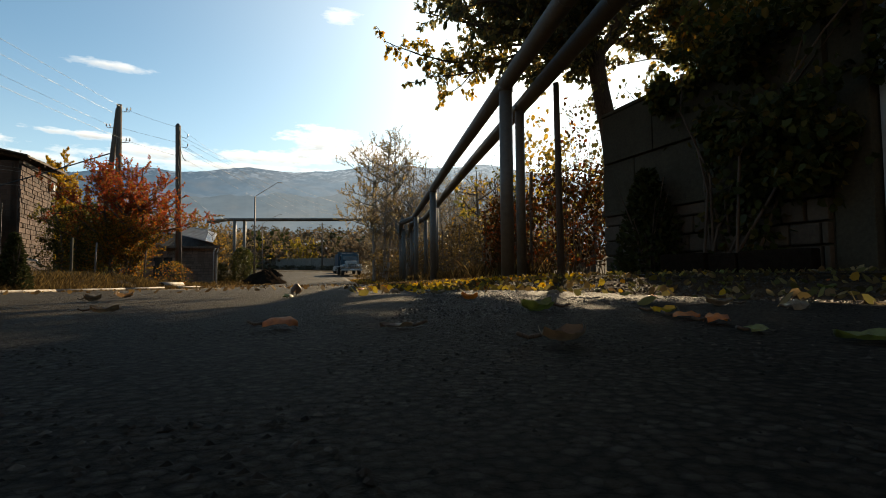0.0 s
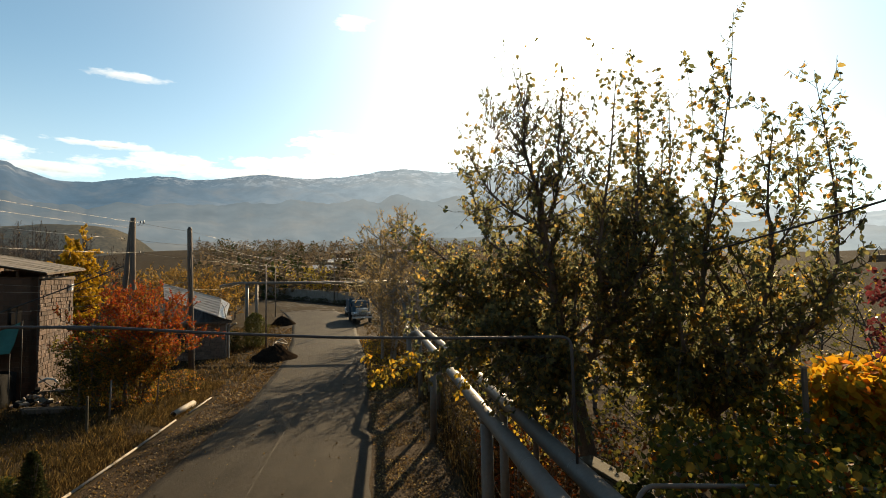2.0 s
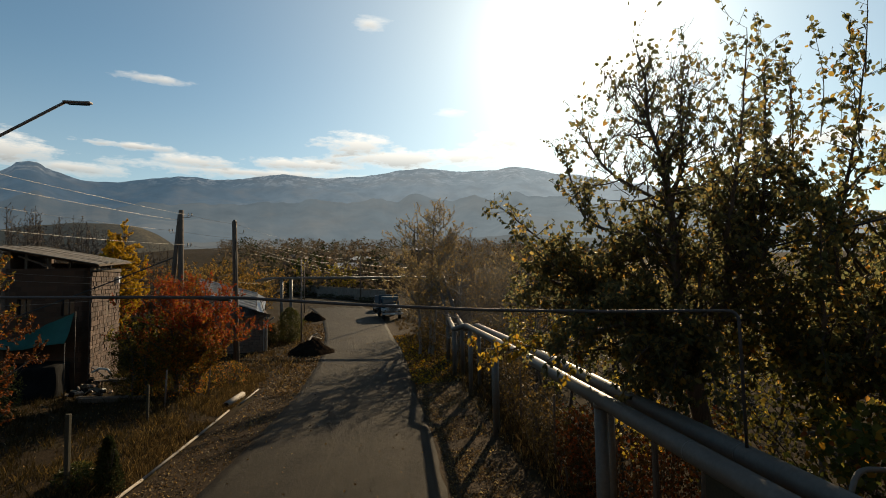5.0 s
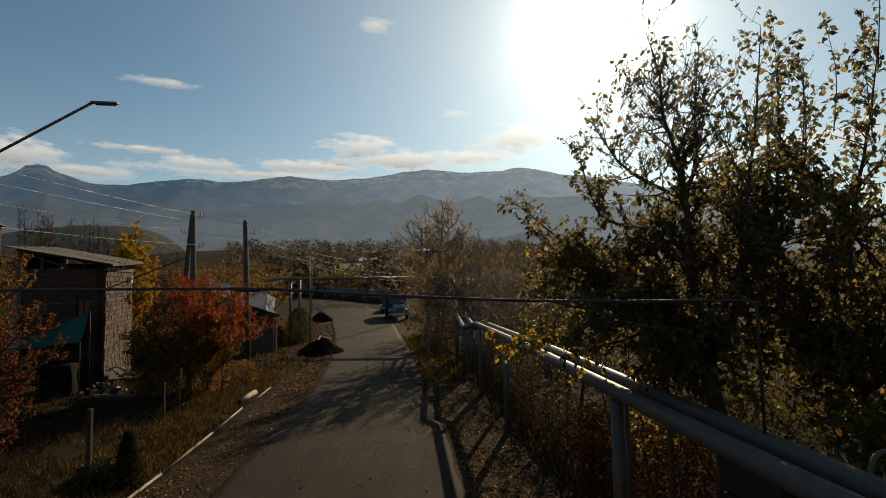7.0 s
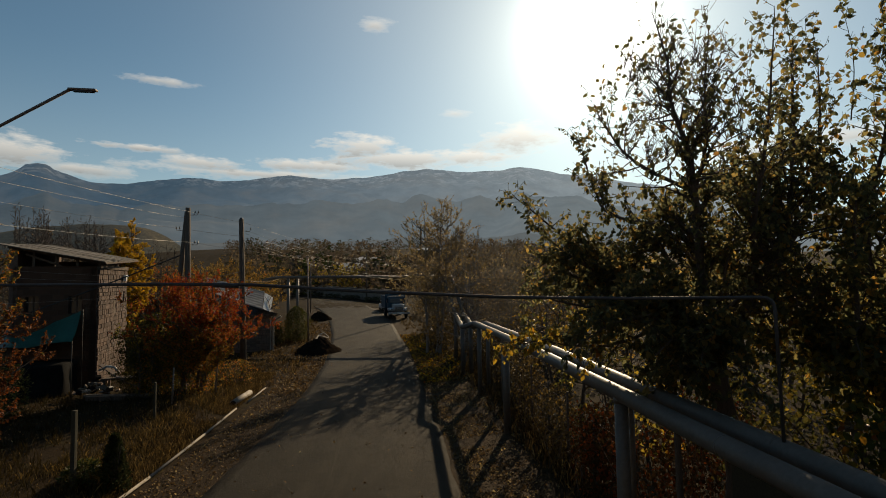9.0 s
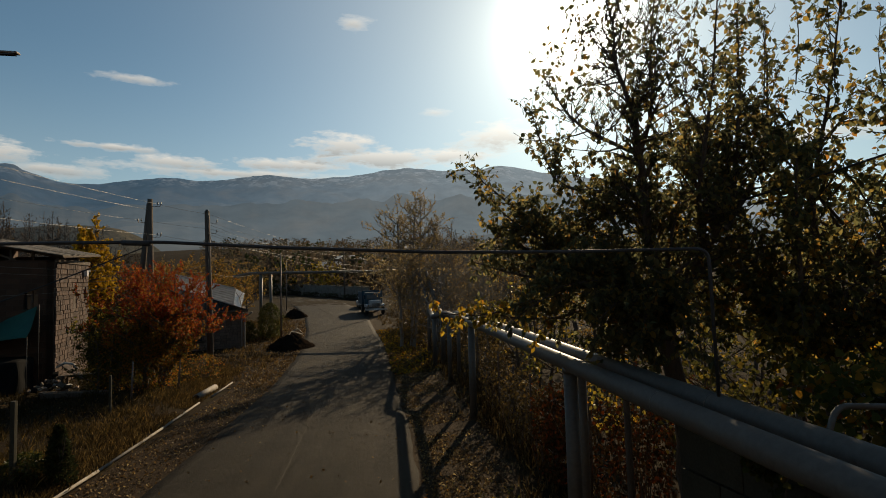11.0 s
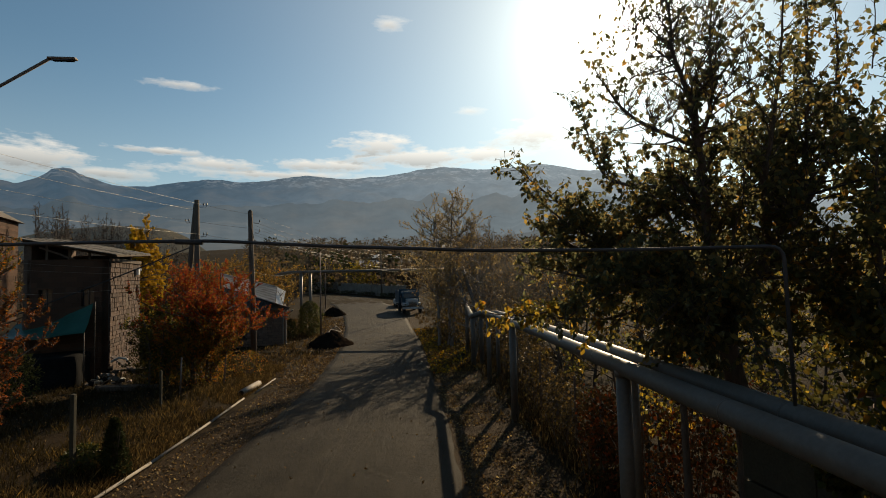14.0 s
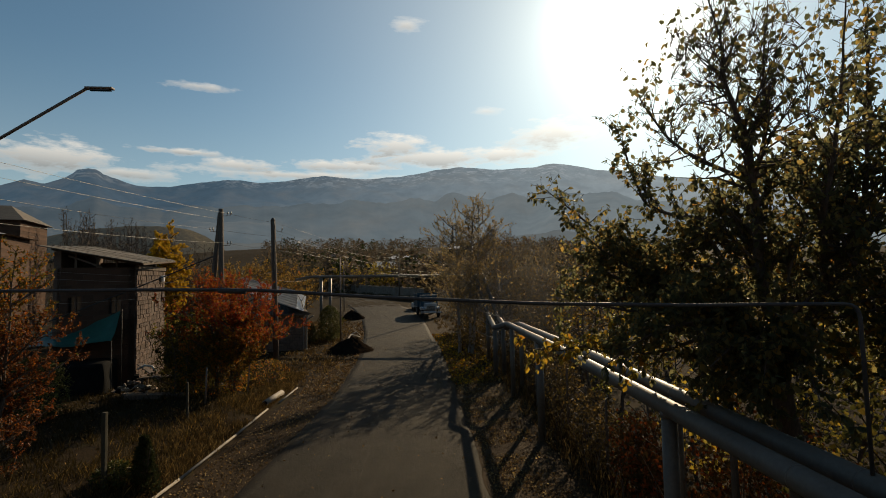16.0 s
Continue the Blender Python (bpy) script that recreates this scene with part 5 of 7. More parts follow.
def truck():
    t = thing("lorry", (-9.35, 56.6, height(-9.35, 58)), "old dark blue lorry with a white bonnet, parked", "lorry", turn=17)
    # faces -y
    part("chassis", boxed((0.9, 6.0, 0.22), (0, 3.0, 0.7), bevel=0.02), STEEL, t)
    cab = part("cab", boxed((2.0, 1.35, 1.35), (0, 2.2, 1.72), bevel=0.12), TRUCKBLUE, t)
    part("cab_roof", boxed((1.9, 1.3, 0.12), (0, 2.25, 2.42), bevel=0.05), TRUCKBLUE, cab, "dark blue cab roof")
    part("windscreen", boxed((1.7, 0.05, 0.55), (0, 1.5, 1.98), (-8, 0, 0), 0.03), GLASS, cab)
    for s in (-1, 1):
        part("side_window", boxed((0.03, 0.75, 0.5), (s * 1.0, 2.2, 1.98), bevel=0.01), GLASS, cab)
        part("mirror", boxed((0.06, 0.05, 0.34), (s * 1.22, 1.6, 1.95), bevel=0.01), STEEL, cab)
    bonnet = part("bonnet", boxed((1.25, 1.5, 0.75), (0, 0.85, 1.25), bevel=0.1), TRUCKWHITE, t, "white rounded bonnet")
    part("grille", boxed((1.1, 0.05, 0.42), (0, 0.10, 1.12), bevel=0.02), TRUCKWHITE, t)
    for i in range(6):
        part("grille_slot", boxed((0.9, 0.02, 0.03), (0, 0.065, 0.96 + i * 0.06), bevel=0.0), BLACKWIRE, bonnet)
    for s in (-1, 1):
        part("wing", boxed((0.55, 1.3, 0.32), (s * 0.88, 0.85, 1.02), bevel=0.12), TRUCKWHITE, t, "white front wing")
        v, f = tube_arrays([(s * 0.86, 0.17, 1.08), (s * 0.86, 0.12, 1.08)], [0.13, 0.11], 14)
        from_arrays("headlight", v, f, CHROME, t, "round headlight", True)
    part("bumper", boxed((2.35, 0.14, 0.22), (0, 0.0, 0.62), bevel=0.03), TRUCKWHITE, t)
    part("number_plate", boxed((0.5, 0.02, 0.11), (0, -0.08, 0.62), bevel=0.0), CERAMIC, t, "plain pale plate")
    body = part("cargo_bed", boxed((2.4, 3.6, 0.12), (0, 4.8, 1.15), bevel=0.02), TRUCKBLUE, t)
    for s in (-1, 1):
        part("side_board", boxed((0.06, 3.6, 1.35), (s * 1.18, 4.8, 1.85), bevel=0.01), TRUCKBLUE, body)
    part("head_board", boxed((2.4, 0.06, 1.55), (0, 3.02, 1.92), bevel=0.01), TRUCKBLUE, body)
    part("tail_board", boxed((2.4, 0.06, 1.2), (0, 6.6, 1.8), bevel=0.01), TRUCKBLUE, body)
    for x, y in ((-0.92, 0.9), (0.92, 0.9), (-0.9, 4.9), (0.9, 4.9)):
        wheel(t, (x, y, 0.5), 0.5, 0.3)


def car():
    t = thing("parked_car", (-12.0, 65.0, height(-12.0, 65)), "small white saloon car parked behind the lorry", "car", turn=16)
    part("body", boxed((1.6, 4.0, 0.6), (0, 2.0, 0.62), bevel=0.13), TRUCKWHITE, t)
    c = part("cabin", boxed((1.4, 2.0, 0.55), (0, 2.1, 1.1), bevel=0.16), TRUCKWHITE, t)
    part("windscreen", boxed((1.2, 0.04, 0.42), (0, 1.13, 1.1), (-28, 0, 0), 0.02), GLASS, c)
    for s in (-1, 1):
        part("side_window", boxed((0.03, 1.5, 0.32), (s * 0.70, 2.1, 1.14), bevel=0.01), GLASS, c)
        part("headlight", boxed((0.26, 0.05, 0.16), (s * 0.58, 0.0, 0.7), bevel=0.03), CHROME, t)
    part("grille", boxed((0.8, 0.03, 0.14), (0, -0.005, 0.7), bevel=0.01), BLACKWIRE, t)
    part("bumper", boxed((1.6, 0.12, 0.14), (0, -0.04, 0.45), bevel=0.03), BLACKWIRE, t)
    for x, y in ((-0.7, 0.75), (0.7, 0.75), (-0.7, 3.2), (0.7, 3.2)):
        wheel(t, (x, y, 0.3), 0.3, 0.18)


truck()
car()


def heap(at, rx, ry, h, label, seed, material=None):
    x0, y0 = at
    verts, faces, n, m = [], [], 48, 18
    for j in range(m + 1):
        f = j / m
        for i in range(n):
            a = 2 * math.pi * i / n
            k = 1 + 0.25 * noise.noise((math.cos(a) * 1.5, math.sin(a) * 1.5, seed))
            x, y = math.cos(a) * rx * f * k, math.sin(a) * ry * f * k
            z = h * (1 - f ** 1.6) * (1 + 0.35 * noise.noise((x * 1.1, y * 1.1, seed))) + 0.16 * noise.noise((x * 4, y * 4, seed)) + 0.10 * noise.noise((x * 9, y * 9, seed)) - 0.1 * f
            verts.append((x, y, z))
    for j in range(m):
        for i in range(n):
            a, b = j * n + i, j * n + (i + 1) % n
            faces.append((a, b, b + n, a + n))
    ob = from_arrays("dirt_mound", verts, faces, material or DIRT, None, "", True)
    ob.location = (x0, y0, height(x0, y0))
    return tagged(ob, label, "dirt mound")


heap((-12.1, 35.3), 1.85, 1.4, 0.95, "heap of dark freshly dug earth beside the road", 3)
heap((-18.7, 57.5), 1.7, 1.3, 0.95, "smaller heap of dug earth on the roadside", 8)

# ---------- roadside on the left: kerb pipe, posts, yard ----------
t = thing("kerb_pipe", (-9.4, 13.3, height(-9.4, 13.3)), "white painted pipe lying along the roadside bank", "pipe")
o = Vector((-9.4, 13.3, height(-9.4, 13.3)))
ys = [2.0, 5.5, 9.0, 12.4, 16.0, 19.3]
for a, b in zip(ys, ys[1:]):
    tube("section", [Vector((along(KERB, y), y, height(along(KERB, y), y) + 0.06)) - o for y in (a, b - 0.004)], 0.037, WHITEPAINT, t, 14)
tube("section", [Vector((x, y, height(x, y) + 0.06)) - o for x, y in ((-10.42, 20.4), (-10.85, 23.2))], 0.035, WHITEPAINT, t, 12)
t = thing("loose_pipe", (-11.0, 20.4, height(-11.0, 20.4)), "short thick pale pipe lying on the bank", "pipe")
a, b = Vector((-10.72, 19.75, height(-10.72, 19.75) + 0.14)), Vector((-10.95, 21.75, height(-10.95, 21.75) + 0.14))
o = Vector((-11.0, 20.4, height(-11.0, 20.4)))
tube("barrel", [a - o, b - o], 0.125, WHITEPAINT, t, 16)
# black disc stands for the shaded hollow; the barrel is solid
tube("bore_shade", [a - o + Vector((0.004, -0.012, 0)), a - o + Vector((0, 0.02, 0))], 0.1, BLACKSHEET, t, 16)


def fence_post(x, y, top, r=0.06, material=None, lean=0.0, label="weathered grey fence post in the grass"):
    z = height(x, y) - 0.2
    t = thing("fence_post", (x, y, z), label, "post", "yard fence posts")
    if material is CONCRETE:
        part("shaft", boxed((2 * r, 2 * r, top - z), (0, 0, (top - z) / 2), (0, lean, 0), 0.015), material, t)
    else:
        tube("shaft", [(0, 0, 0), (lean * 0.03, 0, top - z)], [r, r * 0.8], material or OLDWOOD, t, 8)


fence_post(-10.1, 11.0, 1.72, 0.046, CONCRETE, 0, "square grey concrete fence post in dry grass")
fence_post(-11.62, 16.2, 1.27, 0.034, CONCRETE, 0, "square grey concrete fence post in dry grass")
fence_post(-12.6, 18.75, 1.3, 0.035, STEEL, 2)
fence_post(-11.9, 20.6, 1.5, 0.035, OLDWOOD, 4)

# green tarpaulin canopy over a dark stack, its near corner drawn up high
gz = height(-20.6, 21.6)
t = thing("tarpaulin_canopy", (-20.6, 21.6, gz), "sagging green tarpaulin canopy on poles", "canopy")
n = 16
verts, faces = [], []
edge0, edge1 = (Vector((-18.75, 21.35, 2.0)), Vector((-22.3, 20.6, 1.85))), (Vector((-19.15, 22.43, 3.32)), Vector((-23.2, 22.6, 2.35)))
for j in range(n + 1):
    for i in range(n + 1):
        u, v = i / n, j / n
        p = edge0[0].lerp(edge0[1], u).lerp(edge1[0].lerp(edge1[1], u), v)
        sag = 0.30 * math.sin(math.pi * min(1, u * 1.1)) * (0.35 + 0.65 * v) + 0.12 * math.sin(math.pi * v)
        fold = 0.05 * math.sin(9 * u + 5 * v) * (1 - u) + 0.04 * noise.noise((p.x * 2.2, p.y * 2.2, 0))
        verts.append((p.x + 20.6, p.y - 21.6 + fold, p.z - sag + fold - gz))
for j in range(n):
    for i in range(n):
        a = j * (n + 1) + i
        faces.append((a, a + 1, a + n + 2, a + n + 1))
m = len(verts)
verts += [(x, y + 0.015, z - 0.02) for x, y, z in verts]
faces += [tuple(k + m for k in q[::-1]) for q in faces]
from_arrays("sheet", verts, faces, TARP, t, "", True)
for p in (edge0[0], edge1[0], edge0[1], edge1[1]):
    tube("pole", [(p.x + 20.6, p.y - 21.6 + 0.05, -0.1), (p.x + 20.6, p.y - 21.6 + 0.05, p.z - gz)], 0.016, BLACKWIRE, t, 8)
t = thing("covered_stack", (-20.4, 21.6, height(-20.4, 21.6) - 0.05), "dark sheeted stack under the canopy", "stack", turn=20)
bm = boxed((2.4, 1.6, 1.5), (0, 0, 0.75), bevel=0.15)
bmesh.ops.subdivide_edges(bm, edges=bm.edges[:], cuts=3, use_grid_fill=True)
for v in bm.verts:
    v.co += Vector((noise.noise(v.co * 2), noise.noise(v.co * 2 + Vector((5, 0, 0))), noise.noise(v.co * 2 + Vector((0, 5, 0))))) * 0.09
part("sheeting", bm, BLACKSHEET, t, shade=True)
# scrap beside it
t = thing("scrap_pile", (-17.75, 21.6, height(-17.75, 21.6)), "pile of dull metal and pale plastic scrap in the yard", "scrap")
rng = random.Random(21)
for i in range(46):
    a, r = rng.uniform(0, 6.28), rng.uniform(0, 1.0) ** 0.7
    x, y = math.cos(a) * r * 0.95, math.sin(a) * r * 0.6
    s = (rng.uniform(0.08, 0.32), rng.uniform(0.06, 0.2), rng.uniform(0.02, 0.12))
    part("scrap", boxed(s, (x, y, 0.12 + (1 - r) * 0.75 * rng.random() + s[2] / 2), (rng.uniform(-40, 40), rng.uniform(-40, 40), rng.uniform(0, 180)), 0.012), rng.choice((STEEL, TIN, PALECONC, STEEL, OLDWOOD, BLACKSHEET)), t)
part("leaning_board", boxed((1.5, 0.22, 0.04), (0.55, 0.25, 0.95), (8, 26, -12), 0.008), STEEL, t, "pale board leaning on the pile")
tube("bent_sheet", [(-0.1, 0.3, 1.05), (0.25, 0.3, 1.22), (0.6, 0.3, 1.18), (0.8, 0.3, 0.95)], 0.05, TIN, t, 8)
for k, (x, y, w) in enumerate(((-15.9, 20.6, 2.9), (-15.6, 20.2, 2.6))):
    t = thing("timber_beam", (x, y, height(x, y)), "old timber beam lying on the yard ground", "beam", "timber beams", turn=8 + 3 * k)
    part("beam", boxed((w, 0.2, 0.18), (0, 0, 0.1), (0, 1, 0), 0.015), OLDWOOD, t)
t = thing("garden_bench", (-16.7, 22.0, height(-16.7, 22.0)), "dark wooden bench table under the red tree", "bench", turn=15)
for y in (-0.22, 0.0, 0.22):
    part("top_board", boxed((1.7, 0.2, 0.04), (0, y, 0.72), bevel=0.008), OLDWOOD, t)
for x in (-0.75, 0.75):
    for y in (-0.25, 0.25):
        part("leg", boxed((0.07, 0.07, 0.72), (x, y, 0.35), bevel=0.006), OLDWOOD, t)
part("rail", boxed((1.4, 0.05, 0.08), (0, 0.25, 0.62), bevel=0.006), OLDWOOD, t)

# broken pale branch beside the earth heap
t = thing("fallen_branch", (-13.4, 39.6, height(-13.4, 39.6)), "broken pale branch lying beside the earth heap", "branch")
tube("stem", [(0.3, -2.2, 0.3), (0.0, -0.8, 0.35), (-0.1, 0.4, 0.6), (0.35, 1.6, 0.25)], [0.09, 0.08, 0.07, 0.05], PALEBARK, t, 8)
tube("side_twig", [(-0.1, 0.4, 0.6), (0.1, 1.2, 0.75), (0.2, 2.3, 0.25)], [0.06, 0.045, 0.03], PALEBARK, t, 6)

# ---------- trees ----------


def pear_tree():
    """The large tree behind the pipes: several leaning stems."""
    base = Vector((2.5, 7.9, height(2.5, 7.9) - 0.1))
    t = thing("pear_tree", base, "large half-bare fruit tree with olive and yellow leaves", "tree")
    g = Grower(31, 0.082, 38, 0.075, 0.8, 0.3, 0.8)
    r = g.r
    fork = Vector((2.15, 7.6, 3.3))
    g.limb([base, (2.4, 7.8, 1.6), fork], 0.15, 0.12, 0.0, 0.95, sides=10)
    # left-leaning low limbs
    g.limb([fork, (1.6, 8.1, 3.75), (1.15, 8.5, 4.1), (0.5, 8.9, 4.5), (-0.2, 9.0, 4.9)], 0.075, 0.016, 1.25, 0.2, 0.7)
    g.limb([(1.15, 8.5, 4.1), (0.7, 8.9, 4.8), (0.0, 8.8, 5.4), (-0.6, 8.65, 5.9)], 0.036, 0.006, 1.0, 0.15, 0.5, thin=0.5)
    g.limb([(1.4, 8.3, 3.9), (0.7, 8.2, 4.0), (0.1, 8.1, 4.1), (-0.5, 8.2, 4.3)], 0.03, 0.006, 1.1, 0.2, 0.45)
    g.limb([(1.6, 8.1, 3.75), (0.9, 8.2, 3.45), (0.2, 8.5, 3.4), (-0.4, 8.9, 3.5)], 0.032, 0.006, 1.3, 0.2, 0.5)
    # leafy low limbs hanging over the pipes
    g.limb([fork, (1.7, 7.0, 3.75), (1.2, 6.6, 3.75), (0.75, 6.4, 3.45)], 0.03, 0.006, 1.2, 0.15, 0.5)
    g.limb([(1.5, 8.0, 3.8), (0.9, 7.4, 3.9), (0.4, 7.0, 3.8), (-0.1, 6.9, 3.5)], 0.028, 0.005, 1.2, 0.15, 0.45)
    g.limb([(1.6, 8.1, 3.75), (1.0, 9.2, 4.2), (0.5, 9.8, 4.3), (-0.1, 10.2, 4.1)], 0.03, 0.005, 1.3, 0.2, 0.6)
    g.limb([(1.15, 8.5, 4.1), (0.6, 8.3, 4.6), (0.15, 8.2, 4.9), (-0.3, 8.2, 5.3)], 0.03, 0.005, 1.3, 0.1, 0.55)
    for _ in range(8):
        e = Vector((r.uniform(0.1, 1.9), r.uniform(6.3, 9.6), r.uniform(3.25, 4.1)))
        s0 = fork.lerp(Vector((1.15, 8.5, 4.1)), r.random())
        g.limb([s0, s0.lerp(e, 0.5) + Vector((0, 0, 0.3)), e], 0.02, 0.004, 1.3, 0.15, 0.5, sides=6)
    for _ in range(2):
        e = Vector((r.uniform(1.0, 1.9), r.uniform(8.2, 9.6), r.uniform(3.1, 3.8)))
        s0 = fork.lerp(Vector((1.15, 8.5, 4.1)), r.random())
        g.limb([s0, s0.lerp(e, 0.5) + Vector((0, 0, 0.2)), e], 0.02, 0.004, 1.4, 0.15, 0.55, sides=6)
    for _ in range(4):
        e = Vector((r.uniform(0.9, 1.9), r.uniform(5.7, 6.8), r.uniform(3.2, 3.6)))
        g.limb([fork, fork.lerp(e, 0.5) + Vector((0, 0, 0.35)), e], 0.02, 0.004, 1.3, 0.25, 0.45, sides=6)
    # leafy skirt round the fork
    for _ in range(4):
        a = r.uniform(0, 6.28)
        e = fork + Vector((math.cos(a) * 0.9, math.sin(a) * 0.7, r.uniform(-0.8, 0.1)))
        g.limb([fork + Vector((0, 0, -0.2)), fork.lerp(e, 0.6) + Vector((0, 0, 0.2)), e], 0.018, 0.004, 1.3, 0.2, 0.5, sides=6)
    g.limb([(1.4, 8.3, 3.95), (0.9, 8.6, 4.6), (0.6, 8.7, 5.1)], 0.03, 0.005, 1.3, 0.1, 0.6)
    # central stem, thinning out to bare twigs
    g.limb([fork, (1.85, 7.3, 4.5), (1.62, 6.9, 5.4), (1.52, 6.8, 6.1)], 0.075, 0.04, 0.6, 0.2, 0.75)
    g.limb([(1.52, 6.8, 6.1), (1.35, 6.85, 6.8), (1.38, 7.0, 7.4), (1.2, 7.0, 8.1)], 0.034, 0.004, 0.12, 0.0, 0.7, gap=0.045, thin=0.5)
    g.limb([(1.6, 6.9, 5.5), (1.85, 7.0, 6.3), (1.9, 7.1, 7.0), (2.0, 7.1, 7.9)], 0.032, 0.004, 0.22, 0.1, 0.7, gap=0.05, thin=0.5)
    g.limb([(1.6, 6.9, 5.6), (1.0, 7.3, 6.1), (0.7, 7.5, 6.6), (0.55, 7.6, 7.0)], 0.028, 0.004, 0.35, 0.1, 0.65, gap=0.055, thin=0.5)
    g.limb([(1.7, 7.1, 5.1), (1.0, 8.5, 5.5), (0.8, 8.9, 6.1), (0.6, 9.0, 6.9)], 0.032, 0.004, 0.9, 0.2, 0.6, thin=0.5)
    for _ in range(110):
        q = Vector((r.uniform(0.8, 2.3), r.uniform(6.6, 7.6), r.uniform(6.0, 7.5)))
        g.spray(q, Vector((r.gauss(0, 0.6), r.gauss(0, 0.5), 1)), 0.55, 0.005, 0.1)
    # right-hand stems
    g.limb([fork, (2.7, 7.5, 4.3), (3.0, 7.3, 5.2), (3.1, 7.2, 6.2), (3.15, 7.2, 7.6)], 0.07, 0.006, 1.1, 0.1, 0.8, thin=0.75)
    g.limb([(2.7, 7.5, 4.3), (2.4, 7.0, 5.1), (2.45, 6.8, 5.9), (2.6, 6.8, 6.9), (2.7, 6.8, 8.0)], 0.04, 0.004, 1.0, 0.1, 0.7, thin=0.8)
    g.limb([(2.9, 7.4, 4.6), (3.5, 7.6, 5.4), (3.8, 7.7, 6.4), (3.9, 7.8, 7.9)], 0.04, 0.004, 1.0, 0.1, 0.7, thin=0.7)
    g.limb([fork, (2.9, 8.4, 4.2), (3.2, 9.0, 5.2), (3.2, 9.3, 6.2)], 0.05, 0.008, 1.2, 0.1, 0.8, thin=0.4)
    # leafy middle of the crown
    for _ in range(5):
        s0 = fork + Vector((r.gauss(0, 0.15), r.gauss(0, 0.15), r.uniform(0.1, 1.2)))
        u = g.rnd()
        e = Vector((1.6 + 1.5 * u.x, 7.7 + 1.1 * u.y, 4.5 + 1.25 * u.z))
        g.limb([s0, s0.lerp(e, 0.5) + Vector((0, 0, 0.12)), e], 0.026, 0.005, 1.05, 0.25, 0.62, sides=6, thin=0.3)
    for _ in range(4):
        s0 = Vector((2.8, 7.4, 4.6)) + Vector((r.gauss(0, 0.15), r.gauss(0, 0.15), r.uniform(0, 1.0)))
        u = g.rnd()
        e = Vector((2.75 + 1.0 * u.x, 7.4 + 0.9 * u.y, 5.4 + 1.1 * u.z))
        g.limb([s0, s0.lerp(e, 0.5) + Vector((0, 0, 0.12)), e], 0.022, 0.005, 1.1, 0.2, 0.6, sides=6, thin=0.3)
    for _ in range(7):
        s0 = Vector((1.2, 8.4, 4.1)) + Vector((r.gauss(0, 0.2), r.gauss(0, 0.15), r.uniform(0, 0.3)))
        u = g.rnd()
        e = Vector((0.9 + 0.9 * u.x, 8.3 + 0.7 * u.y, 4.8 + 0.6 * u.z))
        g.limb([s0, s0.lerp(e, 0.5) + Vector((0, 0, 0.12)), e], 0.02, 0.005, 1.1, 0.2, 0.55, sides=6, thin=0.2)
    for _ in range(6):
        s0 = Vector((1.75, 7.4, 4.5)) + Vector((r.gauss(0, 0.1), r.gauss(0, 0.1), r.uniform(-0.3, 0.5)))
        u = g.rnd()
        e = Vector((1.25 + 0.5 * u.x, 7.95 + 0.5 * u.y, 5.0 + 0.45 * u.z))
        g.limb([s0, s0.lerp(e, 0.5) + Vector((0, 0, 0.1)), e], 0.02, 0.005, 1.1, 0.2, 0.5, sides=6, thin=0.2)
    # leaves hanging over the rear pipe
    for _ in range(16):
        e = Vector((r.uniform(1.0, 2.0), r.uniform(5.9, 8.4), r.uniform(2.9, 3.4)))
        s0 = fork + Vector((0, 0, r.uniform(-0.2, 0.4)))
        g.limb([s0, s0.lerp(e, 0.5) + Vector((0, 0, 0.3)), e], 0.018, 0.004, 1.3, 0.3, 0.4, sides=6)
    # long yellowing bough reaching out over the pipes
    h = Grower(33, 0.085, 34, 0.075, 0.35, 0.15, 0.9)
    h.limb([(1.5, 8.4, 3.85), (0.9, 8.6, 3.7), (0.1, 8.4, 3.55), (-0.5, 8.0, 3.5), (-1.05, 7.7, 3.58)], 0.028, 0.005, 1.15, 0.35, 0.34)
    h.limb([(0.5, 8.5, 3.62), (0.2, 9.0, 3.4), (-0.2, 9.4, 3.28)], 0.014, 0.004, 1.15, 0.2, 0.3)
    h.limb([(0.9, 8.6, 3.7), (0.6, 8.2, 3.4), (0.35, 8.0, 3.2)], 0.014, 0.004, 1.1, 0.2, 0.3)
    h.finish(t, L_AMBER, trunk_name="bough", crown_name="bough_leaves")
    g.finish(t, L_PEAR)


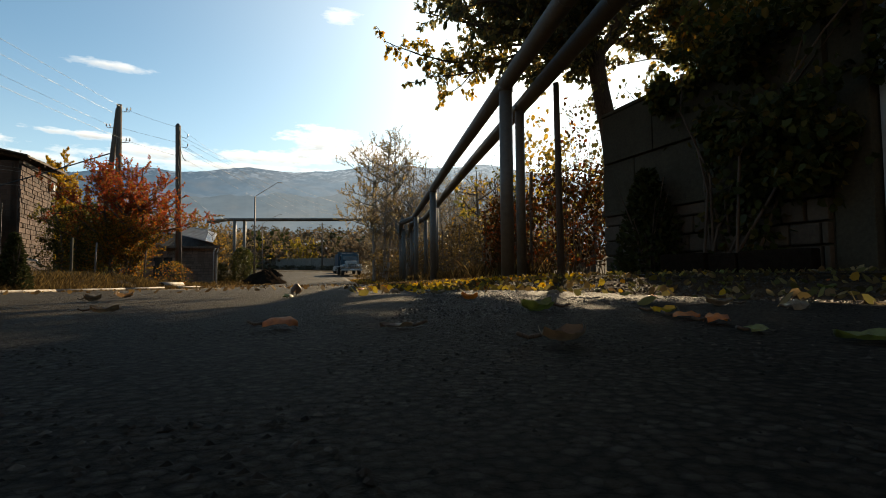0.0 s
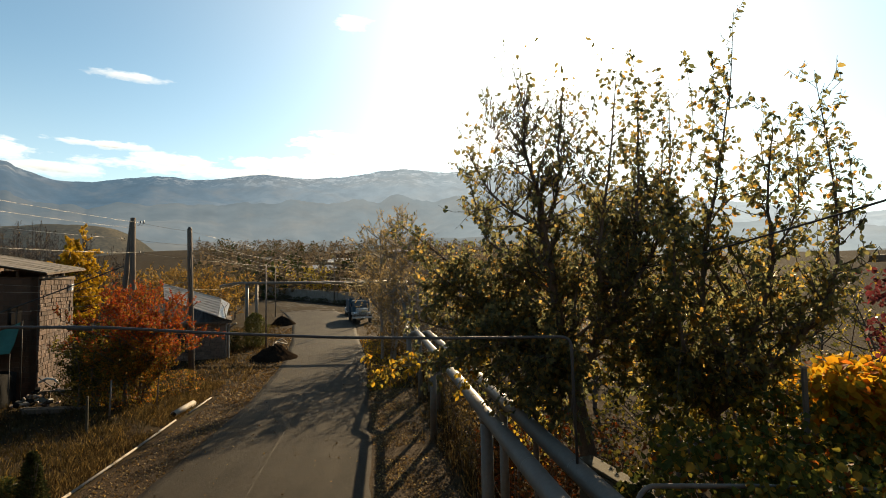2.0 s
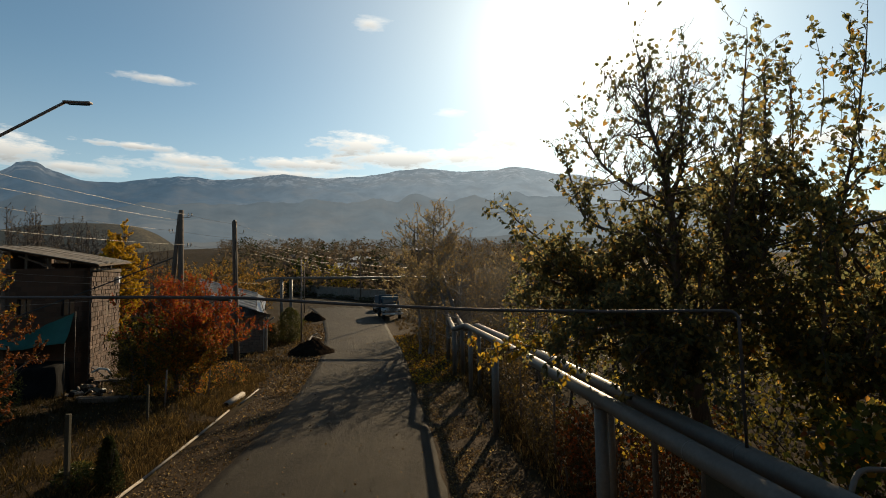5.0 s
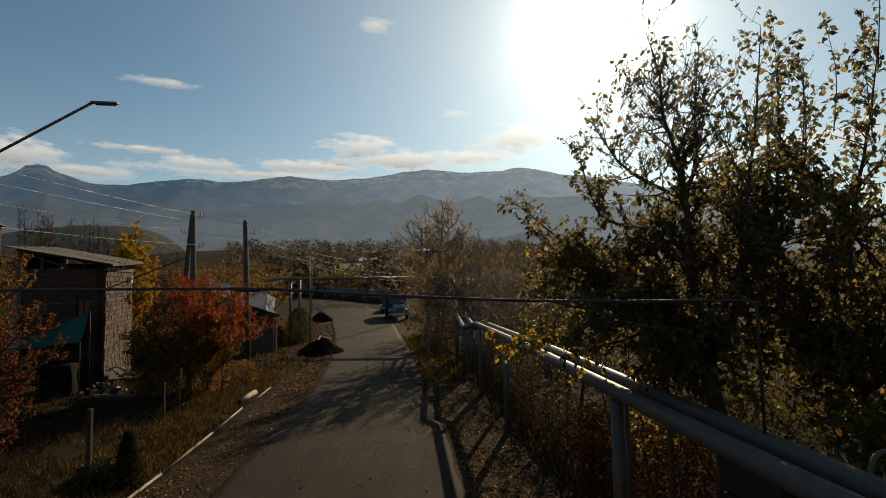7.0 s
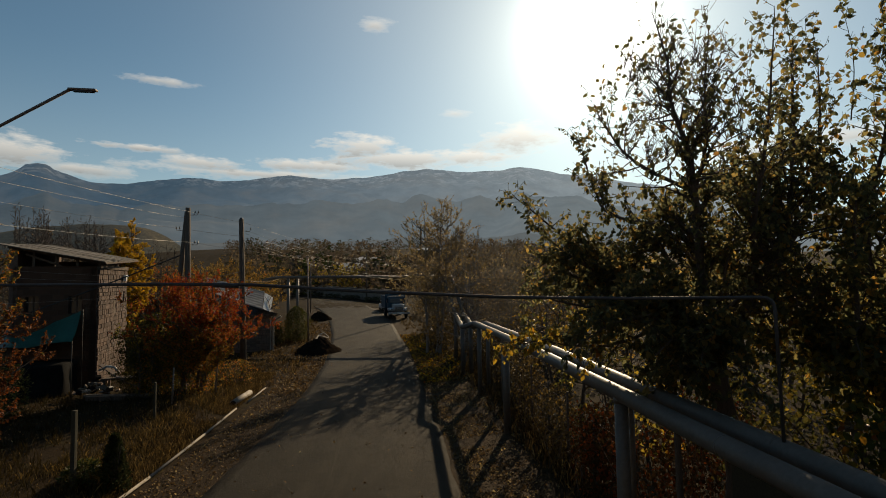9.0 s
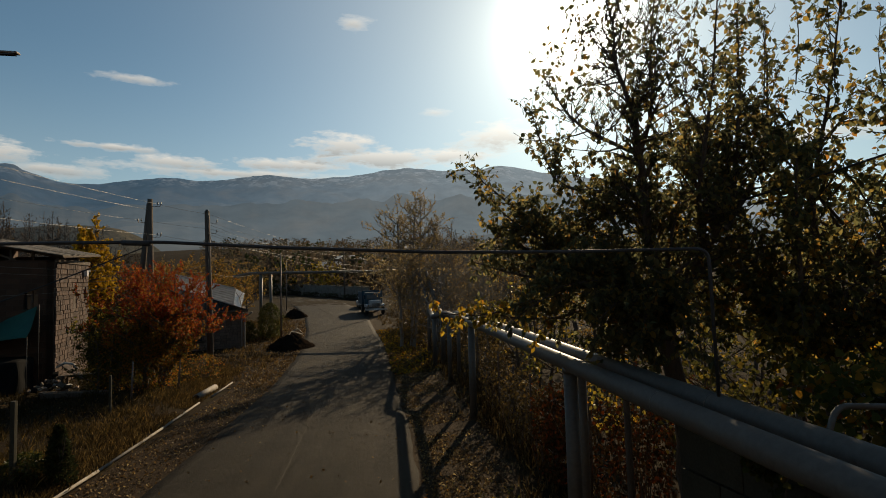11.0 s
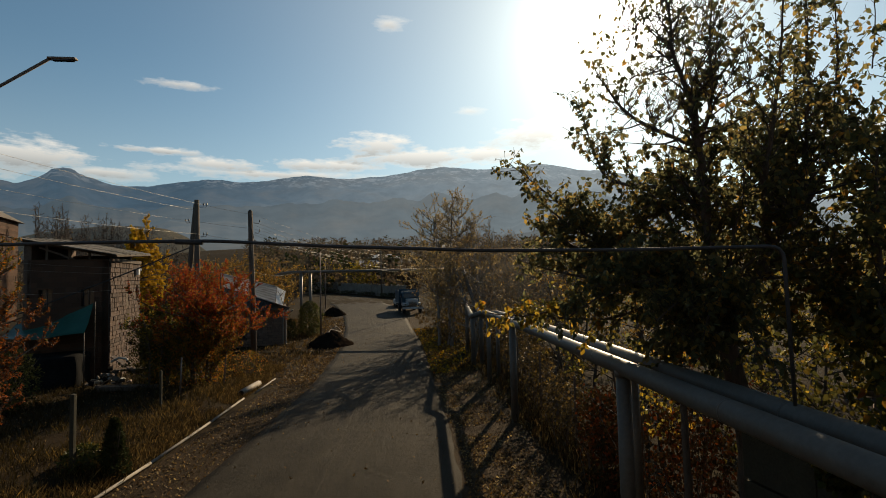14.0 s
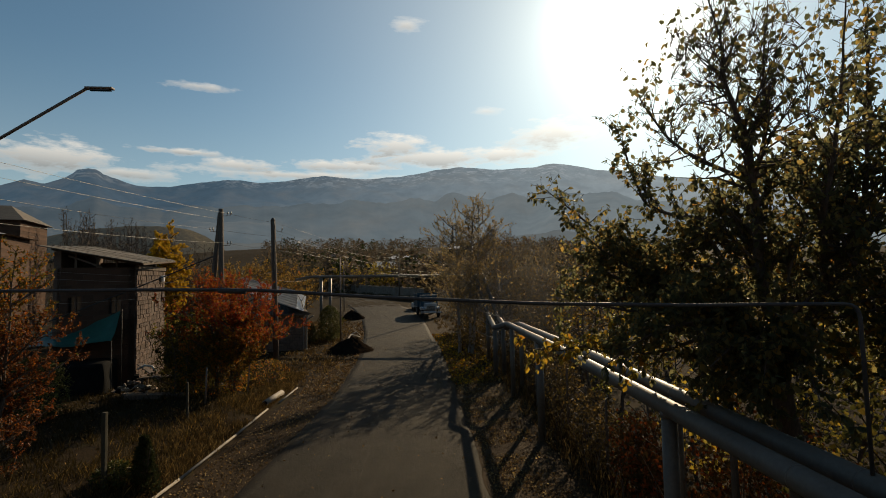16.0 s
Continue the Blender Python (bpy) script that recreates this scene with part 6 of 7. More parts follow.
def second_tree():
    base = Vector((4.3, 7.6, height(4.3, 7.6) - 0.1))
    t = thing("fruit_tree", base, "upright leafy fruit tree with long whip shoots", "tree")
    g = Grower(47, 0.09, 27, 0.078, 0.85, 0.38, 0.8)
    r = g.r
    f = Vector((4.2, 7.4, 2.8))
    g.limb([base, (4.3, 7.5, 1.6), f], 0.11, 0.085, 0.0, 0.95)
    g.limb([f, (4.05, 7.3, 4.0), (4.1, 7.3, 5.2), (4.3, 7.2, 6.4), (4.5, 7.15, 7.6)], 0.055, 0.008, 1.2, 0.1, 0.65, thin=0.55)
    g.limb([(4.5, 7.15, 7.4), (4.6, 7.2, 8.1), (4.68, 7.2, 8.95)], 0.012, 0.003, 0.5, 0.0, 0.22, gap=0.1)
    g.limb([f, (4.7, 7.2, 4.0), (4.85, 6.9, 5.0), (4.75, 6.75, 6.0), (4.85, 6.7, 7.0)], 0.055, 0.005, 1.2, 0.1, 0.65, thin=0.6)
    g.limb([f, (5.1, 7.0, 3.8), (5.6, 6.8, 4.7), (5.75, 6.8, 5.8), (5.65, 6.9, 7.7)], 0.05, 0.004, 1.1, 0.1, 0.65, thin=0.6)
    g.limb([f, (3.7, 7.8, 3.8), (3.5, 8.2, 4.9), (3.6, 8.4, 6.1), (3.7, 8.4, 7.4)], 0.05, 0.005, 1.2, 0.1, 0.65, thin=0.6)
    g.limb([f, (3.6, 6.9, 3.7), (3.3, 6.5, 4.5), (3.2, 6.3, 5.4)], 0.045, 0.007, 1.3, 0.1, 0.65)
    g.limb([f, (4.8, 8.2, 3.9), (5.6, 8.6, 4.8), (6.3, 8.5, 5.8), (6.45, 8.2, 6.9)], 0.05, 0.005, 1.2, 0.1, 0.7, thin=0.5)
    # leafy low limbs over the yard
    for _ in range(11):
        e = Vector((r.uniform(2.6, 5.4), r.uniform(6.3, 7.8), r.uniform(2.6, 3.9)))
        g.limb([f, f.lerp(e, 0.5) + Vector((0, 0, 0.35)), e], 0.022, 0.004, 1.35, 0.2, 0.55, sides=6)
    for _ in range(7):
        e = Vector((r.uniform(2.0, 3.5), r.uniform(7.0, 8.2), r.uniform(3.0, 4.6)))
        g.limb([f, f.lerp(e, 0.5) + Vector((0, 0, 0.3)), e], 0.022, 0.004, 1.35, 0.25, 0.55, sides=6)
    # thin whips above the crown
    for x, y, z0, z1 in ((3.1, 7.2, 6.6, 8.3), (3.5, 7.3, 6.4, 8.0), (3.95, 7.3, 6.6, 8.4), (4.25, 7.0, 6.4, 8.2), (5.0, 7.1, 6.2, 7.5), (5.3, 6.9, 6.0, 7.3), (5.95, 7.1, 5.7, 7.2), (6.3, 7.2, 5.6, 7.2)):
        g.limb([(x, y, z0), (x + r.gauss(0, 0.06), y, (z0 + z1) / 2), (x + r.gauss(0, 0.12), y + r.gauss(0, 0.1), z1)], 0.009, 0.002, 0.75, 0.0, 0.22, gap=0.09, sides=5)
    for _ in range(6):
        s0 = f + Vector((r.gauss(0, 0.15), r.gauss(0, 0.15), r.uniform(0.2, 1.6)))
        u = g.rnd()
        e = Vector((4.5 + 1.75 * u.x, 7.35 + 1.15 * u.y, 4.2 + 1.5 * u.z))
        g.limb([s0, s0.lerp(e, 0.5) + Vector((0, 0, 0.12)), e], 0.024, 0.005, 1.05, 0.25, 0.62, sides=6, thin=0.3)
    for _ in range(6):
        s0 = Vector((4.3, 7.3, 4.4)) + Vector((r.gauss(0, 0.15), r.gauss(0, 0.15), r.uniform(0, 1.4)))
        u = g.rnd()
        e = Vector((4.4 + 1.5 * u.x, 7.4 + 1.0 * u.y, 5.3 + 1.3 * u.z))
        g.limb([s0, s0.lerp(e, 0.5) + Vector((0, 0, 0.12)), e], 0.022, 0.005, 1.1, 0.2, 0.6, sides=6, thin=0.3)
    g.finish(t, L_PEARGOLD, low=(3.2, L_MIX))


pear_tree()
second_tree()


def vine_mass(name, at, boxes, n, leafmat, label, seed, leaf=0.11, category="vine", stems=6, group=""):
    """A climbing plant: thin canes and leaves hung over supports. boxes: centre and half sizes, with the share of leaves."""
    t = thing(name, at, label, category, group)
    r = random.Random(seed)
    o = Vector(at)
    places, ways, ups, sizes = [], [], [], []
    v, f = [], []
    total = sum(b[2] for b in boxes)
    for c, h, share in boxes:
        c, h = Vector(c), Vector(h)
        for _ in range(stems):
            p = o + Vector((r.uniform(-0.3, 0.3), r.uniform(-0.3, 0.3), 0))
            if category == "shrub":
                x, y = c.x + h.x * r.uniform(-1, 1), c.y + h.y * r.uniform(-1, 1)
                p = Vector((x, y, height(x, y) - 0.05))
            q = c + Vector((h.x * r.uniform(-1, 1), h.y * r.uniform(-1, 1), h.z * r.uniform(-0.6, 0.9)))
            if category == "shrub":
                q = Vector((p.x + r.gauss(0, 0.3), p.y + r.gauss(0, 0.3), q.z + 0.3 * h.z))
            m1 = p.lerp(q, 0.35) + Vector((r.gauss(0, 0.12), r.gauss(0, 0.12), 0.25))
            m2 = p.lerp(q, 0.7) + Vector((r.gauss(0, 0.15), r.gauss(0, 0.15), 0.25))
            a, b = tube_arrays([p - o, m1 - o, m2 - o, q - o], [0.008, 0.006, 0.004, 0.002] if category == "shrub" else [0.018, 0.013, 0.009, 0.004], 5, False)
            from_arrays("cane", a, b, OLDWOOD, t, "", True)
        k, count = 0, int(n * share / total)
        while k < count:
            u = Vector((r.uniform(-1, 1), r.uniform(-1, 1), r.uniform(-1, 1)))
            p = c + Vector((u.x * h.x, u.y * h.y, u.z * h.z))
            clump = noise.noise(p * 1.9 + Vector((seed, 0, 0))) + 0.5 * noise.noise(p * 4.3)
            if u.length > 1.25 or clump < -0.12 + 0.3 * (u.length - 0.6):
                if r.random() < 0.97:
                    continue
            k += 1
            places.append(p - o)
            ways.append((r.gauss(0, 1), r.gauss(0, 1), r.gauss(-0.9, 0.6)))
            ups.append((r.gauss(0, 0.6), r.gauss(-0.4, 0.6), 1))
            sizes.append(leaf * r.uniform(0.55, 1.25))
    leaf_mesh("foliage", places, ways, ups, sizes, leafmat, t, 1.35)
    return t


vine_mass("wall_vine", (2.75, 5.25, height(2.75, 5.2)), [((2.8, 4.75, 1.6), (0.4, 0.75, 0.85), 1.6), ((3.2, 4.2, 2.1), (0.35, 0.4, 0.6), 0.6), ((2.85, 5.2, 0.5), (0.35, 0.5, 0.4), 0.4), ((3.1, 4.55, 1.5), (0.3, 0.35, 0.9), 0.6), ((2.6, 5.2, 1.9), (0.2, 0.4, 0.45), 0.6), ((2.95, 6.5, 1.75), (0.5, 0.9, 0.5), 0.8), ((2.5, 5.75, 2.2), (0.28, 0.45, 0.32), 0.5), ((3.7, 5.2, 1.5), (0.6, 1.0, 0.75), 1.2)], 13500, L_DARK, "dense dark green climbing vine over the garden wall", 5, 0.078, stems=3)
vine_mass("pergola_vine", (4.4, 5.4, height(4.4, 5.4)), [((3.1, 4.9, 2.9), (0.75, 0.9, 0.4), 0.7), ((4.3, 5.4, 2.6), (1.3, 1.2, 0.5), 1.3), ((3.9, 3.6, 3.0), (1.0, 1.1, 0.3), 0.6), ((5.2, 6.2, 2.9), (1.1, 0.9, 0.5), 1.0), ((4.8, 4.6, 1.6), (1.3, 1.2, 0.7), 0.7)], 6200, L_VINE, "autumn grape vine spread over a yard pergola", 9, 0.085)
vine_mass("gate_vine", (3.5, 4.6, height(3.5, 4.6)), [((3.5, 4.15, 2.85), (0.75, 0.6, 0.32), 1.0), ((4.5, 4.2, 2.75), (0.6, 0.6, 0.35), 0.8)], 2000, L_VINE, "grape vine hanging over the gate top", 10, 0.085, stems=4)
vine_mass("pergola_vine", (6.4, 6.6, height(6.4, 6.6)), [((5.65, 6.3, 3.2), (0.7, 0.7, 0.5), 1.5), ((7.4, 8.2, 2.6), (1.2, 1.2, 0.9), 0.9)], 4600, L_GOLD, "bright orange and yellow grape vine leaves", 13, 0.14)
vine_mass("garden_vine", (5.2, 8.6, height(5.2, 8.6)), [((3.6, 8.9, 2.2), (1.3, 0.9, 1.2), 1.0), ((5.6, 9.2, 2.3), (1.5, 1.0, 1.3), 1.2), ((7.6, 9.6, 2.2), (1.4, 1.2, 1.2), 1.0)], 2600, L_OLIVE, "dull olive vine foliage behind the yard", 14, 0.085)
vine_mass("hanging_vine", (7.3, 8.0, 0), [((7.2, 7.7, 4.3), (0.35, 0.3, 0.7), 1.0)], 260, L_PURPLE, "purple-red creeper hanging from the eave", 15, 0.09, stems=5)
vine_mass("thicket", (1.9, 9.3, height(1.9, 9.3)), [((1.75, 9.1, 2.2), (0.45, 0.6, 0.75), 1.0)], 380, L_AMBER, "yellow leafed creeper among the posts", 16, 0.075, "shrub", 8)
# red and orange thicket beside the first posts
vine_mass("thicket", (2.2, 9.2, height(2.2, 9.2)), [((1.95, 8.9, 1.1), (0.6, 0.9, 0.95), 1.0), ((2.9, 9.6, 1.2), (0.9, 0.8, 1.0), 1.0), ((2.2, 8.6, 2.6), (0.4, 0.4, 0.5), 0.06)], 3000, L_DUSK, "tangled thicket of russet and red leaves, darkened for shade", 17, 0.065, "shrub", 10)
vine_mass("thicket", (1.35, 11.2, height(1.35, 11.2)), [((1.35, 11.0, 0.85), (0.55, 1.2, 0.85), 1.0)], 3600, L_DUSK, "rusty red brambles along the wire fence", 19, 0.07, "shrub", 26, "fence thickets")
vine_mass("thicket", (0.9, 14.0, height(0.9, 14.0)), [((0.95, 14.0, 0.75), (0.5, 1.6, 0.75), 1.0)], 1500, L_WEED, "dull olive brambles along the wire fence", 23, 0.07, "shrub", 36, "fence thickets")
vine_mass("thicket", (0.5, 17.5, height(0.5, 17.5)), [((0.55, 17.5, 0.9), (0.5, 1.7, 0.85), 1.0)], 1500, L_WEED, "drying weeds and canes behind the pipes", 27, 0.07, "shrub", 60, "fence thickets")
vine_mass("thicket", (0.2, 22.0, height(0.2, 22)), [((0.3, 22.0, 0.9), (0.8, 2.4, 0.9), 1.0)], 1700, L_WEED, "brown dry weeds behind the pipes", 29, 0.08, "shrub", 50, "fence thickets")
vine_mass("thicket", (-0.6, 28.0, height(-0.6, 28)), [((-0.5, 28.0, 1.0), (1.2, 3.2, 1.0), 1.0)], 2000, L_WEED, "brown dry weeds behind the pipes", 33, 0.09, "shrub", 50, "fence thickets")
vine_mass("thicket", (-3.6, 36, height(-3.6, 36)), [((-3.4, 36.0, 0.9), (1.2, 4.0, 0.9), 1.0)], 2200, L_WEED, "brown undergrowth round the far trees", 35, 0.11, "shrub", 40, "fence thickets")
for i, (x, y, hx, hy) in enumerate(((0.5, 33.5, 2.2, 3.5), (1.5, 42, 3.0, 4.5), (-2.5, 50, 2.8, 5.0), (3.5, 55, 4.0, 5.0), (-6.0, 60, 2.5, 4.5))):
    vine_mass("thicket", (x, y, height(x, y)), [((x, y, height(x, y) + 0.9), (hx, hy, 0.9), 1.0)], 2200, L_WEED, "brown dry weeds on the rough ground", 51 + i, 0.13, "shrub", 30, "fence thickets")
for i, (x, y) in enumerate(((-32.0, 99.8), (-27.0, 94.3), (-22.0, 88.8), (-17.0, 83.2))):
    vine_mass("thicket", (x, y, height(x, y)), [((x, y, height(x, y) + 0.35), (2.0, 1.6, 0.45), 1.0)], 600, L_FARGREEN, "dark weeds along the concrete fence", 71 + i, 0.2, "shrub", 8, "fence weeds")
# wire fence behind the pipes
t = thing("wire_fence", (1.2, 9.0, 0), "wire fence on dark thin wooden posts", "fence")
line = []
for i in range(12):
    y = 9.4 + i * 1.75
    p = pipe_axis(y, 0.95)
    z = height(p.x, y)
    line.append(Vector((p.x - 1.2, y - 9.0, z)))
    tube("fence_stake", [(p.x - 1.2, y - 9, z - 0.2), (p.x - 1.2 + random.uniform(-0.06, 0.06), y - 9, z + random.uniform(1.5, 2.1))], 0.03, OLDWOOD, t, 6)
for k in range(4):
    tube("strand", [p + Vector((0, 0, 0.35 + 0.38 * k)) for p in line], 0.004, STEEL, t, 4)
fence_post(1.53, 7.5, 2.86, 0.055, OLDWOOD, -1, "tall dark wooden post beside the wall")
t = thing("steel_post", (4.6, 6.0, height(4.6, 6)), "pale square steel post with a cap", "post")
part("shaft", boxed((0.05, 0.05, 3.72), (0, 0, 1.86), bevel=0.006), PIPE, t)
part("cap", boxed((0.075, 0.075, 0.025), (0, 0, 3.72), bevel=0.006), WHITEPAINT, t)
# pergola beams
t = thing("pergola", (4.2, 4.4, height(4.2, 4.4)), "rough steel and wood pergola frame over the yard", "pergola")
for a, b in (((-1.3, 2.2, 2.55), (2.4, 3.0, 2.6)), ((-0.7, 0.4, 2.6), (2.8, 1.2, 2.65)), ((-1.0, 2.4, 2.62), (0.6, -1.6, 2.7)), ((0.8, 2.8, 2.65), (2.2, -0.8, 2.72))):
    tube("beam", [a, b], 0.035, STEEL, t, 8)
for x, y in ((-0.9, 2.3), (2.3, 2.9), (2.7, 1.2)):
    tube("upright", [(x, y, 0), (x, y, 2.6)], 0.035, STEEL, t, 8)


def bush(name, at, w, h, leafmat, label, n, leaf, seed, category="shrub", cone=False):
    x, y = at
    t = thing(name, (x, y, height(x, y)), label, category)
    r = random.Random(seed)
    places, ways, ups, sizes = [], [], [], []
    v, f = [], []
    for _ in range(14):
        a, k = r.uniform(0, 6.28), r.uniform(0.2, 0.9)
        q = Vector((math.cos(a) * w / 2 * k, math.sin(a) * w / 2 * k, h * r.uniform(0.5, 0.95)))
        p, b = tube_arrays([(0, 0, -0.05), q * 0.5 + Vector((0, 0, 0.05)), q], [0.015, 0.01, 0.004], 4, False)
        from_arrays("stem", p, b, BARK, t, "", True)
    while len(places) < n:
        z = r.random()
        a = r.uniform(0, 6.28)
        prof = (1 - z) ** 0.7 + 0.08 if cone else math.sqrt(max(0.03, 1 - (2 * z - 0.85) ** 2 / 1.35))
        k = r.random() ** 0.45 * prof * (0.85 + 0.3 * noise.noise((math.cos(a) * 1.5, math.sin(a) * 1.5, z * 3 + seed)))
        p = Vector((math.cos(a) * k * w / 2, math.sin(a) * k * w / 2, z * h))
        places.append(p)
        ways.append((math.cos(a) * 0.6 + r.gauss(0, 0.5), math.sin(a) * 0.6 + r.gauss(0, 0.5), r.gauss(0.7 if cone else 0.2, 0.6)))
        ups.append((r.gauss(0, 1), r.gauss(0, 1), 1))
        sizes.append(leaf * r.uniform(0.6, 1.3))
    leaf_mesh("foliage", places, ways, ups, sizes, leafmat, t, 0.8)


bush("low_shrub", (-13.6, 20.9), 3.8, 2.3, L_OLIVEOR, "olive and orange undergrowth beneath the red tree", 3600, 0.085, 18)
bush("evergreen_shrub", (2.18, 6.05), 1.0, 1.2, L_EVER, "dark evergreen shrub before the wall", 2600, 0.07, 3, cone=True)
bush("evergreen_shrub", (-9.6, 11.6), 0.75, 1.25, L_EVER, "small dark conical evergreen in the dry grass", 2600, 0.07, 4, cone=True)
bush("low_shrub", (-10.1, 11.3), 1.0, 0.5, L_DARK, "low dark green shrub beside a post", 1200, 0.07, 6)
bush("hedge", (-15.7, 41.2), 2.4, 2.8, L_DARK, "tall dark green hedge beside the lamp", 5200, 0.11, 7, "hedge")
bush("hedge", (-16.9, 39.6), 1.8, 1.5, L_DARK, "dark green hedge by the stone house", 2600, 0.11, 8, "hedge")
bush("yard_shrub", (-15.85, 21.9), 2.2, 3.4, L_OLIVE, "loose olive green shrub beside the shed", 7000, 0.075, 12)
bush("yard_shrub", (-15.4, 22.8), 2.8, 3.6, L_OLIVE, "loose olive green shrub beside the red tree", 6000, 0.08, 13)
bush("yard_shrub", (-12.5, 24.0), 2.0, 1.2, L_OLIVEOR, "sparse small russet shrub below the pole", 700, 0.07, 14)
bush("yard_shrub", (-18.0, 17.0), 2.6, 2.2, L_EVER, "dark green shrub at the yard edge", 3200, 0.1, 16)

gz = height
round_tree("red_maple", (-13.35, 21.7, gz(-13.35, 21.7)), 5.0, 4.8, L_RED, "vivid red and orange autumn tree beside the road", seed=3, low=(2.6, L_OLIVEOR), leaf=0.068, wide=0.85, stems=6, density=1.6, per=62, limbs=50, gap=0.15, bole=0.12)
round_tree("orange_shrub", (-14.9, 20.9, gz(-14.9, 20.9)), 3.5, 3.0, L_MIX, "olive and yellowish leafed shrub beneath the red tree", seed=5, leaf=0.10, stems=5, density=1.2, per=32, limbs=28, gap=0.18, bole=0.1, low=(2.4, L_OLIVE))
round_tree("orange_tree", (-13.6, 11.2, gz(-13.6, 11.2)), 5.6, 3.3, L_OLIVEOR, "dark russet autumn tree at the yard fence", seed=8, leaf=0.07, wide=0.7, stems=6, density=1.5, per=60, limbs=58, gap=0.13, bole=0.06, low=(3.8, L_RUST))
round_tree("yellow_tree", (-26.3, 36.0, gz(-26.3, 36)), 10.0, 3.7, L_YELLOW, "bright golden-yellow tree behind the shed", seed=9, leaf=0.10, stems=6, density=1.7, per=72, limbs=80, gap=0.17, bole=0.2)
round_tree("orange_tree", (-24.5, 49.5, gz(-24, 49)), 7.6, 7.0, L_BROWN, "brown-orange fruit tree behind the stone house", seed=10, leaf=0.15, stems=3, density=1.1, per=26, limbs=30, gap=0.34, bole=0.15)
round_tree("orange_tree", (-30.5, 54, gz(-30, 54)), 7.2, 7.0, L_BROWN, "brown autumn tree behind the houses", seed=12, leaf=0.15, stems=3, density=1.0, per=24, limbs=28, gap=0.34, bole=0.15)
for i, (x, y, h, w, mt) in enumerate(((-29.5, 47.5, 5.6, 5.5, L_ORANGE), (-34.5, 52, 6.4, 6, L_BROWN), (-26.5, 56, 6.2, 6, L_OLIVEOR), (-37, 57, 6.5, 6, L_ORANGE), (-32, 62, 6.4, 6.5, L_BROWN), (-27.5, 64, 6.0, 6, L_BROWN))):
    round_tree("fruit_tree", (x, y, gz(x, y)), h, w, mt, "rusty autumn fruit tree behind the houses", seed=80 + i, leaf=0.17, stems=3, density=1.0, per=17, limbs=24, group="fruit trees behind the houses", gap=0.4, bole=0.12)
round_tree("roadside_tree", (-3.9, 33.0, gz(-3.9, 33)), 10.9, 5.6, L_TAN, "tall thinning tree with pale branches and small leaves", seed=14, leaf=0.085, stems=3, density=1.0, per=40, limbs=46, bark=PALEBARK, bare=0.25, bole=0.26, gap=0.19, lean_to=(0.1, 0.2), thick=0.75, fine=0.005)
round_tree("roadside_tree", (-2.3, 27.5, gz(-2.3, 27.5)), 6.0, 4.6, L_TAN, "slender tree with sparse tan leaves", seed=15, leaf=0.13, stems=2, density=0.35, per=8, limbs=20, bark=PALEBARK, bare=0.5, bole=0.2)
round_tree("bare_tree", (-1.2, 33, gz(-1.2, 33)), 8.6, 5.0, L_BROWN, "bare pale-twigged tree behind the pipes", seed=17, leaf=0.09, stems=4, density=0.3, per=14, limbs=52, bark=PALEBARK, bole=0.15, gap=0.17, thick=0.55, fine=0.007)
round_tree("bare_tree", (3.5, 31, gz(3.5, 31)), 7.5, 5.0, L_BROWN, "bare pale-twigged tree behind the pipes", seed=18, leaf=0.09, stems=4, density=0.3, per=14, limbs=52, bark=PALEBARK, bole=0.15, gap=0.17, thick=0.55, fine=0.007)
for i, (x, y, h) in enumerate(((-3.2, 39, 7.4), (0.6, 37, 8.0), (1.2, 27.5, 6.2), (-4.6, 46, 7.6), (2.4, 47, 8.4), (-1.0, 54, 8.0))):
    round_tree("bare_tree", (x, y, gz(x, y)), h, 5.0, L_TAN, "nearly bare grey-brown tree beside the far road", seed=120 + i, leaf=0.09, stems=4, density=0.4, per=14, limbs=46, bark=PALEBARK, bole=0.12, gap=0.2, group="bare roadside trees", thick=0.5, fine=0.008)
for i, (x, y, h) in enumerate(((-34, 42, 11), (-37, 45, 11.5), (-40.5, 47, 11.5), (-32.5, 43.5, 10), (-44, 49, 12), (-36, 38, 11.5), (-38.5, 41, 12), (-42, 44, 12.5), (-33.5, 45.5, 10.5), (-46, 52, 12), (-31, 44, 9.6), (-35, 43.5, 11.4), (-39.5, 44.5, 11.8), (-30, 46, 9.2))):
    round_tree("bare_tree", (x, y, gz(x, y)), h, 3.4, L_BROWN, "bare upright tree behind the shed", seed=40 + i, leaf=0.12, stems=7, density=0.06, per=5, limbs=56, gap=0.24, bole=0.15, group="bare trees", thick=0.36, fine=0.013)
for i, (x, y, h, w, mt) in enumerate(((-35.5, 111, 6.8, 7.5, L_FARGOLD), (-26.8, 104, 6.6, 7, L_FARGOLD), (-44, 119, 6.0, 7, L_FARGREEN), (-16, 101, 5, 8, L_FAR), (-45, 92.5, 6, 7, L_FAR), (-5, 92, 6, 7, L_FAR))):
    round_tree("bushy_tree", (x, y, gz(x, y)), h, w, mt, "round bushy autumn tree behind the panel fence", seed=60 + i, leaf=0.2, stems=3, density=1.3, per=20, limbs=26, group="trees by the bend", gap=0.45, bole=0.12)
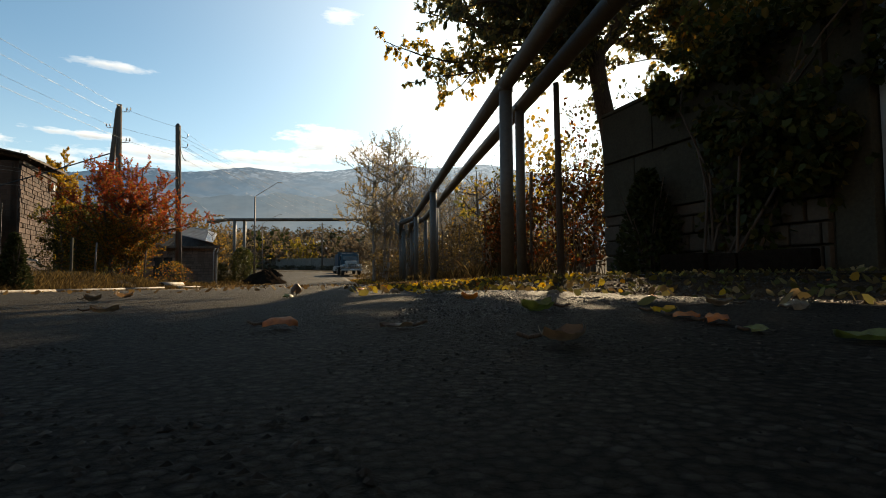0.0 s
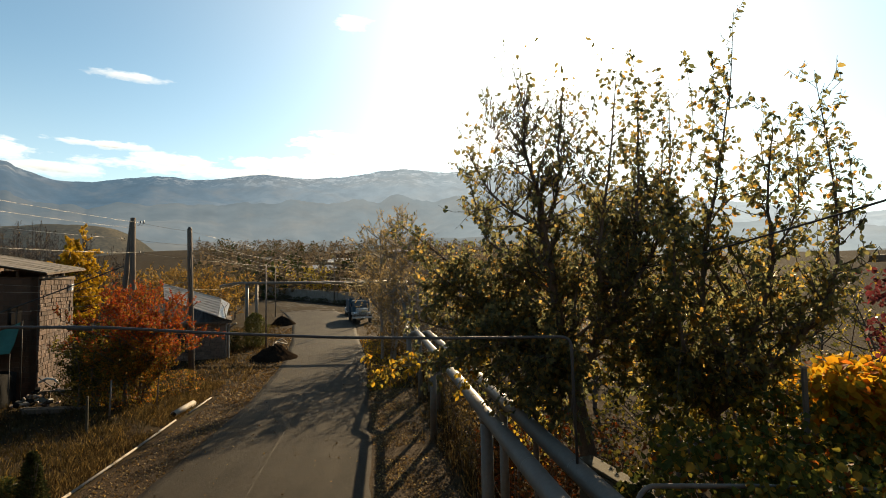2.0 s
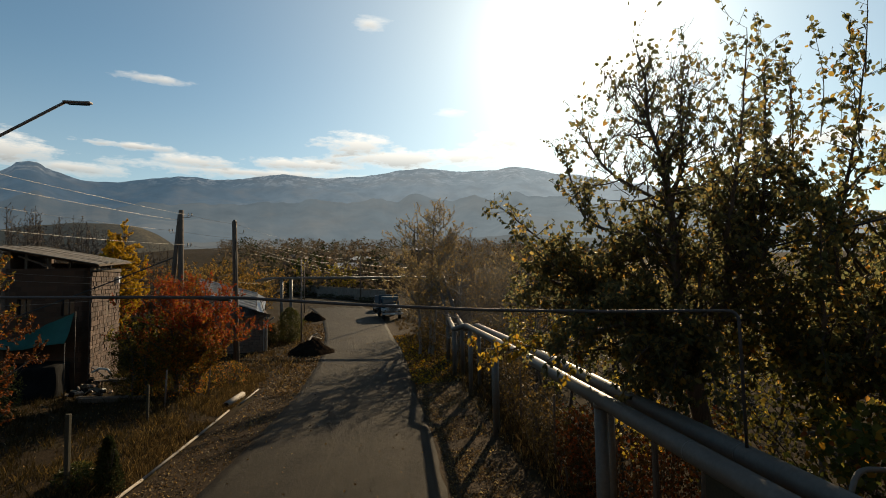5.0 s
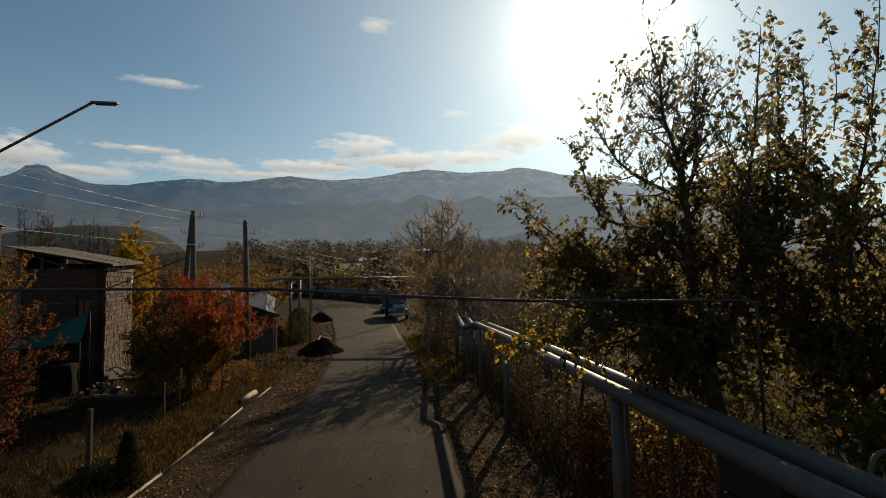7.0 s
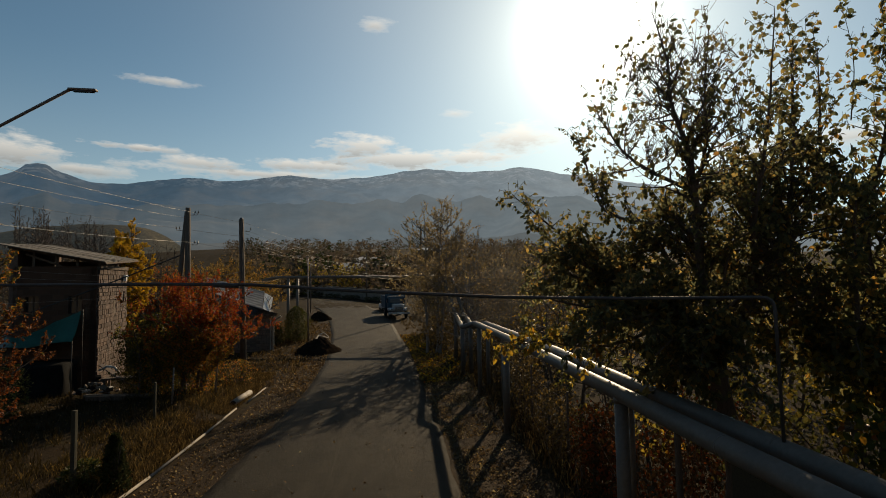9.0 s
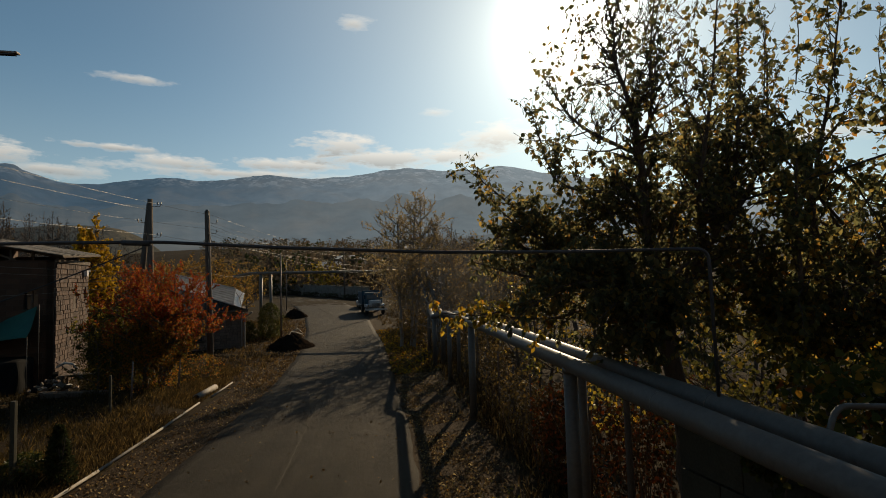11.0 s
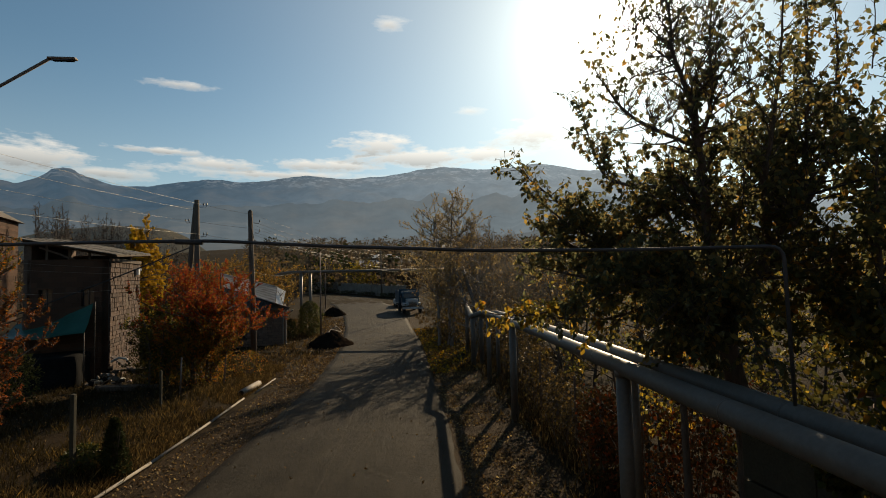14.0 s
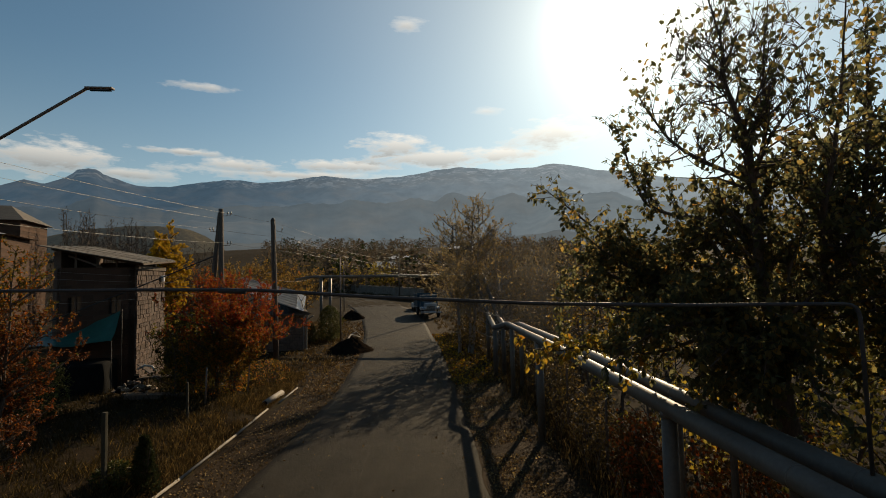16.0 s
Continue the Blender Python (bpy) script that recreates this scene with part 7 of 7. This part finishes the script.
for i in range(26):
    r = random.Random(100 + i)
    x, y = -16 - 62 * r.random(), 60 + 34 * r.random()
    if -45 < x < -14 and y < 94 and x > -0.62 * y + 4:
        x -= 24
    if x < -30 and y < 70:
        y += 30
    mt = r.choice((L_FAR, L_FAR, L_FARGREEN, L_FARGREEN, L_FAR))
    h = r.uniform(4.5, 7)
    if -0.78 * y < x < -0.49 * y:
        x = -0.46 * y
    round_tree("orchard_tree", (x, y, gz(x, y)), h, h * 0.9, mt, "brownish autumn orchard tree beyond the houses", seed=100 + i, leaf=0.28, stems=2, density=0.8, per=6, limbs=12, group="orchard trees", gap=0.55)


for i, (x, y, h, w, mt, dn) in enumerate(((5.6, 12.6, 4.2, 4.4, L_MIX, 0.5), (2.7, 13.2, 3.0, 3.2, L_MIX, 0.35), (8.6, 13.5, 4.6, 5.0, L_MIX, 0.6), (2.0, 17.5, 4.2, 3.6, L_MIX, 0.7), (5.2, 19.5, 5.8, 5.2, L_BROWN, 0.8), (10.5, 21, 6.0, 5.5, L_MIX, 0.8), (2.6, 24, 5.4, 4.6, L_BROWN, 0.6), (7.5, 28, 6.5, 5.5, L_BROWN, 0.7), (13, 31, 7, 6, L_BROWN, 0.7), (4.0, 42, 7, 6, L_BROWN, 0.5), (-0.5, 47, 7, 6, L_BROWN, 0.5), (9.5, 40, 7, 6, L_ORANGE, 0.6), (14, 15, 4.5, 5, L_MIX, 0.7), (17, 24, 5.5, 6, L_MIX, 0.8))):
    round_tree("garden_tree", (x, y, gz(x, y)), h, w, mt, "autumn garden tree behind the wire fence", seed=200 + i, leaf=0.125, stems=3, density=dn, per=19, limbs=18, group="garden trees", gap=0.3, bole=0.12)


def far_woods():
    """Village trees and scrub on the rise beyond the road."""
    r = random.Random(7)
    groups = {}
    for k in range(2600):
        y = 100 + 330 * r.random() ** 1.5
        x = -0.95 * y + (1.25 * y) * r.random()
        if r.random() > 0.5 + 0.7 * noise.noise((x * 0.02, y * 0.02, 3)) or -0.76 * y < x < -0.50 * y or (x < -0.62 * y and r.random() < 0.8):
            continue
        h = r.uniform(3.0, 8.5)
        w = h * r.uniform(0.8, 1.5)
        key = r.choice((0, 0, 1, 2, 3, 3))
        n = 58
        P, W, U, S = groups.setdefault(key, ([], [], [], []))
        z0 = height(x, y)
        for _ in range(n):
            a, u = r.uniform(0, 6.28), r.random()
            k2 = math.sqrt(r.random()) * math.sin(math.pi * min(0.97, 0.12 + u * 0.85))
            P.append((x + math.cos(a) * k2 * w / 2, y + math.sin(a) * k2 * w / 2, z0 + u * h))
            W.append((r.gauss(0, 1), r.gauss(0, 1), r.gauss(0, 1)))
            U.append((r.gauss(0, 1), r.gauss(0, 1), 1))
            S.append(h * 0.12 * r.uniform(0.6, 1.4))
    for key, (P, W, U, S) in groups.items():
        mt = (L_FAR, L_FARGREEN, L_EVER, L_FAR)[key]
        ob = leaf_mesh("far_woods", P, W, U, S, mt, None, 1.2)
        tagged(ob, ("brown", "olive", "dark green", "dull brown")[key] + " village trees covering the distant rise", "woods", kind="stuff")


far_woods()

# ---------- grass, leaves, stones ----------


def grass(name, n, place, h, material, label, seed, width=0.012):
    r = random.Random(seed)
    v, f = [], []
    while len(f) < n:
        x, y = place(r)
        if x is None:
            continue
        z = height(x, y) - 0.02
        for _ in range(7):
            px, py = x + r.gauss(0, 0.07), y + r.gauss(0, 0.07)
            hh = h * r.uniform(0.4, 1.25)
            a = r.uniform(0, 6.28)
            dx, dy = math.cos(a) * width, math.sin(a) * width
            lx, ly = r.gauss(0, 0.28) * hh, r.gauss(0, 0.28) * hh
            o = len(v)
            v += [(px - dx, py - dy, z), (px + dx, py + dy, z), (px + lx * 0.4 + dx * 0.7, py + ly * 0.4 + dy * 0.7, z + hh * 0.6), (px + lx, py + ly, z + hh)]
            f += [(o, o + 1, o + 2), (o, o + 2, o + 3)]
    ob = from_arrays(name, v, f, material)
    return tagged(ob, label, "grass", kind="stuff")


def on_bank(r):
    y = r.uniform(3, 27)
    x = along(KERB, y) - 0.1 - abs(r.gauss(0, 0.55))
    if noise.noise((x * 0.8, y * 0.8, 2)) < -0.25:
        return None, None
    return x, y


def up_bank(r):
    y = r.uniform(3, 27)
    x = along(KERB, y) - 0.3 - abs(r.gauss(0.9, 1.0))
    return (x, y) if noise.noise((x * 0.7, y * 0.7, 9)) > -0.2 else (None, None)


def in_yard(r):
    y = r.uniform(3, 30)
    return along(KERB, y) - 0.6 - 9 * r.random(), y


def by_fence(r):
    y = r.uniform(8.4, 34)
    return pipe_axis(y, 0).x + r.gauss(0.8, 0.35), y


grass("dry_grass", 34000, on_bank, 0.19, L_GRASS, "tall dry straw-coloured grass on the bank", 1, 0.006)
grass("yard_grass", 36000, in_yard, 0.26, L_SHADEGRASS, "dull green weeds, coloured dark for the shaded yard", 2, 0.008)
grass("bank_weeds", 22000, up_bank, 0.2, L_WEED, "low dull olive weeds up the bank", 21, 0.007)
grass("fence_grass", 14000, by_fence, 0.32, L_GRASS, "dry grass and weeds under the pipes", 3)


def litter(name, n, place, size, material, label, seed, wide=1.25):
    r = random.Random(seed)
    P, W, U, S = [], [], [], []
    while len(P) < n:
        x, y, lift = place(r)
        if x is None:
            continue
        P.append((x, y, lying(x, y) + r.uniform(-0.001, 0.006)))
        a = r.uniform(0, 6.28)
        W.append((math.cos(a), math.sin(a), r.gauss(0.06, 0.2)))
        U.append((r.gauss(0, 0.5), r.gauss(0, 0.5), 1))
        S.append(size * r.uniform(0.55, 1.3))
    ob = leaf_mesh(name, P, W, U, S, material, None, wide, curl=-0.42)
    return tagged(ob, label, "leaves", kind="stuff")


def verge_spot(r):
    y = 1.2 + 10.5 * r.random()
    if y > 7.5 and r.random() < smooth(7.5, 11.5, y):
        return None, None, 0
    if y < 6 and r.random() > smooth(2.4, 6.0, y) ** 1.2:
        return None, None, 0
    e = along(RIGHT, y)
    x = e + 0.1 + abs(r.gauss(0.8, 0.65))
    if noise.noise((x * 1.1, y * 1.1, 7)) < -0.18 and r.random() < 0.8:
        return None, None, 0
    return x, y, 0.0


def brown_verge(r):
    y = 6.5 + 20 * r.random()
    e = along(RIGHT, y)
    x = e + 0.1 + abs(r.gauss(0.8, 0.7))
    return (x, y, 0.0) if noise.noise((x * 0.9, y * 0.9, 17)) > -0.15 else (None, None, 0)


def tan_verge(r):
    y = 9.5 + 18 * r.random()
    x = along(RIGHT, y) + 0.1 + abs(r.gauss(0.8, 0.8))
    return (x, y, 0.0) if noise.noise((x * 0.9, y * 0.9, 27)) > -0.1 else (None, None, 0)


def far_verge(r):
    y = 24 + 20 * r.random()
    return along(RIGHT, y) + 0.1 + abs(r.gauss(0, 1.4)), y, 0.0


def drive_spot(r):
    x, y = 0.2 + 2.6 * r.random(), 0.9 + 4.2 * r.random()
    if r.random() > smooth(-0.6, 1.8, x - 0.25 * (3 - y)):
        return None, None, 0
    return x, y, 0.005


def road_spot(r):
    y = 4.5 + 38 * r.random() ** 1.4
    a, b = along(LEFT, y), along(RIGHT, y)
    f = r.random()
    if r.random() > 0.25 + abs(f - 0.45) * 1.5:
        return None, None, 0
    return a + (b - a) * f, y, 0.004


def left_spot(r):
    y = 4 + 26 * r.random()
    return along(LEFT, y) - 1.7 * r.random() ** 0.8, y, 0.0


litter("verge_leaves", 3300, verge_spot, 0.046, L_FALL, "carpet of yellow and brown fallen leaves", 1)
litter("verge_leaves_brown", 6200, brown_verge, 0.05, L_FALLDRY, "brown fallen leaves strewn over the gravel verge", 14)
litter("verge_leaves_far", 2600, far_verge, 0.11, L_FALLDRY, "brown fallen leaves on the far verge", 2)
litter("driveway_leaves", 900, drive_spot, 0.038, L_FALLOLIVE, "scattered dry leaves on the driveway", 3)
litter("verge_leaves_tan", 2200, tan_verge, 0.046, L_TAN, "pale tan leaves strewn over the gravel verge", 24)
litter("shoulder_leaves_tan", 1300, left_spot, 0.042, L_TAN, "pale tan leaves on the dusty shoulder", 25)
litter("road_leaves", 560, road_spot, 0.05, L_FALLDRY, "scattered dry leaves on the asphalt", 4)
litter("shoulder_leaves", 2200, left_spot, 0.06, L_FALLDRY, "dry leaves on the dusty shoulder", 5)


def stones(n, place, label, seed, size=0.018, material=None, sink=0.004, tall=1.1):
    r = random.Random(seed)
    v, f = [], []
    for _ in range(n):
        x, y, _l = place(r)
        if x is None:
            continue
        z, s, o = lying(x, y) - sink, size * r.uniform(0.5, 1.7), len(v)
        for k in range(5):
            a = k * 1.257 + r.uniform(-0.3, 0.3)
            q = s * r.uniform(0.7, 1.2)
            v.append((x + math.cos(a) * q, y + math.sin(a) * q, z + s * 0.18 * tall))
        v.append((x + r.gauss(0, 0.2) * s, y, z + s * tall))
        f += [(o + k, o + (k + 1) % 5, o + 5) for k in range(5)]
    tagged(from_arrays("gravel_stones", v, f, material or GRAVEL, None), label, "gravel", kind="stuff")


def grit_spot(r):
    y = 0.34 + 2.9 * r.random() ** 1.7
    return -0.12 + (r.random() - 0.5) * (0.9 + 2.1 * y), y, 0


def drive_grit(r):
    y = 1.2 + 4.6 * r.random()
    x = -0.4 + 3.3 * r.random()
    return (x, y, 0) if noise.noise((x * 1.3, y * 1.3, 11)) > -0.2 else (None, None, 0)


def grit_material(name="asphalt_grit", rough=0.8, spec=0.08):
    s = Nodes(name)
    rnd = s.n("ShaderNodeNewGeometry").outputs["Random Per Island"]
    col = s.ramp(rnd, [(0.0, (0.008, 0.007, 0.006)), (0.6, (0.03, 0.026, 0.021)), (0.9, (0.05, 0.043, 0.035)), (1.0, (0.10, 0.09, 0.075))])
    return s.done(col, rough, 0, None, spec)


GRIT = grit_material()
DRIVEGRIT = grit_material("driveway_grit", 0.55, 0.12)


def gravel_spot(r):
    y = 1.0 + 17 * r.random() ** 1.2
    e = along(RIGHT, y) + 1.6 * smooth(5.2, 2.2, y)
    return e + 2.0 * r.random(), y, 0


def wild_left(r):
    y = 22 + 32 * r.random()
    return along(LEFT, y) - 0.1 - 6.5 * r.random() ** 1.3, y, 0.0


def yard_spot(r):
    y = 5 + 24 * r.random()
    return along(KERB, y) - 9 * r.random(), y, 0.02


litter("roadside_leaves", 5200, wild_left, 0.11, L_FALLDRY, "brown leaves on the bare earth by the road", 8)
litter("yard_leaves", 2400, yard_spot, 0.065, L_FALLDRY, "fallen leaves in the shaded yard", 9)
litter("far_verge_leaves", 3200, far_verge, 0.12, L_FALL, "orange-brown leaves round the roadside trees", 10)


def wild_spot(r):
    y = 24 + 34 * r.random()
    if r.random() < 0.5:
        x = along(LEFT, y) - 1.2 - 8 * r.random()
    else:
        x = along(RIGHT, y) + 1.0 + 7 * r.random()
    return (x, y) if noise.noise((x * 0.5, y * 0.5, 5)) > -0.1 else (None, None)


grass("wild_grass", 22000, wild_spot, 0.3, L_GRASS, "patchy dry weeds beyond the road edges", 11, 0.018)
stones(12000, gravel_spot, "loose pale gravel on the verge", 6, 0.011)
stones(24000, grit_spot, "coarse stone grit in the worn asphalt", 12, 0.0019, GRIT, 0.0006, 0.75)
stones(34000, drive_grit, "coarse grit worn loose on the driveway", 13, 0.0052, DRIVEGRIT, 0.0012, 0.75)
stones(2600, left_spot, "loose gravel on the shoulder", 7, 0.012)


def curled_leaf(at, size, turn, tint, label, curl=0.35, stand=0.0):
    """One fallen leaf: cupped blade with a stalk."""
    x, y = at
    t = thing("fallen_leaf", (x, y, lying(x, y) + 0.0015), label, "leaf", "fallen leaves near the camera", turn=turn)
    bm = bmesh.new()
    n, m = 9, 6
    rows = []
    for i in range(n + 1):
        u = i / n
        half = size * 0.42 * math.sin(math.pi * min(1, u * 0.93 + 0.04)) ** 0.75 * (1.15 - 0.35 * u)
        row = []
        for j in range(m + 1):
            s = j / m * 2 - 1
            crumple = noise.noise((u * 3.1 + turn, s * 2.1, 0)) + 0.6 * noise.noise((u * 7 + turn, s * 5, 2))
            cup = s * s * 0.45 + 0.35 * (2 * u - 1) ** 2
            if int(abs(turn)) % 3 == 0:
                cup = 0.8 - cup
            ragged = 1 + 0.16 * noise.noise((u * 11, s * 3 + turn, 4))
            zz = size * max(0.0, curl * 0.75 * cup + 0.11 * crumple + 0.03) + stand * size * u
            row.append(bm.verts.new(((u - 0.5) * size, s * half * ragged, zz)))
        rows.append(row)
    for a, b in zip(rows, rows[1:]):
        for j in range(m):
            bm.faces.new((a[j], b[j], b[j + 1], a[j + 1]))
    part("blade", bm, tint, t, shade=True)
    tube("stalk", [(-0.5 * size, 0, 0.16 * size * curl * 2), (-0.75 * size, 0.05 * size, 0.12 * size), (-0.95 * size, 0.15 * size, 0.2 * size)], 0.0025, BARK, t, 5)


def single(name, col):
    s = Nodes(name)
    c = s.mix(s.ramp(s.noise(60, 5, 0.7), [(0.4, (0, 0, 0)), (0.72, (1, 1, 1))]), col, tuple(k * 0.35 for k in col))
    p = s.n("ShaderNodeBsdfPrincipled", Roughness=0.5)
    s.put(p.inputs["Base Color"], c)
    t2 = s.n("ShaderNodeBsdfTranslucent", Color=c)
    mx = s.n("ShaderNodeMixShader", Fac=0.4)
    s.nt.links.new(p.outputs[0], mx.inputs[1])
    s.nt.links.new(t2.outputs[0], mx.inputs[2])
    s.nt.links.new(mx.outputs[0], s.out.inputs[0])
    return s.m


LEAFY = {"golden yellow": single("golden_leaf", (0.60, 0.36, 0.03)), "orange": single("orange_leaf", (0.58, 0.17, 0.02)), "brown": single("brown_leaf", (0.17, 0.10, 0.05)), "olive": single("olive_leaf", (0.16, 0.17, 0.03)), "pale": single("pale_leaf", (0.22, 0.17, 0.10))}
SPOTS = [(-0.56, 1.08, 0.064, 12, "orange", 0.45), (-1.14, 1.57, 0.075, 25, "brown", 0.5), (-0.38, 1.03, 0.06, 170, "brown", 0.15), (-0.2, 2.05, 0.072, -20, "orange", 0.7), (-0.19, 0.84, 0.068, 20, "brown", 0.5), (-0.11, 1.35, 0.095, 200, "olive", 0.6), (0.09, 1.21, 0.06, 10, "golden yellow", 0.4), (0.08, 1.11, 0.05, -30, "orange", 0.3), (0.09, 1.04, 0.053, 15, "orange", 0.45), (0.07, 0.92, 0.045, 30, "olive", 0.3), (0.11, 0.81, 0.072, 170, "olive", 0.25), (-0.51, 2.72, 0.08, 60, "brown", 0.7),
         (-1.89, 2.65, 0.09, 10, "brown", 0.7), (-1.04, 2.95, 0.09, 90, "brown", 1.4), (0.43, 1.34, 0.075, 33, "pale", 0.5), (0.69, 1.62, 0.065, 75, "pale", 0.5), (0.4, 1.57, 0.075, 155, "brown", 0.5),
         (-2.2, 3.4, 0.11, 40, "brown", 0.7), (-1.0, 2.65, 0.08, 120, "olive", 0.4), (-0.3, 2.8, 0.085, 10, "pale", 0.5), (-0.8, 3.6, 0.1, 60, "orange", 0.5), (0.2, 2.5, 0.075, 210, "pale", 0.5), (0.55, 2.3, 0.075, 33, "orange", 0.5), (1.25, 2.0, 0.08, 75, "brown", 0.5), (1.5, 2.6, 0.09, 155, "olive", 0.5), (0.4, 3.2, 0.085, 300, "golden yellow", 0.4), (0.9, 2.9, 0.08, 15, "pale", 0.5), (0.95, 1.7, 0.07, 160, "pale", 0.6)]
for x, y, s, a, tint, c in SPOTS:
    curled_leaf((x, y), s * 0.8, a, LEAFY[tint], tint + " curled leaf lying on the asphalt", c)
r = random.Random(77)
for i in range(26):
    x, y = r.uniform(-0.9, 2.3), r.uniform(2.2, 6.2)
    tint = r.choice(("golden yellow", "golden yellow", "orange", "brown", "pale", "olive"))
    curled_leaf((x, y), r.uniform(0.04, 0.068), r.uniform(0, 360), LEAFY[tint], tint + " curled leaf lying on the ground", r.uniform(0.2, 0.8))
